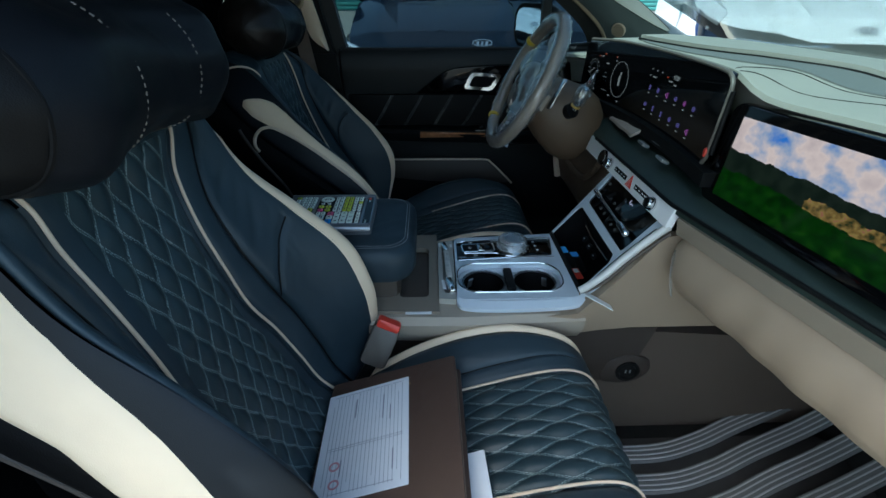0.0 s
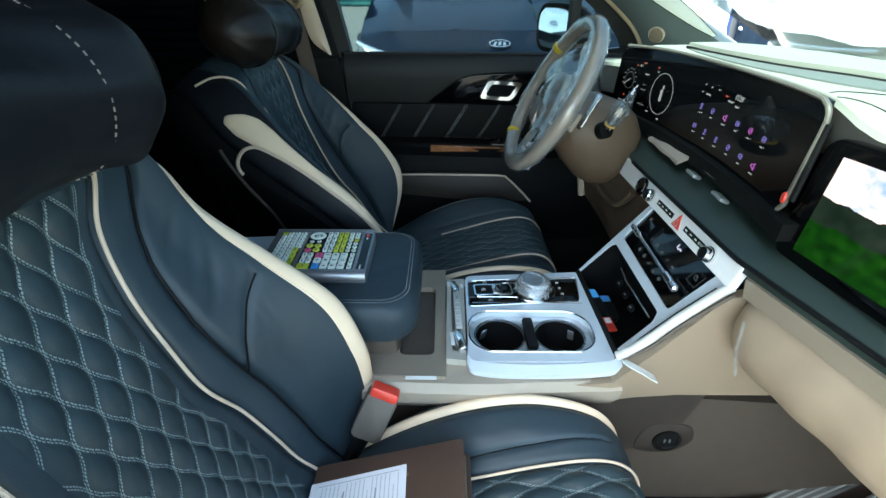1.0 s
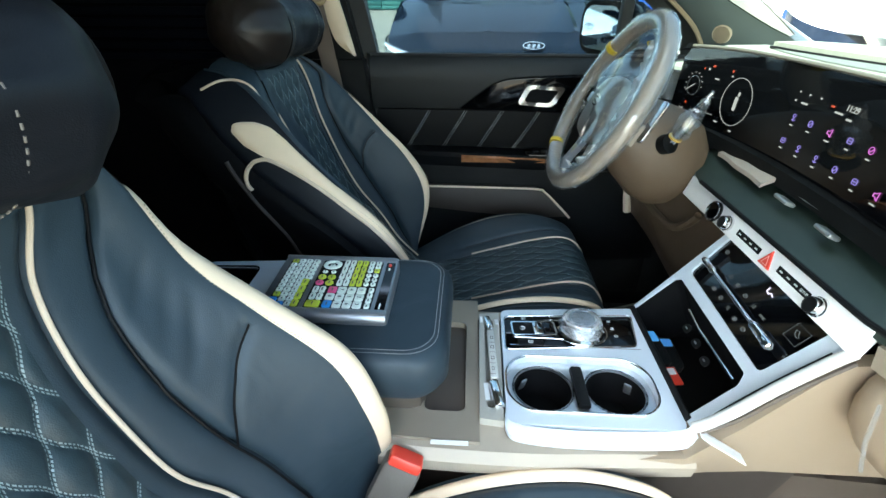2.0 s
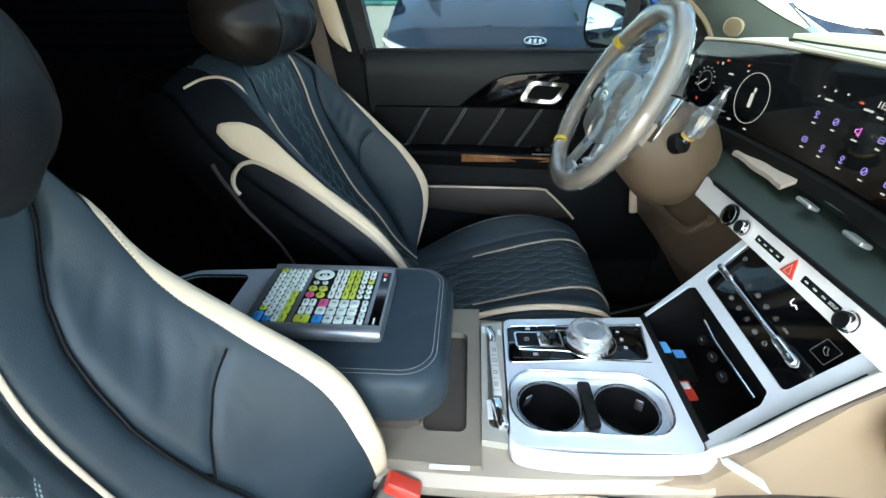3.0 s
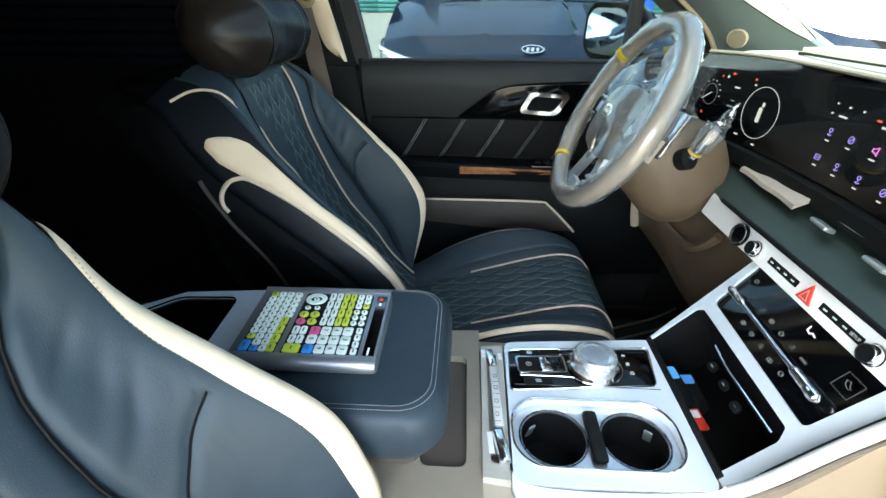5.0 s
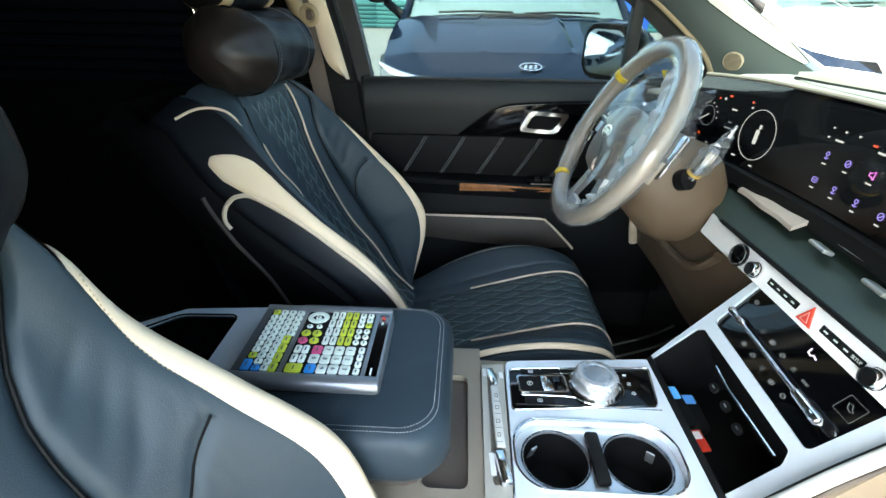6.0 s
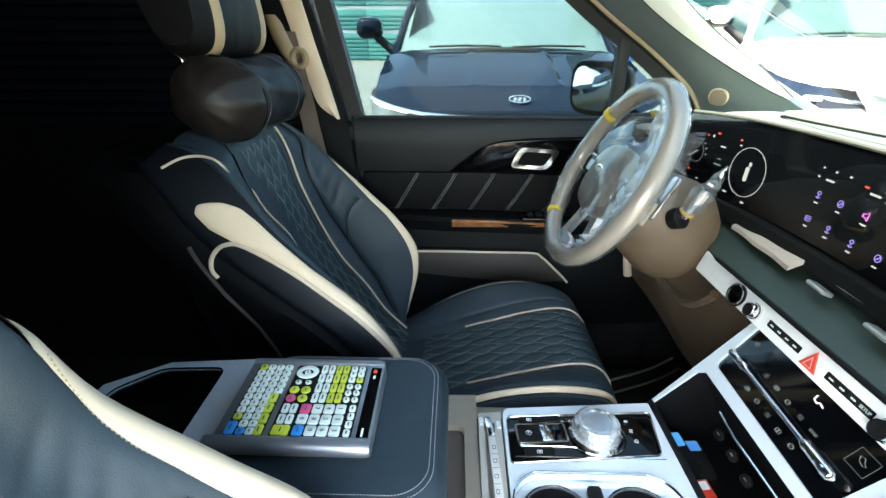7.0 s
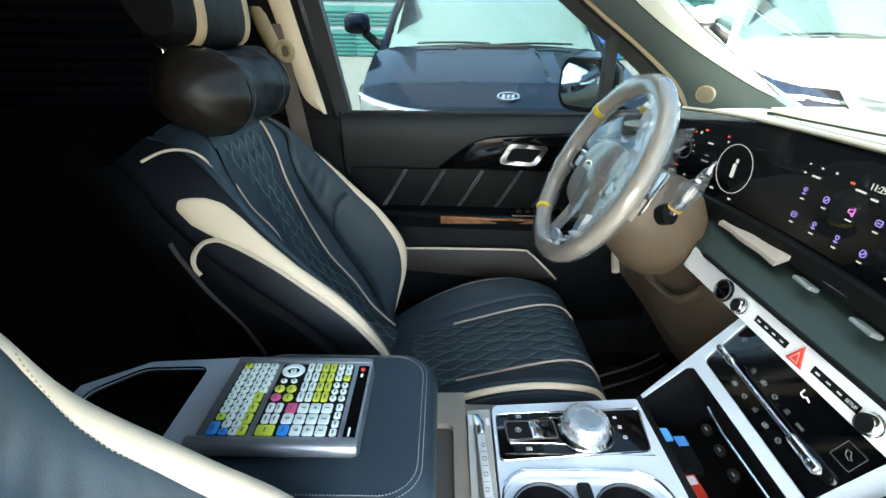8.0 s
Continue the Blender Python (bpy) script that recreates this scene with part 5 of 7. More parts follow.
part("shelf_edge", tube([shelf_bend(0.4405, y, 0.9665) for y in np.linspace(0.26, -0.70, 60)], 0.0038, 8), BLACK_SOFT, dash, "black front edge")
part("band", prism([(0.444, 0.920), (0.438, 0.952), (0.455, 0.954), (0.47, 0.925)], -0.74, -0.185, steps=20, bend=bend), TAUPE, dash, "taupe trim band")
roll = [(0.462, 0.925), (0.446, 0.918), (0.434, 0.898), (0.430, 0.870), (0.434, 0.842), (0.448, 0.818), (0.475, 0.803), (0.54, 0.80), (0.56, 0.91)]
def roll_bend(x, y, z):
    e = max(0.0, 1 - (-(y + 0.175)) / 0.045)
    w = 0.0022 * math.sin(60 * y + 9 * z) * math.sin(23 * y)
    return (x + recede(y) + 0.03 * e * e + w, y, z + 0.5 * w)
part("knee_roll", prism(roll, -0.74, -0.178, steps=70, bend=roll_bend), BEIGE, dash, "padded beige knee roll in clear wrap")
part("roll_wrap", tube([(0.425, -0.235, 0.915), (0.4225, -0.245, 0.87), (0.432, -0.25, 0.83)], 0.0022, 6), FILM, dash)
gl = part("glove_box", prism([(0.468, 0.806), (0.478, 0.788), (0.500, 0.776), (0.560, 0.778), (0.66, 0.785), (0.66, 0.80)], -0.74, -0.200, 0.003, steps=14, bend=lambda x, y, z: (x + 1.25 * recede(y) + 0.006, y, z)), TAUPE, dash, "taupe glove box lid")
part("glove_seam", prism([(0.486, 0.7825), (0.485, 0.785), (0.49, 0.785), (0.49, 0.7825)], -0.70, -0.24, steps=14, bend=lambda x, y, z: (x + 1.25 * recede(y) + 0.006, y, z)), BLACK_SOFT, gl)
part("glove_edge", prism([(0.471, 0.795), (0.469, 0.798), (0.476, 0.798), (0.476, 0.795)], -0.68, -0.30, steps=14, bend=lambda x, y, z: (x + 1.25 * recede(y) + 0.006, y, z)), CHROME, gl)

# strip of controls
sm = axes((0.440, 0.0, 0.945), (0, -1, 0), (0.30, 0, 0.95))
strip_part = part("control_strip", slab(rounded(0.472, 0.040, 0.004, 3, -0.062, 0.0), sm @ Matrix.Translation((0, 0, 0.004)), 0.014, 0.0015), FILM_WHITE, dash, "pale control strip under protective film")
for u, r, h in ((-0.174, 0.0165, 0.006), (-0.126, 0.0115, 0.014), (0.106, 0.0120, 0.015)):
    kb = part("knob", lathe([(r * 1.12, 0.0), (r * 1.12, 0.004), (r, 0.005), (r, h * 0.8), (r * 0.9, h), (r * 0.82, h), (r * 0.8, h * 0.92), (0.0, h * 0.9)], 36, sm @ Matrix.Translation((u, -0.003, 0.004))), CHROME if r < 0.016 else PIANO, strip_part, "chrome knob" if r < 0.016 else "dark start button with silver ring")
    part("knob_face", lathe([(0.0, 0.0005), (r * 0.78, 0.0005), (r * 0.78, -0.001)], 30, sm @ Matrix.Translation((u, -0.003, 0.004 + h * 0.92))), BLACK_SOFT if r < 0.016 else SCREEN, kb)
    if r > 0.016:
        part("ring", tube([sm @ Vector((u + r * math.cos(a), -0.003 + r * math.sin(a), 0.004 + h)) for a in np.linspace(0, 2 * math.pi, 40, endpoint=False)], 0.0014, 6, True), CHROME, kb)
for u0, n, w in ((-0.094, 4, 0.0158), (0.018, 4, 0.0166)):
    slot = part("button_row", slab(rounded(n * w + 0.003, 0.0100, 0.001, 2, u0 + n * w / 2, -0.002), sm @ Matrix.Translation((0, 0, 0.0046)), 0.002), PIANO, strip_part)
    for k in range(n):
        part("button", slab(rounded(w - 0.0003, 0.0086, 0.0006, 2, u0 + w * (k + 0.5), -0.002), sm @ Matrix.Translation((0, 0, 0.0056)), 0.002, 0.0004), BLACK_SOFT, slot)
        if u0 > 0 and k == 3:
            lettering("SETUP", sm @ pose(u0 + w * (k + 0.5), -0.002, 0.0058), 0.0055, WHITE_PLASTIC, slot)
        else:
            part("mark", slab(rounded(w * 0.42, 0.0022, 0.0004, 1, u0 + w * (k + 0.5), -0.002), sm @ Matrix.Translation((0, 0, 0.0059)), 0.0003), WHITE_PLASTIC, slot)
hz = part("hazard_button", slab([(-0.0135, -0.0135), (0.0135, -0.0135), (0.0, 0.0125)], sm @ Matrix.Translation((-0.008, 0, 0.0065)), 0.004, 0.001), RED_PLASTIC, strip_part, "red triangular hazard button")
part("hazard_mark", frame_plate([(-0.0072, -0.0105), (0.0072, -0.0105), (0.0, 0.0045)], [[(-0.0056, -0.0096), (0.0056, -0.0096), (0.0, 0.0022)]], sm @ Matrix.Translation((-0.008, 0, 0.0069)), 0.0004), mat("pale_red_mark", (0.85, 0.38, 0.32), 0.5, bump=0), hz)

# wide curved display housing over the shelf
def face(y, z):
    """Point on the display glass."""
    return Vector((0.520 - 0.30 * (y - 0.17) ** 2 + 0.06 * (z - 1.05), y, z))


def face_axes(y, z, lift=0.0012):
    o = face(y, z)
    u = (face(y - 0.01, z) - face(y + 0.01, z)).normalized()
    v = (face(y, z + 0.01) - face(y, z - 0.01)).normalized()
    m = axes(o, u, v)
    m.translation = Vector(m.translation) + Vector(m.col[2][:3]) * lift
    return m


disp = thing("dash_display", (0.53, 0.17, 1.0), "wide curved dark glass instrument and navigation display on the dash", "display")
ys = np.linspace(-0.140, 0.56, 44)
rings = []
for y in ys:
    d = min(y + 0.140, 0.56 - y)
    c = 0.022 - math.sqrt(max(0, 0.022 ** 2 - max(0, 0.022 - d) ** 2))
    zt = lip(max(y, -0.12)) - 0.006 - c
    zb = 1.032 + c - 0.02 * max(0, y - 0.3)
    a, b = face(y, zb), face(y, zt)
    rings.append([a, (a + b) / 2, b, b + Vector((0.012 - 0.45 * c, 0, 0.002 - 0.1 * c)), a + Vector((0.012 - 0.45 * c, 0, -0.002 + 0.1 * c))])
part("glass", loft(rings), SCREEN, disp, "dark curved display glass")
edge = [face(y, lip(max(y, -0.12)) - 0.004) + Vector((-0.001, 0, 0)) for y in np.linspace(0.54, -0.118, 30)]
edge += [face(-0.131, 1.179), face(-0.139, 1.172), face(-0.143, 1.162), face(-0.143, 1.14), face(-0.140, 1.09), face(-0.137, 1.045), face(-0.128, 1.034)]
part("bezel", tube([tuple(p) for p in edge], 0.0038, 8), RIM_BEIGE, disp, "grey-beige rim")
part("side_edge", tube([tuple(face(-0.1475, z) + Vector((0.002, 0, 0))) for z in (1.16, 1.12, 1.08, 1.055)], 0.0042, 8), BLACK_SOFT, disp)
part("red_tab", lathe([(0.0, 0.004), (0.006, 0.003), (0.007, 0.0), (0.0, -0.001)], 16, face_axes(-0.139, 1.056, 0.004) @ Matrix.Diagonal((0.7, 1.2, 1, 1))), RED_PLASTIC, disp, "small red tab")
# instrument picture
for (y, z, r) in ((0.502, 1.101, 0.020), (0.357, 1.095, 0.044)):
    ringp = [face_axes(y, z) @ Vector((r * math.cos(a), r * math.sin(a), 0)) for a in np.linspace(0, 2 * math.pi, 48, endpoint=False)]
    part("gauge_ring", tube(ringp, 0.0005 if r > 0.03 else 0.0004, 6, True), ICON_WHITE if r > 0.03 else ICON_DIM, disp)
part("car_icon", slab(rounded(0.009, 0.026, 0.003, 3), face_axes(0.357, 1.092), 0.0004), ICON_WHITE, disp)
part("car_icon_top", slab(rounded(0.006, 0.008, 0.002, 3), face_axes(0.354, 1.110), 0.0004), ICON_WHITE, disp)
part("needle", tube([face_axes(0.502, 1.101, 0.002) @ Vector(p) for p in ((-0.02, -0.012, 0), (0.004, 0.004, 0))], 0.0008, 5), ICON_WHITE, disp)
for k in range(9):
    a = radians(200 - 25 * k)
    part("gauge_tick", slab(rounded(0.0025, 0.002, 0.0005, 1), face_axes(0.502 - 0.027 * math.cos(a), 1.101 + 0.027 * math.sin(a)), 0.0004), ICON_WHITE, disp)
for y, z, w, h, mt in ((0.467, 1.140, 0.005, 0.005, ICON_WHITE), (0.454, 1.147, 0.008, 0.004, ICON_RED), (0.482, 1.139, 0.004, 0.004, ICON_RED), (0.394, 1.146, 0.005, 0.004, ICON_RED), (0.391, 1.137, 0.005, 0.003, ICON_WHITE), (0.434, 1.125, 0.014, 0.003, ICON_WHITE), (0.436, 1.090, 0.020, 0.003, ICON_DIM), (0.435, 1.101, 0.010, 0.002, ICON_DIM),
                       (0.511, 1.064, 0.005, 0.005, ICON_RED), (0.526, 1.049, 0.004, 0.004, ICON_WHITE), (0.517, 1.049, 0.004, 0.004, ICON_WHITE), (0.480, 1.050, 0.004, 0.003, ICON_WHITE), (0.396, 1.048, 0.010, 0.003, ICON_WHITE), (0.344, 1.042, 0.008, 0.003, ICON_WHITE), (0.428, 1.057, 0.030, 0.0006, ICON_WHITE)):
    part("telltale", slab(rounded(w, h, min(w, h) * 0.3, 1), face_axes(y, z), 0.0004), mt, disp)
# menu icons of the navigation half
def menu_icon(y, z, mt, kind):
    m = face_axes(y, z) @ Matrix.Scale(0.72, 4)
    bm = bmesh.new()
    if kind == 0:
        tube([m @ Vector((0.0065 * math.cos(a), 0.0065 * math.sin(a), 0)) for a in np.linspace(0, 2 * math.pi, 18, endpoint=False)], 0.0006, 5, True, bm)
        tube([m @ Vector((-0.003, -0.003, 0)), m @ Vector((0.001, 0.0, 0)), m @ Vector((0.003, 0.003, 0))], 0.0008, 5, bm=bm)
    elif kind == 1:
        tube([m @ Vector(p) for p in ((-0.007, -0.003, 0), (-0.007, 0.003, 0), (-0.002, 0.003, 0), (0.005, 0.008, 0), (0.005, -0.008, 0), (-0.002, -0.003, 0))], 0.0008, 5, True, bm)
    elif kind == 2:
        tube([m @ Vector((x, y, 0)) for x, y in rounded(0.013, 0.010, 0.002, 2)], 0.0006, 5, True, bm)
        tube([m @ Vector((-0.003, 0.0, 0)), m @ Vector((0.003, 0.0, 0))], 0.0008, 5, bm=bm)
    else:
        tube([m @ Vector((0.004 * math.cos(a), 0.004 + 0.0035 * math.sin(a), 0)) for a in np.linspace(0, 2 * math.pi, 14, endpoint=False)], 0.0006, 5, True, bm)
        tube([m @ Vector((0, 0.0005, 0)), m @ Vector((0, -0.004, 0))], 0.0007, 5, bm=bm)
        tube([m @ Vector((-0.005, -0.0045, 0)), m @ Vector((0.0, -0.007, 0)), m @ Vector((0.005, -0.0045, 0))], 0.0007, 5, bm=bm)
    part("menu_icon", bm, mt, disp)
    part("menu_caption", slab(rounded(0.008 if kind != 1 else 0.011, 0.0020, 0.0006, 1), face_axes(y, z - 0.012), 0.0004), ICON_WHITE, disp)
for y, z, mt, kd in ((0.195, 1.105, ICON_VIOLET, 3), (0.153, 1.105, ICON_VIOLET, 0), (0.107, 1.104, ICON_PINK, 1), (0.063, 1.105, ICON_VIOLET, 2), (0.019, 1.105, ICON_PINK, 0), (-0.026, 1.104, ICON_VIOLET, 2),
                      (0.197, 1.067, ICON_VIOLET, 2), (0.155, 1.065, ICON_VIOLET, 3), (0.110, 1.063, ICON_VIOLET, 3), (0.064, 1.063, ICON_VIOLET, 0), (0.019, 1.062, ICON_VIOLET, 2), (-0.026, 1.061, ICON_PINK, 1)):
    menu_icon(y, z, mt, kd)
lettering("11:29", face_axes(0.085, 1.142), 0.012, ICON_WHITE, disp, "clock_digits")
for y, z, w, mt in ((0.186, 1.129, 0.016, ICON_WHITE), (0.208, 1.130, 0.004, ICON_WHITE), (0.205, 1.144, 0.003, ICON_WHITE), (0.181, 1.143, 0.004, ICON_WHITE), (0.155, 1.143, 0.004, ICON_WHITE), (0.125, 1.138, 0.008, ICON_RED), (0.108, 1.132, 0.018, ICON_WHITE), (0.084, 1.128, 0.012, ICON_WHITE)):
    part("status_mark", slab(rounded(w, 0.0028, 0.0008, 1), face_axes(y, z), 0.0004), mt, disp)
# flap of the hidden vent and the slim silver vent line with two tabs
part("vent_flap", prism([(0.472, 0.998), (0.473, 1.005), (0.500, 1.019), (0.505, 1.014)], 0.155, 0.325, 0.001, steps=8, bend=lambda x, y, z: (x + 0.012 + 0.05 * (y - 0.15) + 0.002 * math.sin(70 * y), y, z)), mat("greyed_beige_flap", (0.36, 0.30, 0.26), 0.5, bump=0.15), dash, "pale beige vent flap standing open")
part("vent_line", tube([(0.508, 0.15, 1.010), (0.500, 0.0, 1.011), (0.487, -0.16, 1.016)], 0.0026, 8), SATIN, dash, "slim silver vent line")
part("vent_slot", prism([(0.500, 1.004), (0.500, 1.030), (0.53, 1.030), (0.53, 1.004)], -0.17, 0.44, steps=10, bend=lambda x, y, z: (x - 0.25 * (y - 0.17) ** 2 + 0.004, y, z)), BLACK_SOFT, dash)
for y in (0.098, -0.010):
    part("vent_tab", box((0.484 + 0.06 * y, y, 1.000), (0.018, 0.037, 0.007), 0.0028, pose(0, 0, 0, 0, 20, -5)), mat("bright_satin_tab", (0.55, 0.57, 0.57), 0.30, 0.8, bump=0.0) if y > 0 else bpy.data.materials["bright_satin_tab"], dash, "bright silver vent tab")

# second display before the passenger
def landscape_screen():
    m, n, l, b = shader("landscape_picture")
    uv = n.new("ShaderNodeUVMap")
    sep = n.new("ShaderNodeSeparateXYZ")
    l.new(uv.outputs[0], sep.inputs[0])
    def tex(scale, detail, seed):
        mp = n.new("ShaderNodeMapping")
        mp.inputs["Scale"].default_value = (2.4, 1, 1)
        mp.inputs["Location"].default_value = (seed, seed * 0.7, 0)
        t = n.new("ShaderNodeTexNoise")
        t.inputs["Scale"].default_value, t.inputs["Detail"].default_value = scale, detail
        l.new(uv.outputs[0], mp.inputs[0])
        l.new(mp.outputs[0], t.inputs["Vector"])
        return t.outputs[0]
    def ramp(sock, stops):
        r = n.new("ShaderNodeValToRGB")
        while len(r.color_ramp.elements) > 1:
            r.color_ramp.elements.remove(r.color_ramp.elements[-1])
        r.color_ramp.elements[0].position, r.color_ramp.elements[0].color = stops[0][0], (*stops[0][1], 1)
        for pos, c in stops[1:]:
            r.color_ramp.elements.new(pos).color = (*c, 1)
        l.new(sock, r.inputs[0])
        return r.outputs[0]
    def op(kind, a, bb):
        q = n.new("ShaderNodeMath")
        q.operation = kind
        for i, v in enumerate((a, bb)):
            if isinstance(v, (int, float)):
                q.inputs[i].default_value = v
            else:
                l.new(v, q.inputs[i])
        return q.outputs[0]
    def mixc(f, a, bb):
        q = n.new("ShaderNodeMix")
        q.data_type = "RGBA"
        l.new(f, q.inputs[0])
        l.new(a, q.inputs[6])
        l.new(bb, q.inputs[7])
        return q.outputs[2]
    clouds = ramp(tex(2.6, 6, 1.3), [(0.36, (0.06, 0.22, 0.75)), (0.44, (0.40, 0.46, 0.68)), (0.54, (0.95, 0.72, 0.70)), (0.75, (0.55, 0.42, 0.46))])
    grass = ramp(tex(9, 5, 4.1), [(0.30, (0.001, 0.010, 0.0008)), (0.55, (0.004, 0.032, 0.0016)), (0.75, (0.012, 0.055, 0.003))])
    town = ramp(tex(14, 3, 7.7), [(0.35, (0.02, 0.03, 0.01)), (0.50, (0.22, 0.13, 0.04)), (0.60, (0.30, 0.20, 0.06)), (0.68, (0.34, 0.12, 0.08)), (0.78, (0.45, 0.40, 0.36))])
    wob = op("MULTIPLY", op("SUBTRACT", tex(4, 3, 2.2), 0.5), 0.16)
    h = op("ADD", sep.outputs[1], wob)
    line = op("SUBTRACT", 0.62, op("MULTIPLY", sep.outputs[0], 0.10))
    low = op("LESS_THAN", h, line)
    mid = op("LESS_THAN", h, op("SUBTRACT", line, 0.24))
    hill = ramp(tex(6, 4, 9.9), [(0.3, (0.004, 0.009, 0.006)), (0.7, (0.014, 0.022, 0.015))])
    right = op("GREATER_THAN", op("ADD", sep.outputs[0], wob), 0.45)
    c1 = mixc(op("MULTIPLY", op("LESS_THAN", h, op("SUBTRACT", line, 0.12)), right), hill, town)
    c2 = mixc(low, clouds, c1)
    c3 = mixc(mid, c2, grass)
    l.new(c3, b.inputs["Emission Color"])
    b.inputs["Emission Strength"].default_value = 0.16
    b.inputs["Base Color"].default_value = (0.002, 0.002, 0.002, 1)
    b.inputs["Specular IOR Level"].default_value = 0.3
    b.inputs["Roughness"].default_value = 0.08
    return m


tab = thing("passenger_display", (0.5, -0.4, 0.985), "black flat passenger display showing a green landscape under clouds", "display")
tm_ = axes((0.490, -0.147, 0.977), (0.068, -0.997, 0.031), (0.132, -0.035, 0.991))
part("housing", slab(rounded(0.44, 0.170, 0.022, 5, 0.22, 0.085), tm_, 0.035, 0.006), PIANO, tab)
bm = bmesh.new()
lay = bm.loops.layers.uv.new("UVMap")
vs = [bm.verts.new(tm_ @ Vector(p)) for p in ((0.034, 0.020, 0.0008), (0.420, 0.020, 0.0008), (0.420, 0.150, 0.0008), (0.034, 0.150, 0.0008))]
f = bm.faces.new(vs)
for lp, c in zip(f.loops, ((0, 0), (1, 0), (1, 1), (0, 1))):
    lp[lay].uv = c
part("picture", bm, landscape_screen(), tab, "lit landscape picture", flat=True)

# ---- driver's side of the dash ----
kp = thing("knee_panel", (0.5, 0.45, 0.6), "taupe lower dash panel under the steering column", "dash panel")
rows = []
for y in np.linspace(0.135, 0.74, 26):
    k = math.exp(-((y - 0.372) / 0.12) ** 2)
    e = max(0.0, (0.22 - y) / 0.09)
    rows.append([(0.50 + 0.02 * e, y, 0.965 - 0.03 * k), (0.475 + 0.03 * e, y, 0.90 - 0.05 * k), (0.470 + 0.03 * e, y, 0.80 - 0.06 * k), (0.500 + 0.03 * e, y, 0.69 - 0.02 * k), (0.56, y, 0.62), (0.62, y, 0.60), (0.64, y, 0.95)])
part("panel", loft(rows), BROWN_TAUPE, kp)
part("hole_lip", tube(curve([(0.468, 0.56, 0.80), (0.462, 0.493, 0.806), (0.458, 0.42, 0.812), (0.456, 0.345, 0.826), (0.458, 0.30, 0.855), (0.464, 0.274, 0.888)], 30), 0.009, 8), BROWN_TAUPE, kp)
part("side_post", tube(curve([(0.47, 0.715, 0.80), (0.48, 0.72, 0.74), (0.49, 0.722, 0.69)], 14), 0.012, 8), PIPING, kp, "beige dash end edge")

WC, WT = Vector((0.262, 0.370, 1.086)), 0.47
w_up = Vector((math.sin(WT), 0, math.cos(WT)))
wm = axes(WC, (0, -1, 0), w_up)                         # own z looks at the driver
col = thing("steering_column", (0.42, 0.37, 0.9), "taupe steering column cover with a film-wrapped stalk", "steering column")
rows = []
for d, r, sq in ((0.035, 0.052, 1.0), (0.06, 0.064, 1.05), (0.10, 0.074, 1.15), (0.16, 0.080, 1.25), (0.20, 0.074, 1.3), (0.23, 0.060, 1.3)):
    rows.append([wm @ Vector((r * math.cos(a), r * sq * math.sin(a) - 0.018 - 0.12 * (d - 0.035), -d)) for a in np.linspace(0, 2 * math.pi, 36, endpoint=False)])
part("cover", loft(rows), BROWN_TAUPE, col)
part("stalk_socket", lathe([(0.019, -0.012), (0.019, 0.006), (0.013, 0.008), (0.0, 0.008)], 24, axes((0.374, 0.290, 1.030), (0.9, 0.3, -0.3), (0.2, 0.5, 0.8))), BLACK_SOFT, col)
a0 = Vector((0.378, 0.285, 1.035))
tip = Vector((0.402, 0.258, 1.108))
part("stalk", tube([a0, a0 + (tip - a0) * 0.35, a0 + (tip - a0) * 0.75], [0.008, 0.011, 0.009], 12), CHROME, col, "chrome-ended stalk")
bagp = [a0 + (tip - a0) * k for k in (0.12, 0.35, 0.6, 0.85, 1.1, 1.35)]
bag_r = [0.0125, 0.019, 0.020, 0.013, 0.008, 0.002]
bm = tube(curve([tuple(p) for p in bagp], 22), list(np.interp(np.linspace(0, 5, 22), range(6), bag_r)), 10)
for v in bm.verts:
    q = noise.noise(v.co * 70) * 0.005
    v.co += Vector((q, noise.noise(v.co * 65 + Vector((3, 1, 2))) * 0.005, -q))
part("stalk_film", bm, FILM, col, "crumpled clear film", sharp=15)
part("stalk_band", tube([a0 + (tip - a0) * 0.10, a0 + (tip - a0) * 0.14], 0.0128, 14), mat("orange_tape", (0.50, 0.30, 0.06), 0.5, bump=0.1), col)

wheel = thing("steering_wheel", tuple(WC), "taupe leather steering wheel wrapped in clear plastic with yellow tape", "steering wheel")
RIM = 0.1705
def rim_pt(a, r=RIM, h=0.0):
    return wm @ Vector((r * math.cos(a), r * math.sin(a), h))
part("rim", tube([rim_pt(a) for a in np.linspace(0, 2 * math.pi, 90, endpoint=False)], 0.0155, 16, True), leather("taupe_wheel_leather", (0.29, 0.225, 0.165), 0.36), wheel, "taupe leather rim")
hub = []
for h, s in ((-0.045, 0.80), (-0.02, 0.95), (0.0, 1.0), (0.010, 0.97), (0.020, 0.86), (0.025, 0.62), (0.027, 0.30), (0.0275, 0.05)):
    hub.append([wm @ Vector((0.076 * s * math.copysign(abs(math.cos(a)) ** 0.75, math.cos(a)), -0.010 + 0.070 * s * math.copysign(abs(math.sin(a)) ** 0.8, math.sin(a)), h - 0.012)) for a in np.linspace(0, 2 * math.pi, 44, endpoint=False)])
part("hub", loft(hub), mat("taupe_hub", (0.16, 0.135, 0.112), 0.5, bump=0.25, bscale=1200), wheel, "taupe airbag cover")
emb = wm @ Matrix.Translation((0, 0.0, 0.0175))
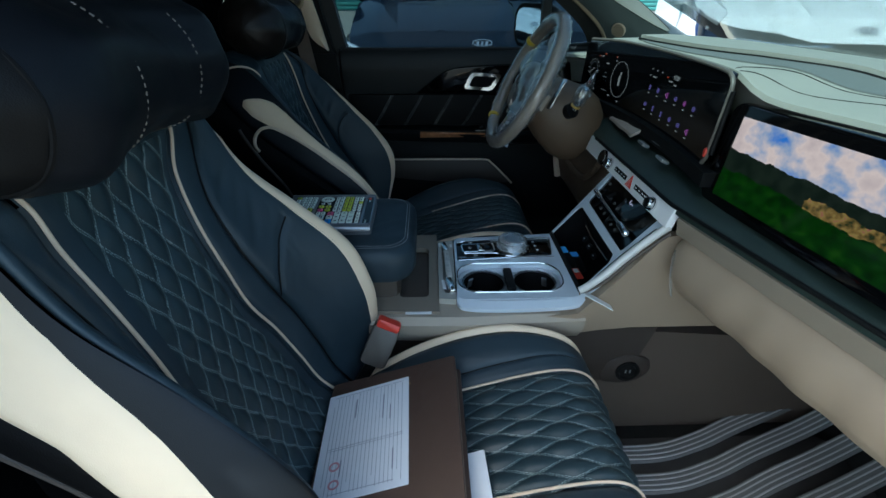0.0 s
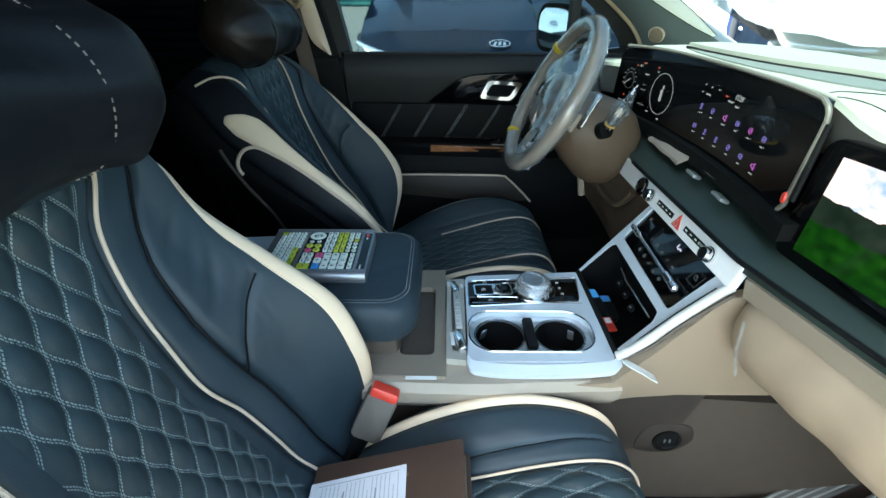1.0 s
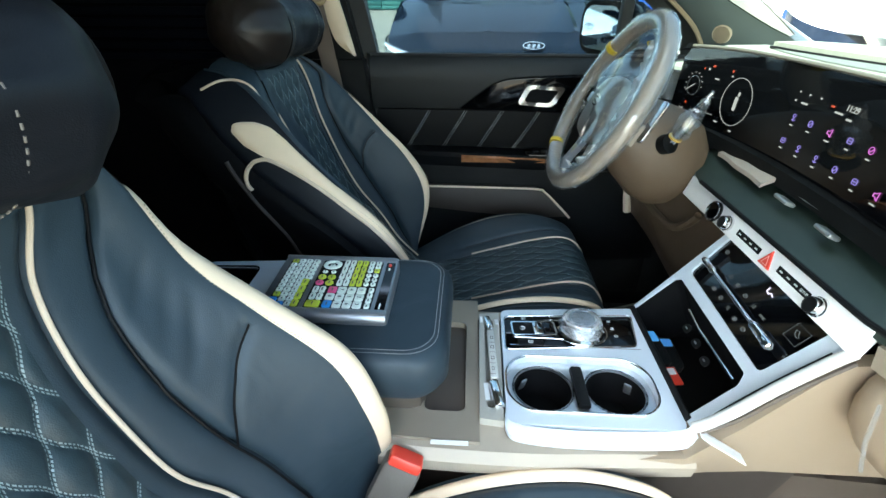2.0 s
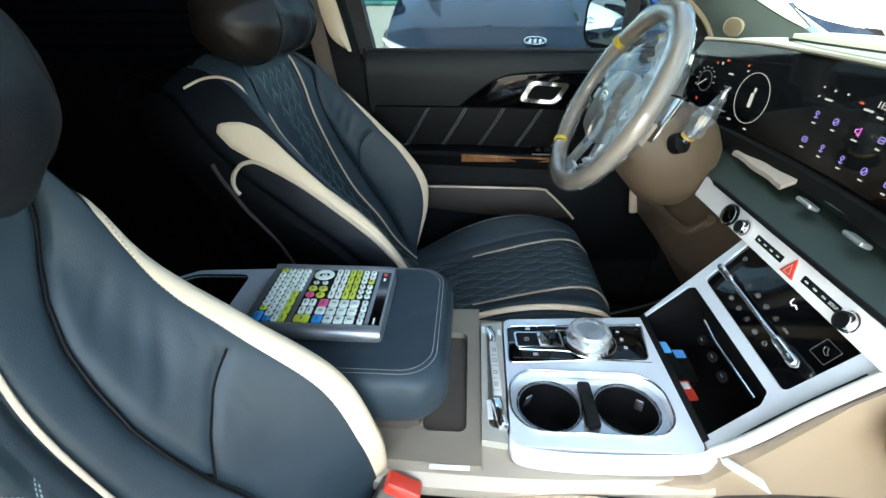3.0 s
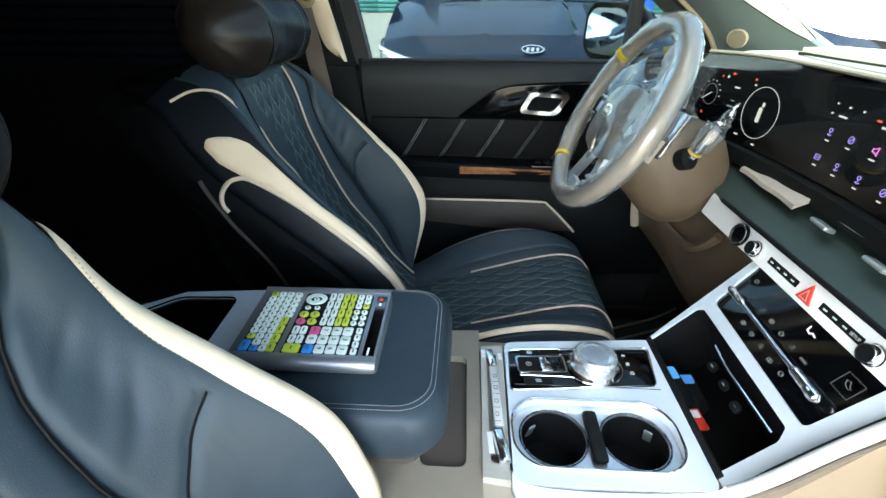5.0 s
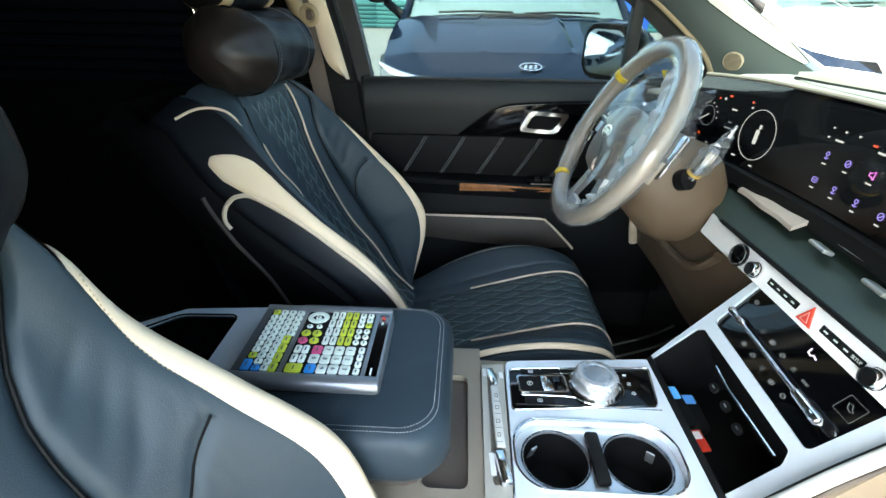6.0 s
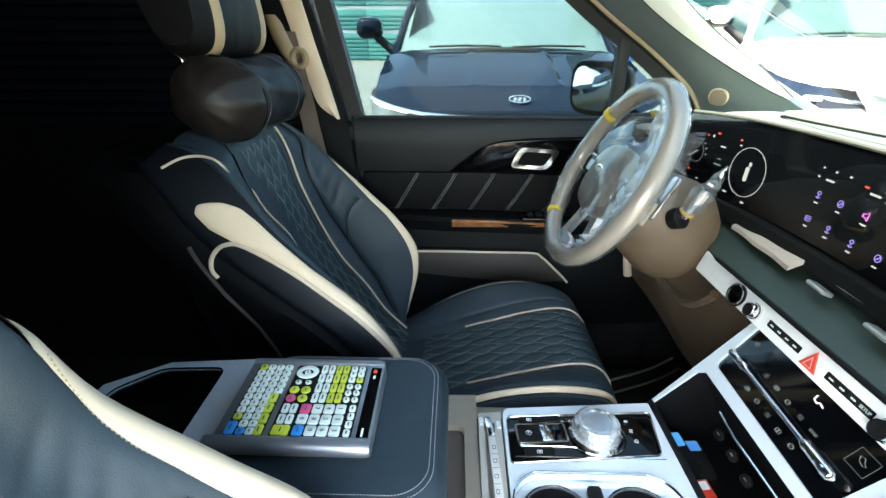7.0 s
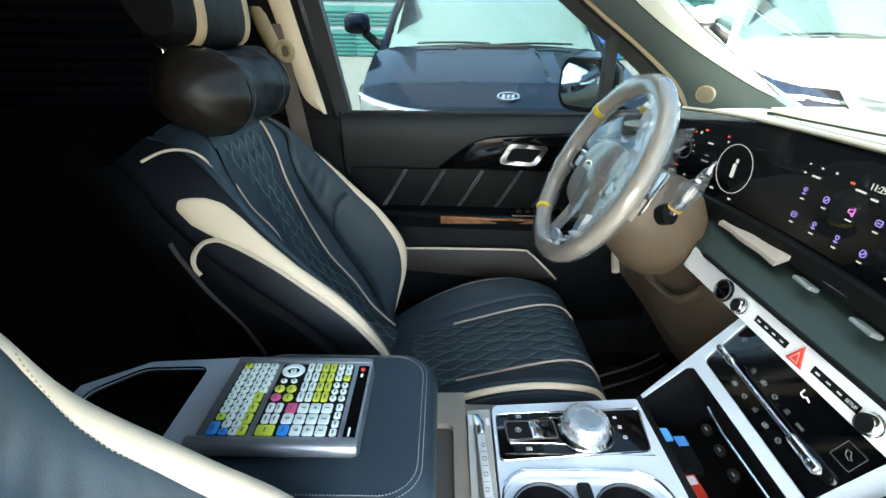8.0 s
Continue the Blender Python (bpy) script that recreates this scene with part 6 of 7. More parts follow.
part("emblem", frame_plate([(0.021 * math.cos(a), 0.0115 * math.sin(a)) for a in np.linspace(0, 2 * math.pi, 32, endpoint=False)], [[(0.018 * math.cos(a), 0.0088 * math.sin(a)) for a in np.linspace(0, 2 * math.pi, 32, endpoint=False)]], emb, 0.002), CHROME, wheel, "oval chrome emblem")
for u in (-0.008, 0, 0.008):
    part("emblem_bar", box((0, 0, 0), (0.004, 0.009, 0.0015), m=emb @ pose(u, 0, -0.0005)), CHROME, wheel)
for sg in (1, -1):
    sp = loft([[wm @ Vector((sg * x, y0 + yy, h)) for yy, h in ((-hw, -0.030), (hw, -0.030), (hw * 0.8, -0.012 + dz), (-hw * 0.8, -0.012 + dz))] for x, y0, hw, dz in ((0.055, -0.012, 0.032, -0.004), (0.10, -0.012, 0.026, 0.002), (0.135, -0.010, 0.022, 0.006), (0.165, -0.008, 0.020, 0.010))])
    spoke = part("spoke", sp, TAUPE, wheel)
    pod = part("switch_pod", slab(rounded(0.056, 0.040, 0.012, 4), wm @ Matrix.Translation((sg * 0.098, -0.006, -0.003)) @ pose(0, 0, 0, 0, sg * -4, 0), 0.008, 0.002), PIANO, spoke, "glossy black switch pod")
    part("pod_ring", tube([wm @ Vector((sg * 0.098 + x, -0.006 + y, -0.001)) for x, y in rounded(0.058, 0.042, 0.013, 4)], 0.0016, 6, True), CHROME, pod)
    part("switch", slab(rounded(0.022, 0.022, 0.004, 3), wm @ Matrix.Translation((sg * 0.098, -0.006, 0.0)), 0.004, 0.001), SATIN, pod)
    low = loft([[wm @ Vector((sg * x + xx, y, h)) for xx, h in ((-hw, -0.028), (hw, -0.028), (hw, -0.016), (-hw, -0.016))] for x, y, hw in ((0.030, -0.060, 0.014), (0.040, -0.10, 0.012), (0.052, -0.135, 0.012), (0.060, -0.158, 0.014))])
    part("lower_spoke", low, SATIN, wheel, "satin silver lower spoke")
    pad = slab(rounded(0.018, 0.080, 0.008, 4), wm @ Matrix.Translation((sg * 0.122, 0.02, -0.052)) @ pose(0, 0, 0, 0, sg * 12, 0), 0.004, 0.001)
    part("paddle", pad, CHROME, wheel, "silver shift paddle")
part("lower_bridge", slab(rounded(0.050, 0.032, 0.008, 3), wm @ Matrix.Translation((0, -0.150, -0.006)), 0.01, 0.002), SATIN, wheel)
# clear film, crumpled: over the rim and over the hub
rows = []
for a in np.linspace(0, 2 * math.pi, 220, endpoint=False):
    c, o = rim_pt(a), wm.to_3x3() @ Vector((math.cos(a), math.sin(a), 0))
    ax = wm.to_3x3() @ Vector((0, 0, 1))
    ring = []
    for j in range(14):
        b_ = 2 * math.pi * j / 14
        base = c + (o * math.cos(b_) + ax * math.sin(b_)) * 0.0175
        ridge = 1 - abs(noise.noise(Vector((a * 5 + 1.6 * math.cos(b_), 1.3 * math.sin(b_), 5)))) * 3.2
        q = 0.001 + noise.noise(base * 18) * 0.002 + 0.0018 * max(0.0, ridge) ** 3 + (0.007 * max(0, -math.cos(b_)) * (0.5 + noise.noise(Vector((a * 3, 0.3, 2)))))
        ring.append(base + (o * math.cos(b_) + ax * math.sin(b_)) * max(-0.001, q))
    rows.append(ring)
part("rim_film", loft(rows, loop=True), FILM_RIM, wheel, "crinkled clear plastic wrap", sharp=55)
bm = bmesh.new()
grid = []
for i in range(26):
    row = []
    for j in range(26):
        u, v = (i / 25 - 0.5) * 2, (j / 25 - 0.5) * 2
        edge_k = max(abs(u), abs(v))
        p3 = Vector((u * 0.145, v * 0.13 - 0.005, 0.020 - 0.026 * edge_k ** 2))
        q = noise.noise(p3 * 16) * 0.012 + noise.noise(Vector((p3.x * 90 + p3.y * 30, p3.y * 18, 1))) * 0.003
        p3.z += q + 0.002
        row.append(bm.verts.new(wm @ p3))
    grid.append(row)
for i in range(25):
    for j in range(25):
        u, v = (i / 24 - 0.5) * 2, (j / 24 - 0.5) * 2
        if u * u + v * v < 1.05 and v > -0.62 and (u > 0.12 or (v > 0.1 and u > -0.35)):
            bm.faces.new((grid[i][j], grid[i + 1][j], grid[i + 1][j + 1], grid[i][j + 1]))
part("hub_film", bm, FILM_WRAP, wheel, "crumpled clear plastic over the hub", sharp=60)
bm = bmesh.new()
grid = []
for i in range(13):
    row = []
    for j in range(13):
        u, v = i / 12, j / 12
        a, r = 0.05 + 0.62 * v, RIM - 0.045 + 0.085 * u
        p3 = Vector((r * math.cos(a), r * math.sin(a), 0.018 - 0.05 * abs(u - 0.5) - 0.012 * u))
        p3.z += noise.noise(p3 * 45) * 0.010 + noise.noise(p3 * 130) * 0.004
        p3.x += 0.014 * noise.noise(Vector((v * 5, u, 3))) * u
        row.append(bm.verts.new(wm @ p3))
    grid.append(row)
for i in range(12):
    for j in range(12):
        bm.faces.new((grid[i][j], grid[i + 1][j], grid[i + 1][j + 1], grid[i][j + 1]))
part("film_flap", bm, FILM_WRAP, wheel, "loose flap of clear plastic", sharp=18)
# gathered film between the rim and the hub
bm = bmesh.new()
grid = []
for i in range(61):
    a = -0.95 + 2.05 * i / 60
    row = []
    for j in range(17):
        u = j / 16
        r = RIM - 0.010 - (0.050 + 0.018 * math.sin(2.2 * a + 0.5)) * u
        p3 = Vector((r * math.cos(a), r * math.sin(a), 0.010 - 0.030 * u + 0.012 * math.sin(math.pi * u)))
        p3.z += (abs(noise.noise(Vector((a * 7 + u * 2, u * 1.5, 2)))) * 0.016 + noise.noise(Vector((a * 22, u * 4, 4))) * 0.003) * math.sin(math.pi * (0.12 + 0.86 * u))
        row.append(bm.verts.new(wm @ p3))
    grid.append(row)
for i in range(60):
    for j in range(16):
        bm.faces.new((grid[i][j], grid[i + 1][j], grid[i + 1][j + 1], grid[i][j + 1]))
part("inner_film", bm, FILM_GATHER, wheel, "gathered clear plastic inside the rim", sharp=30)
part("tape", slab(rounded(0.026, 0.014, 0.001, 1), wm @ pose(0.000, 0.128, -0.012, 50, 0, 8), 0.0006), YELLOW_TAPE, wheel, "pale yellow tape on the film")
for a, w in ((2.53, 0.06), (4.01, 0.05)):
    pts = [rim_pt(a + k * w, RIM - 0.0035, 0.005) for k in (-0.5, -0.25, 0, 0.25, 0.5)]
    part("tape", tube(pts, 0.0158, 14), YELLOW_TAPE, wheel, "yellow tape")
# ---- driver's door ----
door = thing("door_1", (0.2, 0.76, 0.4), "closed driver's door with charcoal vinyl, gloss black trim and chrome handle", "door", kind="structure")
XR, XF = -0.285, 0.66
def on_door(pts, y, t, bev=0.0):
    """A panel on the door: outline of (x, z) pairs, standing t out of the plane y towards the cabin."""
    return slab(pts, axes((0, y - t, 0), (1, 0, 0), (0, 0, 1)), t, bev)
rows = []
for x in np.linspace(XR, XF, 24):
    rows.append([(x, 0.775, 1.118), (x, 0.752, 1.124), (x, 0.742, 1.110), (x, 0.740, 1.06), (x, 0.752, 0.985), (x, 0.80, 0.975), (x, 0.81, 1.11)])
part("upper_trim", loft(rows), DOOR_SOFT, door)
part("inner_skin", box((0.19, 0.80, 0.72), (0.96, 0.05, 0.80), 0.008), BLACK_SOFT, door)
rows = []
for x in np.linspace(XR, XF, 24):
    rows.append([(x, 0.79, 0.984), (x, 0.757, 0.980), (x, 0.752, 0.93), (x, 0.756, 0.875), (x, 0.79, 0.865)])
insert = part("padded_insert", loft(rows), mat("black_insert_leather", (0.0022, 0.0023, 0.0028), 0.5, spec=0.12, bump=0.2), door, "black padded leather insert with slanted stitching")
for x0 in (-0.19, -0.085, 0.02, 0.125, 0.23):
    for d in (0.0, 0.0065):
        bm = bmesh.new()
        line = [(x0 + d + 0.066 * k, 0.7505 + 0.006 * (2 * k - 1) ** 2, 0.872 + 0.108 * k) for k in np.linspace(0, 1, 97)]
        for k in range(0, 96, 4):
            tube([line[k], line[k + 2], line[k + 3]], 0.00055, 5, bm=bm)
        tagged(part("stitching", bm, THREAD, insert), kind="stuff")
gloss_poly = curve([(-0.035, 0.985), (0.02, 1.030), (0.07, 1.062), (0.15, 1.075), (0.40, 1.085), (0.64, 1.09), (0.64, 0.975), (0.40, 0.975), (0.15, 0.978)], 60)[:, :2]
part("gloss_trim", slab([(x, z - 1.03) for x, z in gloss_poly], axes((0, 0.737, 1.03), (1, 0, 0), (0, -0.22, 1)), 0.02, 0.003), PIANO, door, "gloss black trim round the handle")
hpoly = [(0.125, 1.005), (0.225, 0.998), (0.258, 1.052), (0.150, 1.058)]
def soften(poly, r):
    out = []
    for i in range(len(poly)):
        p, a, b = np.array(poly[i]), np.array(poly[i - 1]), np.array(poly[(i + 1) % len(poly)])
        da, db = (a - p) / np.linalg.norm(a - p), (b - p) / np.linalg.norm(b - p)
        for t in np.linspace(0, 1, 6):
            out.append(tuple((p + da * r) * (1 - t) ** 2 + 2 * p * t * (1 - t) + (p + db * r) * t * t))
    return out
outer_h = soften(hpoly, 0.016)
ctr = np.mean(np.array(hpoly), axis=0)
inner_h = [tuple(ctr + (np.array(p) - ctr) * np.array((0.72, 0.64))) for p in outer_h]
hm = axes((0, 0.725, 0), (1, 0, 0), (0, 0, 1))
handle = part("door_handle", frame_plate(outer_h, [inner_h], hm, 0.012), CHROME, door, "chrome door handle surround")
part("recess", slab([tuple(ctr + (np.array(p) - ctr) * 0.86) for p in outer_h], hm @ Matrix.Translation((0, 0, -0.004)), 0.003), DARK_WELL, handle)
rows = []
for x, out, zt in ((-0.24, 0.735, 0.872), (-0.15, 0.70, 0.872), (0.0, 0.692, 0.870), (0.15, 0.692, 0.866), (0.30, 0.70, 0.86), (0.42, 0.73, 0.855)):
    rows.append([(x, 0.77, zt), (x, out + 0.010, zt), (x, out, zt - 0.010), (x, out + 0.006, zt - 0.040), (x, 0.77, zt - 0.06)])
ar = part("door_armrest", loft(rows), mat("black_armrest_vinyl", (0.0030, 0.0033, 0.0040), 0.45, spec=0.16, bump=0.2), door, "padded door armrest")
part("copper_trim", loft([[(x, 0.6945 + dy, 0.867 - 0.0008 * k), (x, 0.688 + dy, 0.860), (x, 0.6895 + dy, 0.847), (x, 0.70 + dy, 0.847)] for x, dy, k in zip(np.linspace(-0.025, 0.26, 12), np.linspace(0.0, 0.008, 12), range(12))]), WOOD, ar, "glossy copper-brown trim")
sw = part("switch_panel", slab(rounded(0.15, 0.052, 0.012, 4), axes((0.235, 0.727, 0.8695), (1, 0, 0), (0, 1, 0)), 0.006, 0.001), PIANO, ar, "window switch panel")
for k in range(4):
    part("window_switch", box((0.19 + 0.024 * k, 0.725, 0.874), (0.016, 0.022, 0.010), 0.003), BLACK_SOFT, sw)
part("lower_trim", on_door([(XR, 0.82), (0.60, 0.815), (0.62, 0.50), (XR, 0.45)], 0.775, 0.018, 0.006), BLACK_SOFT, door)
pocket_line = [(-0.28, 0.756), (-0.15, 0.756), (0.05, 0.756), (0.205, 0.754), (0.235, 0.742), (0.29, 0.690), (0.318, 0.660)]
pocket = part("map_pocket", on_door([(-0.28, 0.753), (0.05, 0.753), (0.205, 0.751), (0.232, 0.740), (0.312, 0.662), (0.22, 0.655), (0.02, 0.668), (-0.15, 0.685), (-0.28, 0.69)], 0.757, 0.030, 0.004), BROWN_DARK, door, "dark brown map pocket")
part("pocket_edge", tube(curve([(x, 0.725, z) for x, z in pocket_line], 50), 0.0034, 8), PIPING, pocket, "beige piped edge")
part("door_bottom", on_door([(XR, 0.64), (0.60, 0.62), (0.60, 0.36), (XR, 0.36)], 0.772, 0.010, 0.003), CARPET, door)
part("sill_seal", tube([(XR, 0.762, 1.126), (0.2, 0.762, 1.128), (0.60, 0.762, 1.128)], 0.006, 8), RUBBER, door)
part("rear_edge", tube(curve([(-0.285, 0.765, 1.13), (-0.28, 0.765, 1.0), (-0.262, 0.765, 0.72), (-0.262, 0.765, 0.5)], 20), 0.010, 8), RUBBER, door, "black rubber door seal")

# side window with its frame
win = thing("window_1", (0.1, 0.79, 1.12), "driver's side window with black seals and front quarter light", "window", kind="structure")
glass_out = [(-0.285, 1.11), (0.385, 1.11), (0.385, 1.365), (0.30, 1.42), (0.05, 1.57), (-0.36, 1.60), (-0.345, 1.40)]
g = part("pane", on_door(glass_out, 0.802, 0.004), PANE, win, "clear side window pane")
g.visible_shadow = False
q = part("pane", on_door([(0.41, 1.13), (0.585, 1.15), (0.57, 1.20), (0.41, 1.335)], 0.802, 0.004), PANE, win, "clear quarter light pane")
q.visible_shadow = False
part("divider", box((0.399, 0.79, 1.25), (0.030, 0.03, 0.30), 0.006), RUBBER, win, "black window divider bar")
part("window_frame", loft([[Vector(p) + Vector((-0.018, 0, 0.0)), Vector(p) + Vector((0.022, 0, 0)), Vector(p) + Vector((0.022, 0.04, 0)), Vector(p) + Vector((-0.018, 0.04, 0))] for p in curve([(-0.285, 0.775, 1.10), (-0.315, 0.772, 1.25), (-0.352, 0.765, 1.42), (-0.39, 0.75, 1.58)], 20)]), RUBBER, win, "black window frame")
part("front_seal", tube(curve([(0.02, 0.765, 1.60), (0.29, 0.775, 1.44), (0.42, 0.785, 1.335), (0.53, 0.79, 1.245), (0.585, 0.79, 1.185), (0.575, 0.79, 1.135)], 40), 0.013, 8), RUBBER, win)
part("corner_trim", on_door([(0.36, 1.118), (0.62, 1.118), (0.60, 1.150), (0.40, 1.135)], 0.785, 0.02, 0.004), BLACK_SOFT, win)

# B pillar, belt and belt guide
bp = thing("door_pillar", (-0.38, 0.75, 0.5), "black centre pillar with a cream leather upper cover", "pillar", kind="structure")
part("lower_cover", loft([[(x0, 0.735, z), (x1, 0.735, z), (x1, 0.82, z), (x0, 0.82, z)] for z, x0, x1 in ((0.36, -0.62, -0.272), (0.72, -0.60, -0.270), (1.0, -0.58, -0.288), (1.115, -0.56, -0.300))]), BLACK_SOFT, bp)
part("upper_core", loft([[(x0, 0.745, z), (x1, 0.745, z), (x1, 0.82, z), (x0, 0.82, z)] for z, x0, x1 in ((1.115, -0.56, -0.305), (1.25, -0.57, -0.335), (1.42, -0.60, -0.375), (1.62, -0.66, -0.42))]), BLACK_SOFT, bp)
edge_f, edge_r = curve([(-0.318, 1.125), (-0.338, 1.21), (-0.362, 1.30), (-0.392, 1.42), (-0.45, 1.60)], 24), curve([(-0.330, 1.128), (-0.375, 1.165), (-0.402, 1.26), (-0.440, 1.40), (-0.51, 1.60)], 24)
rows = []
for (xf, zf), (xr, zr) in zip(edge_f, edge_r):
    rows.append([(xf, 0.742, zf), (xf - 0.004, 0.732, zf), ((xf + xr) / 2, 0.726, (zf + zr) / 2), (xr + 0.004, 0.732, zr), (xr, 0.742, zr)])
part("upper_cover", loft(rows), CREAM_LEATHER, bp, "cream leather pillar cover")
part("cover_seam", tube([(x + 0.001, 0.741, z) for x, z in edge_f], 0.003, 6), BLACK_SOFT, bp)
belt = thing("seat_belt", (-0.47, 0.70, 0.6), "taupe seat belt with a beige guide on the centre pillar", "seat belt")
webb = curve([(-0.425, 0.715, 1.33), (-0.408, 0.712, 1.24), (-0.390, 0.71, 1.12), (-0.372, 0.705, 0.98), (-0.36, 0.70, 0.70)], 24)
part("webbing", loft([[(x - 0.022, y, z), (x + 0.022, y, z), (x + 0.022, y + 0.0018, z), (x - 0.022, y + 0.0018, z)] for x, y, z in webb]), mat("taupe_webbing", (0.16, 0.12, 0.095), 0.85, bump=0.5, bscale=1500), belt)
gd = part("guide", loft([[(x + w * math.cos(a), 0.712 + 0.010 * math.sin(a), z) for a in np.linspace(0, 2 * math.pi, 12, endpoint=False)] for x, z, w in ((-0.456, 1.365, 0.012), (-0.450, 1.35, 0.018), (-0.440, 1.32, 0.020), (-0.426, 1.285, 0.020), (-0.418, 1.265, 0.012))]), mat("beige_belt_guide", (0.36, 0.26, 0.14), 0.45, bump=0.05), belt, "beige plastic belt guide")
part("guide_ring", tube([(-0.398 + 0.017 * math.cos(a), 0.708, 1.272 + 0.019 * math.sin(a)) for a in np.linspace(0, 2 * math.pi, 20, endpoint=False)], 0.007, 8, True), mat("beige_belt_ring", (0.36, 0.26, 0.14), 0.45, bump=0.05), gd)
# buckle beside the passenger seat
bk = thing("belt_buckle", (-0.10, -0.20, 0.50), "grey seat belt buckle with red button beside the passenger seat", "belt buckle")
bmx = axes((-0.078, -0.200, 0.735), (0.90, -0.1, -0.38), (0.2, 0.25, 0.9))
part("case", slab(rounded(0.052, 0.090, 0.010, 4, 0, -0.045), bmx @ Matrix.Translation((0, 0, 0.012)), 0.024, 0.004), mat("grey_brown_buckle", (0.115, 0.098, 0.082), 0.4, bump=0.2), bk)
part("release", slab(rounded(0.046, 0.018, 0.005, 4, 0.0, 0.002), bmx @ Matrix.Translation((0, 0, 0.0145)), 0.022, 0.004), RED_PLASTIC, bk, "red release button")
part("stalk", tube([bmx @ Vector((0, -0.08, 0)), bmx @ Vector((-0.01, -0.16, 0.0)), Vector((-0.12, -0.2, 0.50))], 0.012, 8), BLACK_SOFT, bk)

# windscreen
bm = loft([[(0.12 + 0.10 * (1 - (y / 0.68) ** 2), y, 1.615), (0.55 + 0.08 * (1 - (y / 0.7) ** 2), y, 1.375), (1.00 + 0.05 * (1 - (y / 0.7) ** 2), y, 1.15), (1.00 + 0.05 * (1 - (y / 0.7) ** 2), y, 1.145), (0.55 + 0.08 * (1 - (y / 0.7) ** 2), y, 1.37), (0.12 + 0.10 * (1 - (y / 0.68) ** 2), y, 1.61)] for y in np.linspace(-0.70, 0.70, 20)])
solo("window_2", bm, WINDSHIELD, "windscreen over the dash, tinted to hold back the sun", "windscreen", "structure")
solo("trim_screen_seal", tube([(1.005 + 0.05 * (1 - (y / 0.7) ** 2), y, 1.163 - 0.020 * (abs(y) / 0.7) ** 2) for y in np.linspace(-0.69, 0.69, 40)], 0.006, 8), RUBBER, "black seal along the foot of the windscreen", "trim", "structure")
# bonnet ahead of the windscreen
bm = loft([[(1.02, y, 1.06), (1.30, y, 1.03), (1.75, y, 0.95 - 0.06 * (abs(y) / 0.8) ** 3), (2.02, y, 0.83), (2.08, y, 0.6), (1.02, y, 0.6)] for y in np.linspace(-0.82, 0.82, 14)])
solo("bonnet", bm, CAR_WHITE, "white bonnet ahead of the windscreen", "bonnet", "structure")

# outside mirror of the driver's door
mi = thing("door_mirror", (0.42, 0.95, 1.1), "black door mirror with blue-tinted mirror glass", "mirror")
mm = axes((0.392, 0.985, 1.182), (0.42, -0.91, 0.0), (0, 0, 1))
rings = []
for d, s in ((0.006, 1.0), (-0.004, 1.05), (-0.04, 1.02), (-0.08, 0.85), (-0.10, 0.55), (-0.105, 0.1)):
    rings.append([mm @ Vector((x * s, y * s, d)) for x, y in rounded(0.196, 0.150, 0.050, 6)])
part("housing", loft(rings), mat("black_mirror_case", (0.0012, 0.0012, 0.0015), 0.35, spec=0.03, bump=0.05), mi)
part("mirror_glass", slab(rounded(0.168, 0.122, 0.040, 6), mm @ Matrix.Translation((0, 0, 0.0085)), 0.004), MIRROR, mi, "mirror glass")
part("arm", tube([(0.46, 0.82, 1.115), (0.45, 0.90, 1.11), (0.43, 0.97, 1.125)], [0.03, 0.026, 0.03], 10), PIANO, mi)

# ---- floor mat, pedals ----
RIB_LIGHT = mat("pale_grey_rib", (0.34, 0.34, 0.34), 0.9, bump=0.6, bscale=400, var=0.2)
fm = thing("floor_mat", (0.6, -0.40, FLOOR), "dark ribbed floor mat with grey stripes in the passenger footwell", "floor mat")
part("base", slab(rounded(0.72, 0.50, 0.05, 5, 0.62, -0.42), Matrix.Translation((0, 0, FLOOR + 0.012)), 0.018, 0.004), MAT_DARK, fm)
for k in range(7):
    y0 = -0.20 - 0.075 * k
    line = curve([(0.32, y0 - 0.012, FLOOR + 0.014), (0.52, y0 - 0.015, FLOOR + 0.014), (0.64, y0 + 0.012, FLOOR + 0.014), (0.76, y0 + 0.055, FLOOR + 0.022), (0.90, y0 + 0.095, FLOOR + 0.045), (0.99, y0 + 0.115, FLOOR + 0.085)], 30)
    for e in (-0.017, -0.006, 0.006, 0.017):
        part("rib", tube([(x, y + e, z + 0.004) for x, y, z in line if not (y < -0.68)], 0.0022, 6), RIB_LIGHT, fm)
    part("stripe", loft([[(x, y - 0.025, z - 0.004), (x, y - 0.022, z + 0.004), (x, y, z + 0.005), (x, y + 0.022, z + 0.004), (x, y + 0.025, z - 0.004)] for x, y, z in line if not (y < -0.68)]), MAT_RIB, fm)
dm = thing("floor_mat", (0.62, 0.42, FLOOR), "black carpet mat with grey edge binding in the driver's footwell", "floor mat")
part("base", slab(rounded(0.70, 0.46, 0.05, 5, 0.62, 0.42), Matrix.Translation((0, 0, FLOOR + 0.012)), 0.018, 0.004), CARPET, dm)
for off in (0.0, 0.052):
    part("edge_binding", tube(curve([(0.36, 0.56 + off, FLOOR + 0.03), (0.463, 0.592 + off, FLOOR + 0.034), (0.60, 0.645 + off, FLOOR + 0.036), (0.70, 0.70 + off, FLOOR + 0.04)], 24), 0.004, 6), GREY_TRIM, dm, "grey edge binding")

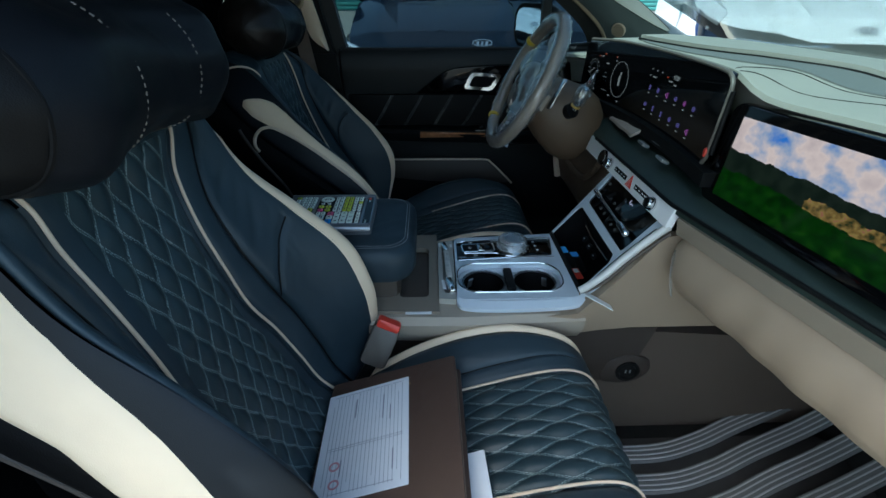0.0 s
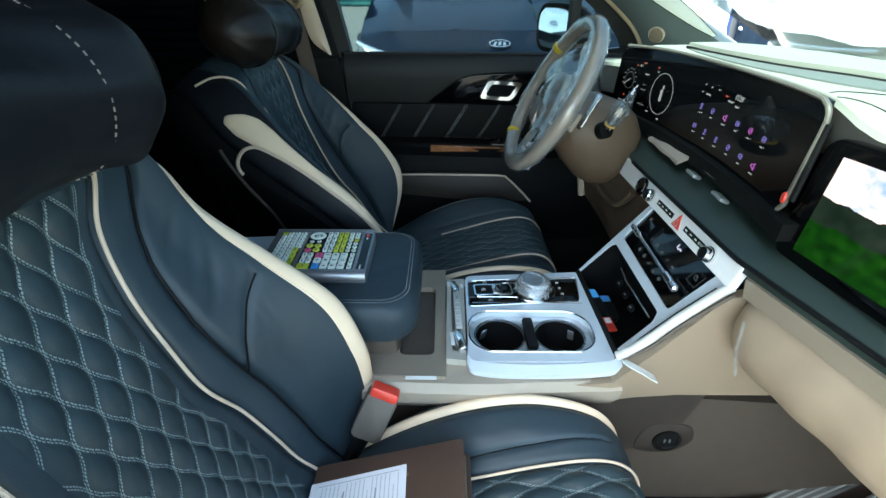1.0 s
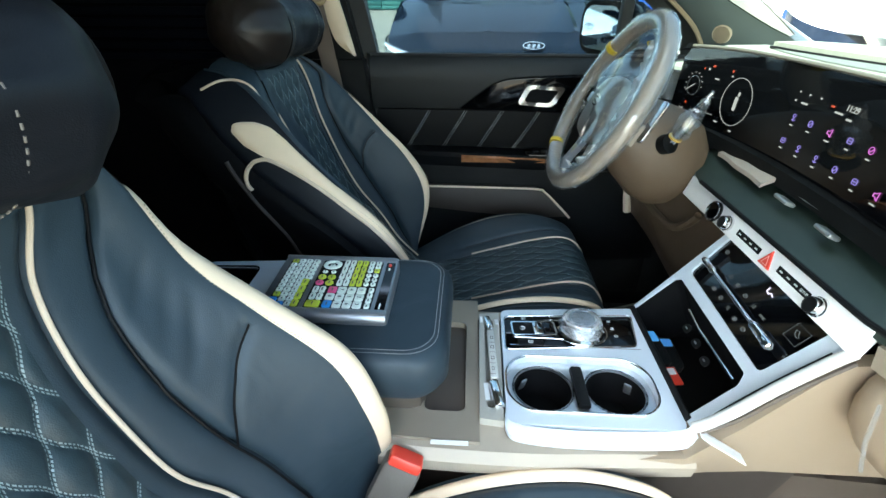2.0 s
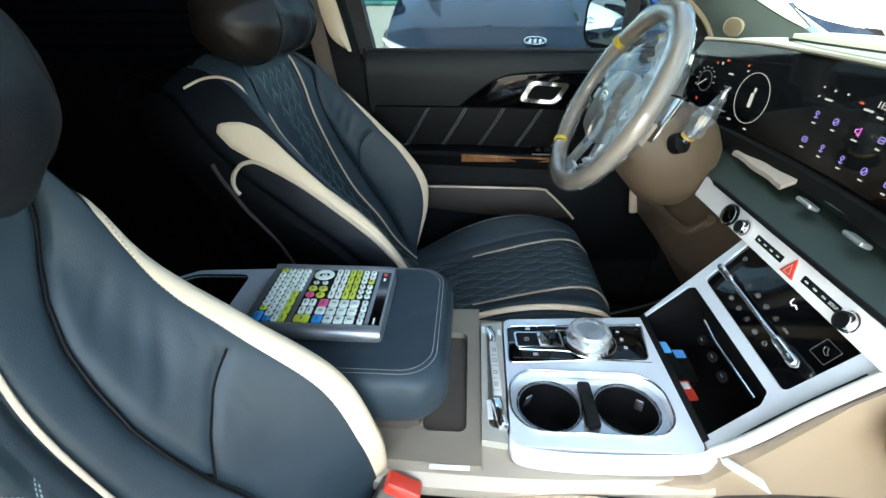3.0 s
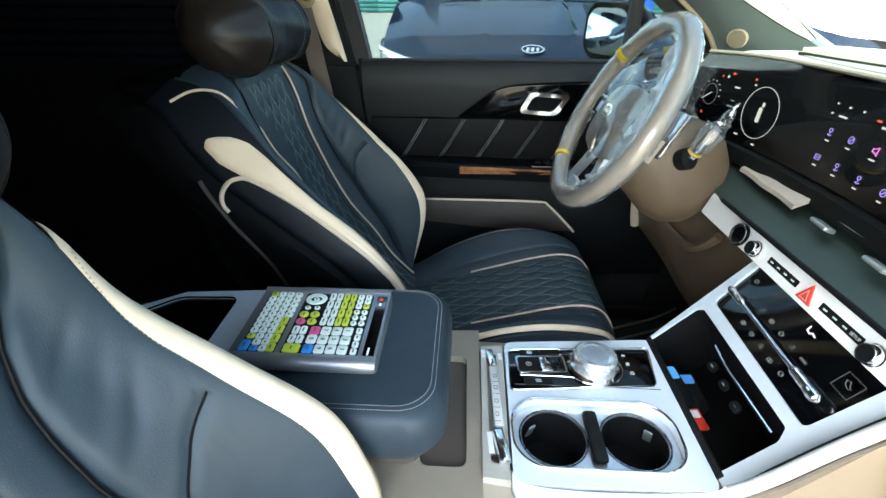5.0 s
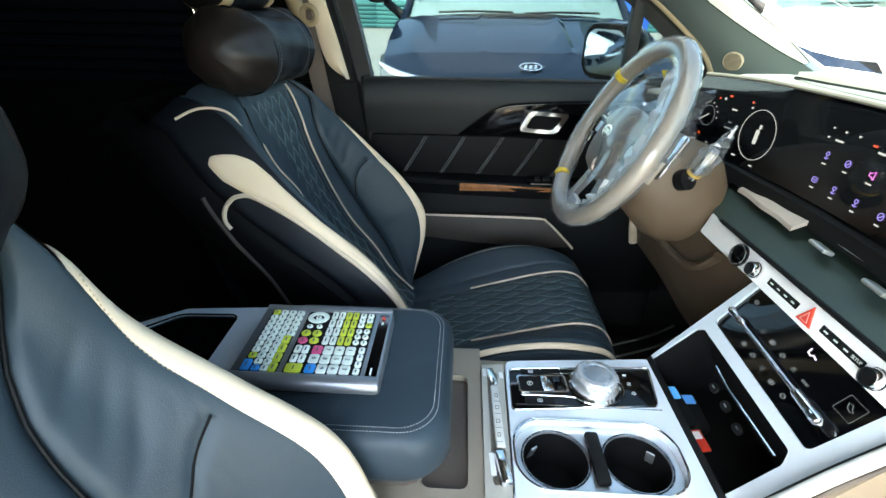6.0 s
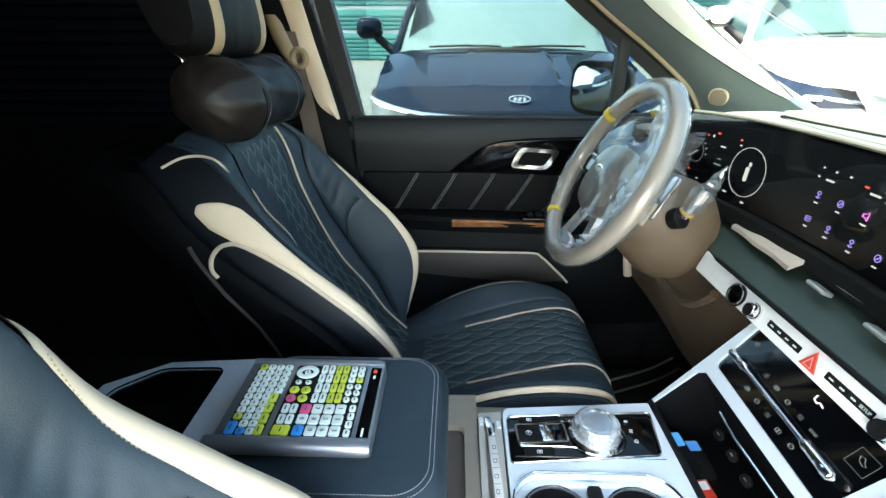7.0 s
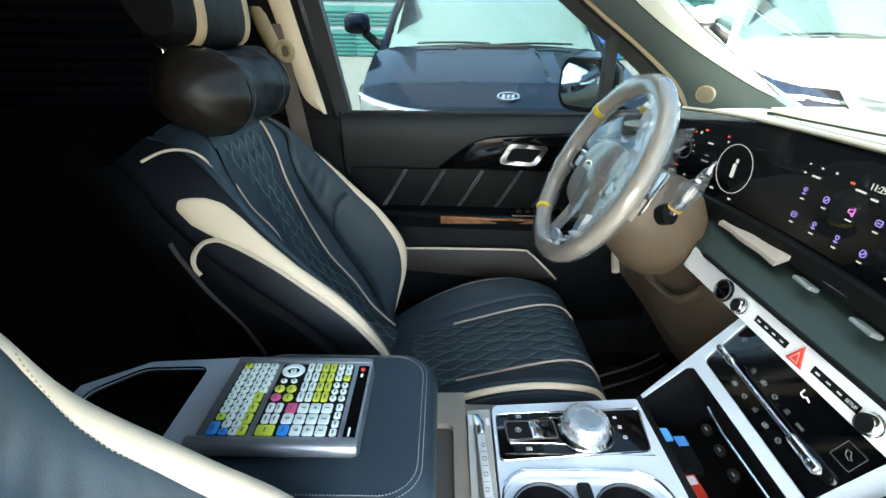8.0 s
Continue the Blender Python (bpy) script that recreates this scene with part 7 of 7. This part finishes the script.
# ---- things lying about ----
bk = thing("document_folder", (-0.06, -0.40, 0.68), "brown leatherette folder with a printed form on the passenger seat", "folder")
fmx = axes((-0.066, -0.434, 0.690), (0.955, 0.0, 0.297), (0.0, 1.0, 0.0))
part("cover", slab(rounded(0.236, 0.315, 0.006, 3), fmx, 0.003, 0.001), BOOK_COVER, bk)
part("pages", slab(rounded(0.228, 0.307, 0.004, 3, -0.002, 0.0), fmx @ Matrix.Translation((0, 0, -0.003)), 0.032), mat("tan_page_edges", (0.22, 0.16, 0.11), 0.7, bump=0.4, bscale=900), bk, "tan page edges")
part("cover", slab(rounded(0.236, 0.315, 0.006, 3), fmx @ Matrix.Translation((0, 0, -0.035)), 0.003, 0.001), BOOK_COVER, bk)
pgm = fmx @ pose(-0.040, 0.026, 0.0016, 0, 0, 2)
pg = part("form", slab(rounded(0.150, 0.205, 0.001, 1), pgm, 0.0012), PAPER, bk, "white printed form")
for k in range(20):
    part("line", box((0, 0, 0), (0.0006, 0.185 if k % 6 else 0.15, 0.0003), m=pgm @ pose(-0.062 + 0.0066 * k, 0.0, 0.0003)), INK, pg)
for dy, w in ((0.095, 0.128), (-0.012, 0.128), (-0.016, 0.128), (-0.09, 0.10)):
    part("line", box((0, 0, 0), (w, 0.0006, 0.0003), m=pgm @ pose(0.002, dy, 0.0004)), INK, pg)
for dx, dy, h in ((0.030, 0.05, 0.050), (0.043, 0.035, 0.030), (-0.02, 0.06, 0.04), (0.050, -0.055, 0.035), (-0.035, -0.05, 0.028)):
    part("print_block", box((0, 0, 0), (0.0022, h, 0.0003), m=pgm @ pose(dx, dy, 0.0005)), INK, pg)
for dx, dy in ((-0.045, -0.045), (-0.042, -0.075)):
    part("stamp", frame_plate([(0.009 * math.cos(a), 0.008 * math.sin(a)) for a in np.linspace(0, 6.28, 16, endpoint=False)], [[(0.006 * math.cos(a), 0.005 * math.sin(a)) for a in np.linspace(0, 6.28, 16, endpoint=False)]], pgm @ pose(dx, dy, 0.0006), 0.0003), RED_INK, pg)
part("foil_line", box((0, 0, 0), (0.05, 0.004, 0.0003), m=fmx @ pose(0.01, 0.115, 0.0003)), GOLD_INK, bk)
solo("paper_slip", slab(rounded(0.036, 0.10, 0.002, 2), axes((0.070, -0.490, 0.674), (0.955, 0.05, 0.285), (-0.05, 0.99, 0)), 0.002), PAPER, "small white paper slip on the passenger seat", "paper")

# remote control with coloured keys on the armrest
REMOTE_GREY = mat("dark_silver_plastic", (0.30, 0.31, 0.33), 0.35, 0.7, var=0.06, bump=0.08, bscale=900)
rc = thing("remote_control", (-0.21, -0.02, 0.88), "large silver remote control with coloured keys lying on the armrest", "remote control")
rm = axes((-0.2075, -0.024, 0.9035), (0.0, 1.0, 0.04), (-1.0, 0.0, 0.0))   # own x across the car, own y to the rear
rcb = part("body", slab(rounded(0.140, 0.184, 0.006, 3, -0.007, -0.004), rm, 0.022, 0.004), REMOTE_GREY, rc, "dark silver body")
part("key_field", slab(rounded(0.119, 0.045, 0.003, 2, -0.0092, 0.0525), rm @ Matrix.Translation((0, 0, 0.0012)), 0.003), BLACK_SOFT, rcb)
part("key_field", slab(rounded(0.119, 0.095, 0.003, 2, -0.0094, -0.0250), rm @ Matrix.Translation((0, 0, 0.0012)), 0.003), BLACK_SOFT, rcb)
part("window", slab(rounded(0.119, 0.014, 0.002, 2, -0.0110, -0.0852), rm @ Matrix.Translation((0, 0, 0.0014)), 0.003), PIANO, rcb, "dark glossy strip")
part("end_bar", tube([rm @ Vector((-0.0745, 0.094, -0.006)), rm @ Vector((-0.0745, -0.090, -0.006)), rm @ Vector((-0.0745, -0.096, -0.006))], [0.0105, 0.0105, 0.009], 14), REMOTE_GREY, rcb, "rounded silver bar")
part("end_bar", tube([rm @ Vector((0.0600, 0.086, -0.004)), rm @ Vector((0.0600, -0.088, -0.004)), rm @ Vector((0.0600, -0.094, -0.004))], [0.0065, 0.0065, 0.005], 12), REMOTE_GREY, rcb, "rounded silver bar")
KEY_W = mat("pale_key", (0.82, 0.87, 0.78), 0.45, bump=0)
KEY_Y = mat("yellow_key", (0.62, 0.66, 0.06), 0.45, bump=0)
KEY_P = mat("pink_key", (0.80, 0.10, 0.26), 0.45, bump=0)
KEY_B = mat("blue_key", (0.02, 0.28, 0.72), 0.45, bump=0)
KEY_INK = mat("key_print", (0.10, 0.11, 0.10), 0.6, bump=0)
key_mesh = {}
def key(u, v, w, h, material, round_=False, digit=""):
    kk = (round(w, 4), round(h, 4), material.name, round_)
    if kk not in key_mesh:
        poly = [(w / 2 * math.cos(a), h / 2 * math.sin(a)) for a in np.linspace(0, 2 * math.pi, 14, endpoint=False)] if round_ else rounded(w, h, 0.0015, 1)
        key_mesh[kk] = mesh_from("key", slab(poly, Matrix(), 0.003, 0.0005), material)
    ob = new("key", key_mesh[kk])
    ob.parent = rcb
    ob.matrix_basis = rm @ Matrix.Translation((u, v, 0.0032))
    if digit:
        lettering(digit, rm @ pose(u, v, 0.0034, 0, 0, 180), h * 0.62, KEY_INK, rcb, "digit")
    else:
        md = ("mark", round(w, 4))
        if md not in key_mesh:
            key_mesh[md] = mesh_from("key_mark", slab(rounded(w * 0.45, 0.0016, 0.0004, 1), Matrix(), 0.0003), KEY_INK)
        mo = new("key_mark", key_mesh[md])
        mo.parent = rcb
        mo.matrix_basis = rm @ Matrix.Translation((u, v, 0.0036))
# own x runs to the driver, own y to the rear
for c in range(4):                                   # rear columns of small keys
    v = 0.0680 - 0.0113 * c
    for r in range(11):
        u = 0.0450 - 0.0107 * r
        if (c == 3 and r > 4) or (c == 0 and r > 8):
            continue
        key(u, v, 0.0090, 0.0096, KEY_Y if (c == 0 and r in (0, 8)) else KEY_B if (c == 1 and r == 10) else KEY_W)
for k in range(4):
    key(-0.0100 - 0.0165 * k, 0.0360, 0.0145, 0.0096, KEY_Y)
key(-0.0573, 0.0695, 0.0185, 0.0110, KEY_B)
for r, row in enumerate(("741", "852", "963")):      # number keys
    for c, dg in enumerate(row):
        key(-0.0267 - 0.0163 * r, -0.0240 - 0.0142 * c, 0.0142, 0.0122, KEY_W, digit=dg)
key(-0.0427, -0.0098, 0.0142, 0.0122, KEY_W, digit="0")
key(-0.0268, -0.0098, 0.0142, 0.0122, KEY_P)
key(-0.0593, -0.0098, 0.0142, 0.0122, KEY_B)
key(-0.0594, 0.0105, 0.0142, 0.0200, KEY_Y)
for u in (-0.0266, -0.0430):
    for v in (0.0151, 0.0051):
        key(u, v, 0.0140, 0.0082, KEY_W)
for k in range(4):
    key(-0.0250 - 0.0122 * k, -0.0667, 0.0100, 0.0076, KEY_W)
part("cursor_ring", tube([rm @ Vector((0.0360 + 0.0088 * math.cos(a), 0.0058 + 0.0112 * math.sin(a), 0.003)) for a in np.linspace(0, 2 * math.pi, 30, endpoint=False)], 0.0036, 8, True, squash=0.5), KEY_W, rcb)
key(0.0360, 0.0058, 0.008, 0.008, KEY_W, True)
for k in range(4):
    key(0.0360 + 0.0088 * math.sin(k * math.pi / 2), 0.0058 + 0.0112 * math.cos(k * math.pi / 2), 0.0025, 0.0025, KEY_W, True)
for u, v, mt in ((0.0180, 0.0130, KEY_W), (0.0180, 0.0, KEY_W)):
    key(u, v, 0.0070, 0.0080, mt, True)
for u, v, mt in ((0.0042, 0.0140, KEY_Y), (0.0042, -0.0006, KEY_Y), (-0.0100, -0.0004, KEY_Y), (-0.0100, 0.0143, KEY_P)):
    key(u, v, 0.0118, 0.0124, mt, True)
for c in range(4):                                   # tall narrow keys
    for r in range(4):
        key(0.0428 - 0.0171 * r, -0.0158 - 0.0098 * c, 0.0150, 0.0078, KEY_Y if c > 1 else KEY_W)
for c in range(2):
    for r in range(6):
        key((0.0445, 0.0345, 0.0240, 0.0115, 0.0005, -0.0107)[r], -0.0557 - 0.0105 * c, 0.0088, 0.0082, KEY_Y if (c == 1 and r == 2) else KEY_W, r > 2)
part("red_key", lathe([(0.0026, 0.0), (0.0026, 0.002), (0.002, 0.003), (0.0, 0.003)], 16, rm @ Matrix.Translation((0.0400, -0.0845, 0.0015))), RED_PLASTIC, rcb, "red power key")
part("window_print", box((0, 0, 0), (0.006, 0.003, 0.0003), m=rm @ pose(0.030, -0.0845, 0.0018)), KEY_W, rcb)
part("window_print", box((0, 0, 0), (0.012, 0.0022, 0.0003), m=rm @ pose(-0.060, -0.0845, 0.0018)), KEY_W, rcb)

# key fobs in the tray
kf = thing("key_fob", (0.35, 0.07, 0.70), "black car key fob with blue sticker and red tag", "key fob")
km = axes((0.333, 0.041, 0.742), (0.97, 0.22, -0.10), (-0.20, 0.95, 0.22))
part("case", slab(rounded(0.036, 0.072, 0.012, 5), km, 0.014, 0.004), BLACK_SOFT, kf)
part("sticker", slab(rounded(0.026, 0.022, 0.002, 2, 0, 0.022), km @ Matrix.Translation((0, 0, 0.0008)), 0.001), mat("light_blue_sticker", (0.10, 0.42, 0.80), 0.4, bump=0), kf, "blue sticker")
part("ring", tube([km @ Vector((0.006 * math.cos(a), -0.038 + 0.006 * math.sin(a), -0.006)) for a in np.linspace(0, 6.28, 16, endpoint=False)], 0.001, 6, True), CHROME, kf)
part("tag", slab(rounded(0.020, 0.034, 0.002, 2, 0.006, -0.056), km @ Matrix.Translation((0, 0, -0.004)), 0.003, 0.0008), RED_PLASTIC, kf, "red tag")
part("tag_label", slab(rounded(0.013, 0.012, 0.001, 1, 0.006, -0.048), km @ Matrix.Translation((0, 0, -0.0034)), 0.001), PAPER, kf)
kf2 = thing("key_fob", (0.40, 0.06, 0.70), "second black key fob with a small blue sticker", "key fob")
km2 = axes((0.362, 0.042, 0.728), (0.97, 0.10, -0.05), (-0.10, 0.95, 0.2))
part("case", slab(rounded(0.032, 0.066, 0.012, 5), km2, 0.013, 0.004), BLACK_SOFT, kf2)
part("sticker", slab(rounded(0.022, 0.016, 0.002, 2, 0, 0.022), km2 @ Matrix.Translation((0, 0, 0.0008)), 0.001), mat("blue_sticker", (0.08, 0.30, 0.70), 0.4, bump=0), kf2, "blue sticker")

# ---- rear: closed blind on the driver's side ----
bl = thing("window_blind", (-1.2, 0.75, 1.3), "black louvred blind closed over the rear side window", "blind")
for k in range(14):
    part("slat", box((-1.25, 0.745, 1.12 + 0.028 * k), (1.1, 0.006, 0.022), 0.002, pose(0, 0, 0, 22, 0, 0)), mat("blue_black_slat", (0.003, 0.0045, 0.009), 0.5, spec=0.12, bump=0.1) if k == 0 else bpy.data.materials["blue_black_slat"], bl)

# ---- outside ----
def parked_car(x0, y0, paint, name, label, turn=0.0, size=1.0):
    """A tall car seen from the front: nose towards -y, at (x0, y0)."""
    car = thing(name, (x0, y0 + 1.5, 0), label, "car", "parked cars")
    R = Matrix.Translation((x0, y0, 0)) @ pose(0, 0, 0, 0, 0, turn) @ Matrix.Scale(size, 4)
    lamp_glass, screen = (LAMP_GLASS, CAR_TINT) if paint == CAR_BLACK else (DARK_LAMP, SKY_SCREEN)
    def W(x, y, z):
        return R @ Vector((x, y, z))
    secs = []   # y back from the nose, half width, low, shoulder z, crown z
    for y, hw, zs, zc in ((0.0, 0.74, 0.845, 0.885), (0.03, 0.83, 0.885, 0.920), (0.10, 0.89, 0.925, 0.958), (0.20, 0.92, 0.965, 1.000), (0.275, 0.932, 0.992, 1.030), (0.295, 0.934, 1.000, 1.042), (0.33, 0.937, 1.008, 1.052), (0.60, 0.95, 1.075, 1.122), (0.90, 0.955, 1.145, 1.195), (1.15, 0.96, 1.195, 1.250)):
        xs = np.linspace(-1, 1, 61)
        k = min(1.0, max(0.0, (y - 0.24) / 0.06))
        top = [W(hw * u, y, zs + (zc - zs) * (1 - abs(u) ** 3.2) + k * 0.014 * math.exp(-((abs(u * hw) - 0.28) / 0.022) ** 2) + k * 0.012 * math.exp(-((abs(u) - 0.80) / 0.08) ** 2)) for u in xs]
        secs.append([W(-hw, y, 0.35), *top, W(hw, y, 0.35)])
    part("bonnet", loft(secs, closed=False), paint, car, sharp=14)
    part("front_panel", loft([[W(u * 0.70 * k, dy, z) for u in np.linspace(-1, 1, 13)] for k, dy, z in ((1.0, 0.0, 0.905), (1.0, -0.04, 0.80), (1.06, -0.06, 0.6), (1.1, -0.05, 0.35))], closed=False), PIANO, car, "dark front grille panel")
    part("chrome_line", tube([W(x, -0.03 + 0.22 * abs(x) ** 4, 0.882 + 0.125 * abs(x) ** 4) for x in np.linspace(-0.93, -0.20, 30)], 0.015, 8), CHROME, car, "bright nose line")
    for sg in (1, -1):
        lift = 0.0 if paint == CAR_BLACK else 0.07
        lamp = part("headlamp", loft([[W(sg * x, y, z1 + lift), W(sg * x, y, z0), W(sg * x, y + 0.1, z0), W(sg * x, y + 0.1, z1 + lift)] for x, y, z0, z1 in (*(() if paint == CAR_BLACK else ((0.06, -0.035, 0.76, 0.80), (0.30, -0.030, 0.78, 0.835))), (0.52, -0.012, 0.80, 0.885), (0.70, 0.005, 0.78, 0.90), (0.84, 0.030, 0.78, 0.93), (0.915, 0.10, 0.80, 0.958), (0.950, 0.22, 0.86, 0.985), (0.958, 0.36, 0.96, 1.010))]), lamp_glass, car, "headlamp")
        part("lamp_lens", box((0, 0, 0), (0.10, 0.03, 0.035), 0.008, R @ pose(sg * 0.72, 0.0, 0.86 + lift * 0.6)), LAMP_GLASS, lamp, "bright lamp lens")
    wsb, wst = [], []
    for u in np.linspace(-1, 1, 15):
        wsb.append((0.90 * u, 1.13 + 0.16 * u * u, 1.235 - 0.04 * u * u))
        wst.append((0.74 * u, 1.92 + 0.05 * u * u, 1.74 - 0.03 * u * u))
    scr = part("windscreen", loft([[W(*p) for p in wsb], [W(*((np.array(a) + np.array(b)) / 2 + np.array((0, -0.03, 0.02)))) for a, b in zip(wsb, wst)], [W(*p) for p in wst]], closed=False), screen, car, "windscreen, the sky's reflection painted as a pale base")
    part("cowl", tube([W(p[0] * 0.98, p[1] - 0.03, p[2] + 0.004) for p in wsb], 0.022, 8), BLACK_SOFT, car)
    for sx in (-0.62, 0.05):
        part("wiper", tube([W(sx, 1.13, 1.262), W(sx + 0.28, 1.125, 1.272), W(sx + 0.58, 1.15, 1.268)], 0.009, 6), BLACK_SOFT, car)
    part("roof", loft([[W(u * hw, y, z - 0.05 * abs(u) ** 3) for u in np.linspace(-1, 1, 15)] for y, hw, z in ((1.92, 0.68, 1.745), (2.3, 0.72, 1.79), (3.2, 0.72, 1.80), (4.4, 0.66, 1.72), (4.55, 0.64, 1.3), (4.6, 0.7, 0.4))], closed=False), paint, car)
    for sg in (1, -1):
        part("pillar", tube([W(sg * 0.92, 1.25, 1.17), W(sg * 0.84, 1.62, 1.48), W(sg * 0.76, 1.95, 1.72)], 0.035, 8), paint, car)
        part("flank", loft([[W(sg * x, y, z) for x, z in ((0.94, 0.35), (0.96, 0.75), (0.95, 1.08), (0.86, 1.14))] for y in (1.15, 2.0, 3.0, 4.2, 4.55)], closed=False), paint, car)
        part("side_glass", loft([[W(sg * 0.86, y, 1.14), W(sg * 0.70, y + 0.05, 1.70)] for y in (1.4, 2.2, 3.2, 4.3)], closed=False), CAR_TINT, car, "dark side glass")
        mir = part("mirror", loft([[W(sg * (1.14 + 0.5 * 0.215 * s * px), 1.42 + dy, 1.405 + 0.5 * 0.165 * s * pz) for px, pz in [(2 * a, 2 * b) for a, b in rounded(1.0, 1.0, 0.32, 5)]] for dy, s in ((0.07, 0.80), (0.055, 0.96), (0.0, 1.0), (-0.05, 0.92), (-0.085, 0.72), (-0.10, 0.40))]), paint, car, "rounded door mirror")
        part("mirror_cap", loft([[W(sg * (1.14 + 0.5 * 0.219 * s * px), 1.42 + dy, 1.405 + 0.5 * 0.169 * s * min(pz, -0.25)) for px, pz in [(2 * a, 2 * b) for a, b in rounded(1.0, 1.0, 0.32, 5)]] for dy, s in ((0.06, 0.96), (0.0, 1.005), (-0.05, 0.93), (-0.087, 0.73))]), BLACK_SOFT, mir, "black lower mirror cap")
        part("mirror_arm", tube([W(sg * 0.92, 1.40, 1.215), W(sg * 1.00, 1.41, 1.27), W(sg * 1.08, 1.42, 1.335)], [0.045, 0.034, 0.036], 10), BLACK_SOFT, mir)
        for yw in (0.75, 3.7):
            wl = part("wheel", lathe([(0.0, -0.10), (0.36, -0.10), (0.37, -0.08), (0.37, 0.08), (0.36, 0.10), (0.0, 0.10)], 32, R @ Matrix.Translation((sg * 0.86, yw, 0.37)) @ pose(0, 0, 0, 0, 90, 0)), RUBBER, car)
            part("rim", lathe([(0.0, 0.105), (0.05, 0.108), (0.24, 0.102), (0.25, 0.09)], 24, R @ Matrix.Translation((sg * 0.86, yw, 0.37)) @ pose(0, 0, 0, 0, 90 * sg, 0)), SATIN, wl)
    em = axes(W(0, 0.105, 0.972), R.to_3x3() @ Vector((1, 0, 0)), R.to_3x3() @ Vector((0, 0.80, 0.60)))
    e_ = part("emblem", frame_plate([(0.070 * math.cos(a), 0.034 * math.sin(a)) for a in np.linspace(0, 2 * math.pi, 36, endpoint=False)], [[(0.062 * math.cos(a), 0.027 * math.sin(a)) for a in np.linspace(0, 2 * math.pi, 36, endpoint=False)]], em @ Matrix.Translation((0, 0, 0.012)), 0.014), CHROME, car, "oval chrome emblem")
    for u in (-0.03, 0.0, 0.03):
        part("emblem_bar", box((0, 0, 0), (0.016, 0.034, 0.006), m=em @ pose(u, 0, 0.006, 0, 0, -12)), CHROME, e_)
    return car


parked_car(0.38, 2.40, CAR_BLACK, "parked_car", "dark blue-black tall car parked nose-on beside the driver's door")
parked_car(3.04, 2.43, CAR_WHITE, "parked_car", "white tall car parked nose-on ahead of the windscreen", -20, 1.08)
parked_car(-2.75, 2.55, CAR_WHITE, "parked_car", "white tall car parked beside the dark blue-black car")
# shutter building behind the row
bd = thing("building", (0, 33, 0), "low building with green roller shutters and white bands", "building", kind="structure")
part("wall", box((0, 33.6, 3.4), (70, 0.6, 6.8), 0.02), WHITE_WALL, bd)
for k in range(-8, 9):
    for z0, z1 in ((0.05, 1.68), (1.90, 3.12), (3.34, 4.6)):
        sh = part("shutter", box((k * 4.0, 33.25, (z0 + z1) / 2), (3.98, 0.08, z1 - z0), 0.01), SHUTTER, bd, "green ribbed shutter panel")
        for r in range(int((z1 - z0) / 0.25)):
            part("slat", box((k * 4.0, 33.19, z0 + 0.125 + 0.25 * r), (3.97, 0.05, 0.19), 0.015), SHUTTER, sh)
solo("sign_board", box((3.0, 8.8, 1.2), (0.5, 0.08, 2.4), 0.01), BLUE_SIGN, "blue board standing behind the parked cars", "board")
# passenger's side: the door stands open
bp2 = thing("door_pillar", (-0.45, -0.78, 0.4), "black centre pillar beside the open passenger door", "pillar", kind="structure")
part("pillar_cover", loft([[(x0, -0.745, z), (x1, -0.745, z), (x1, -0.82, z), (x0, -0.82, z)] for z, x0, x1 in ((0.36, -0.62, -0.42), (1.0, -0.60, -0.42), (1.25, -0.60, -0.44), (1.62, -0.66, -0.52))]), BLACK_SOFT, bp2)
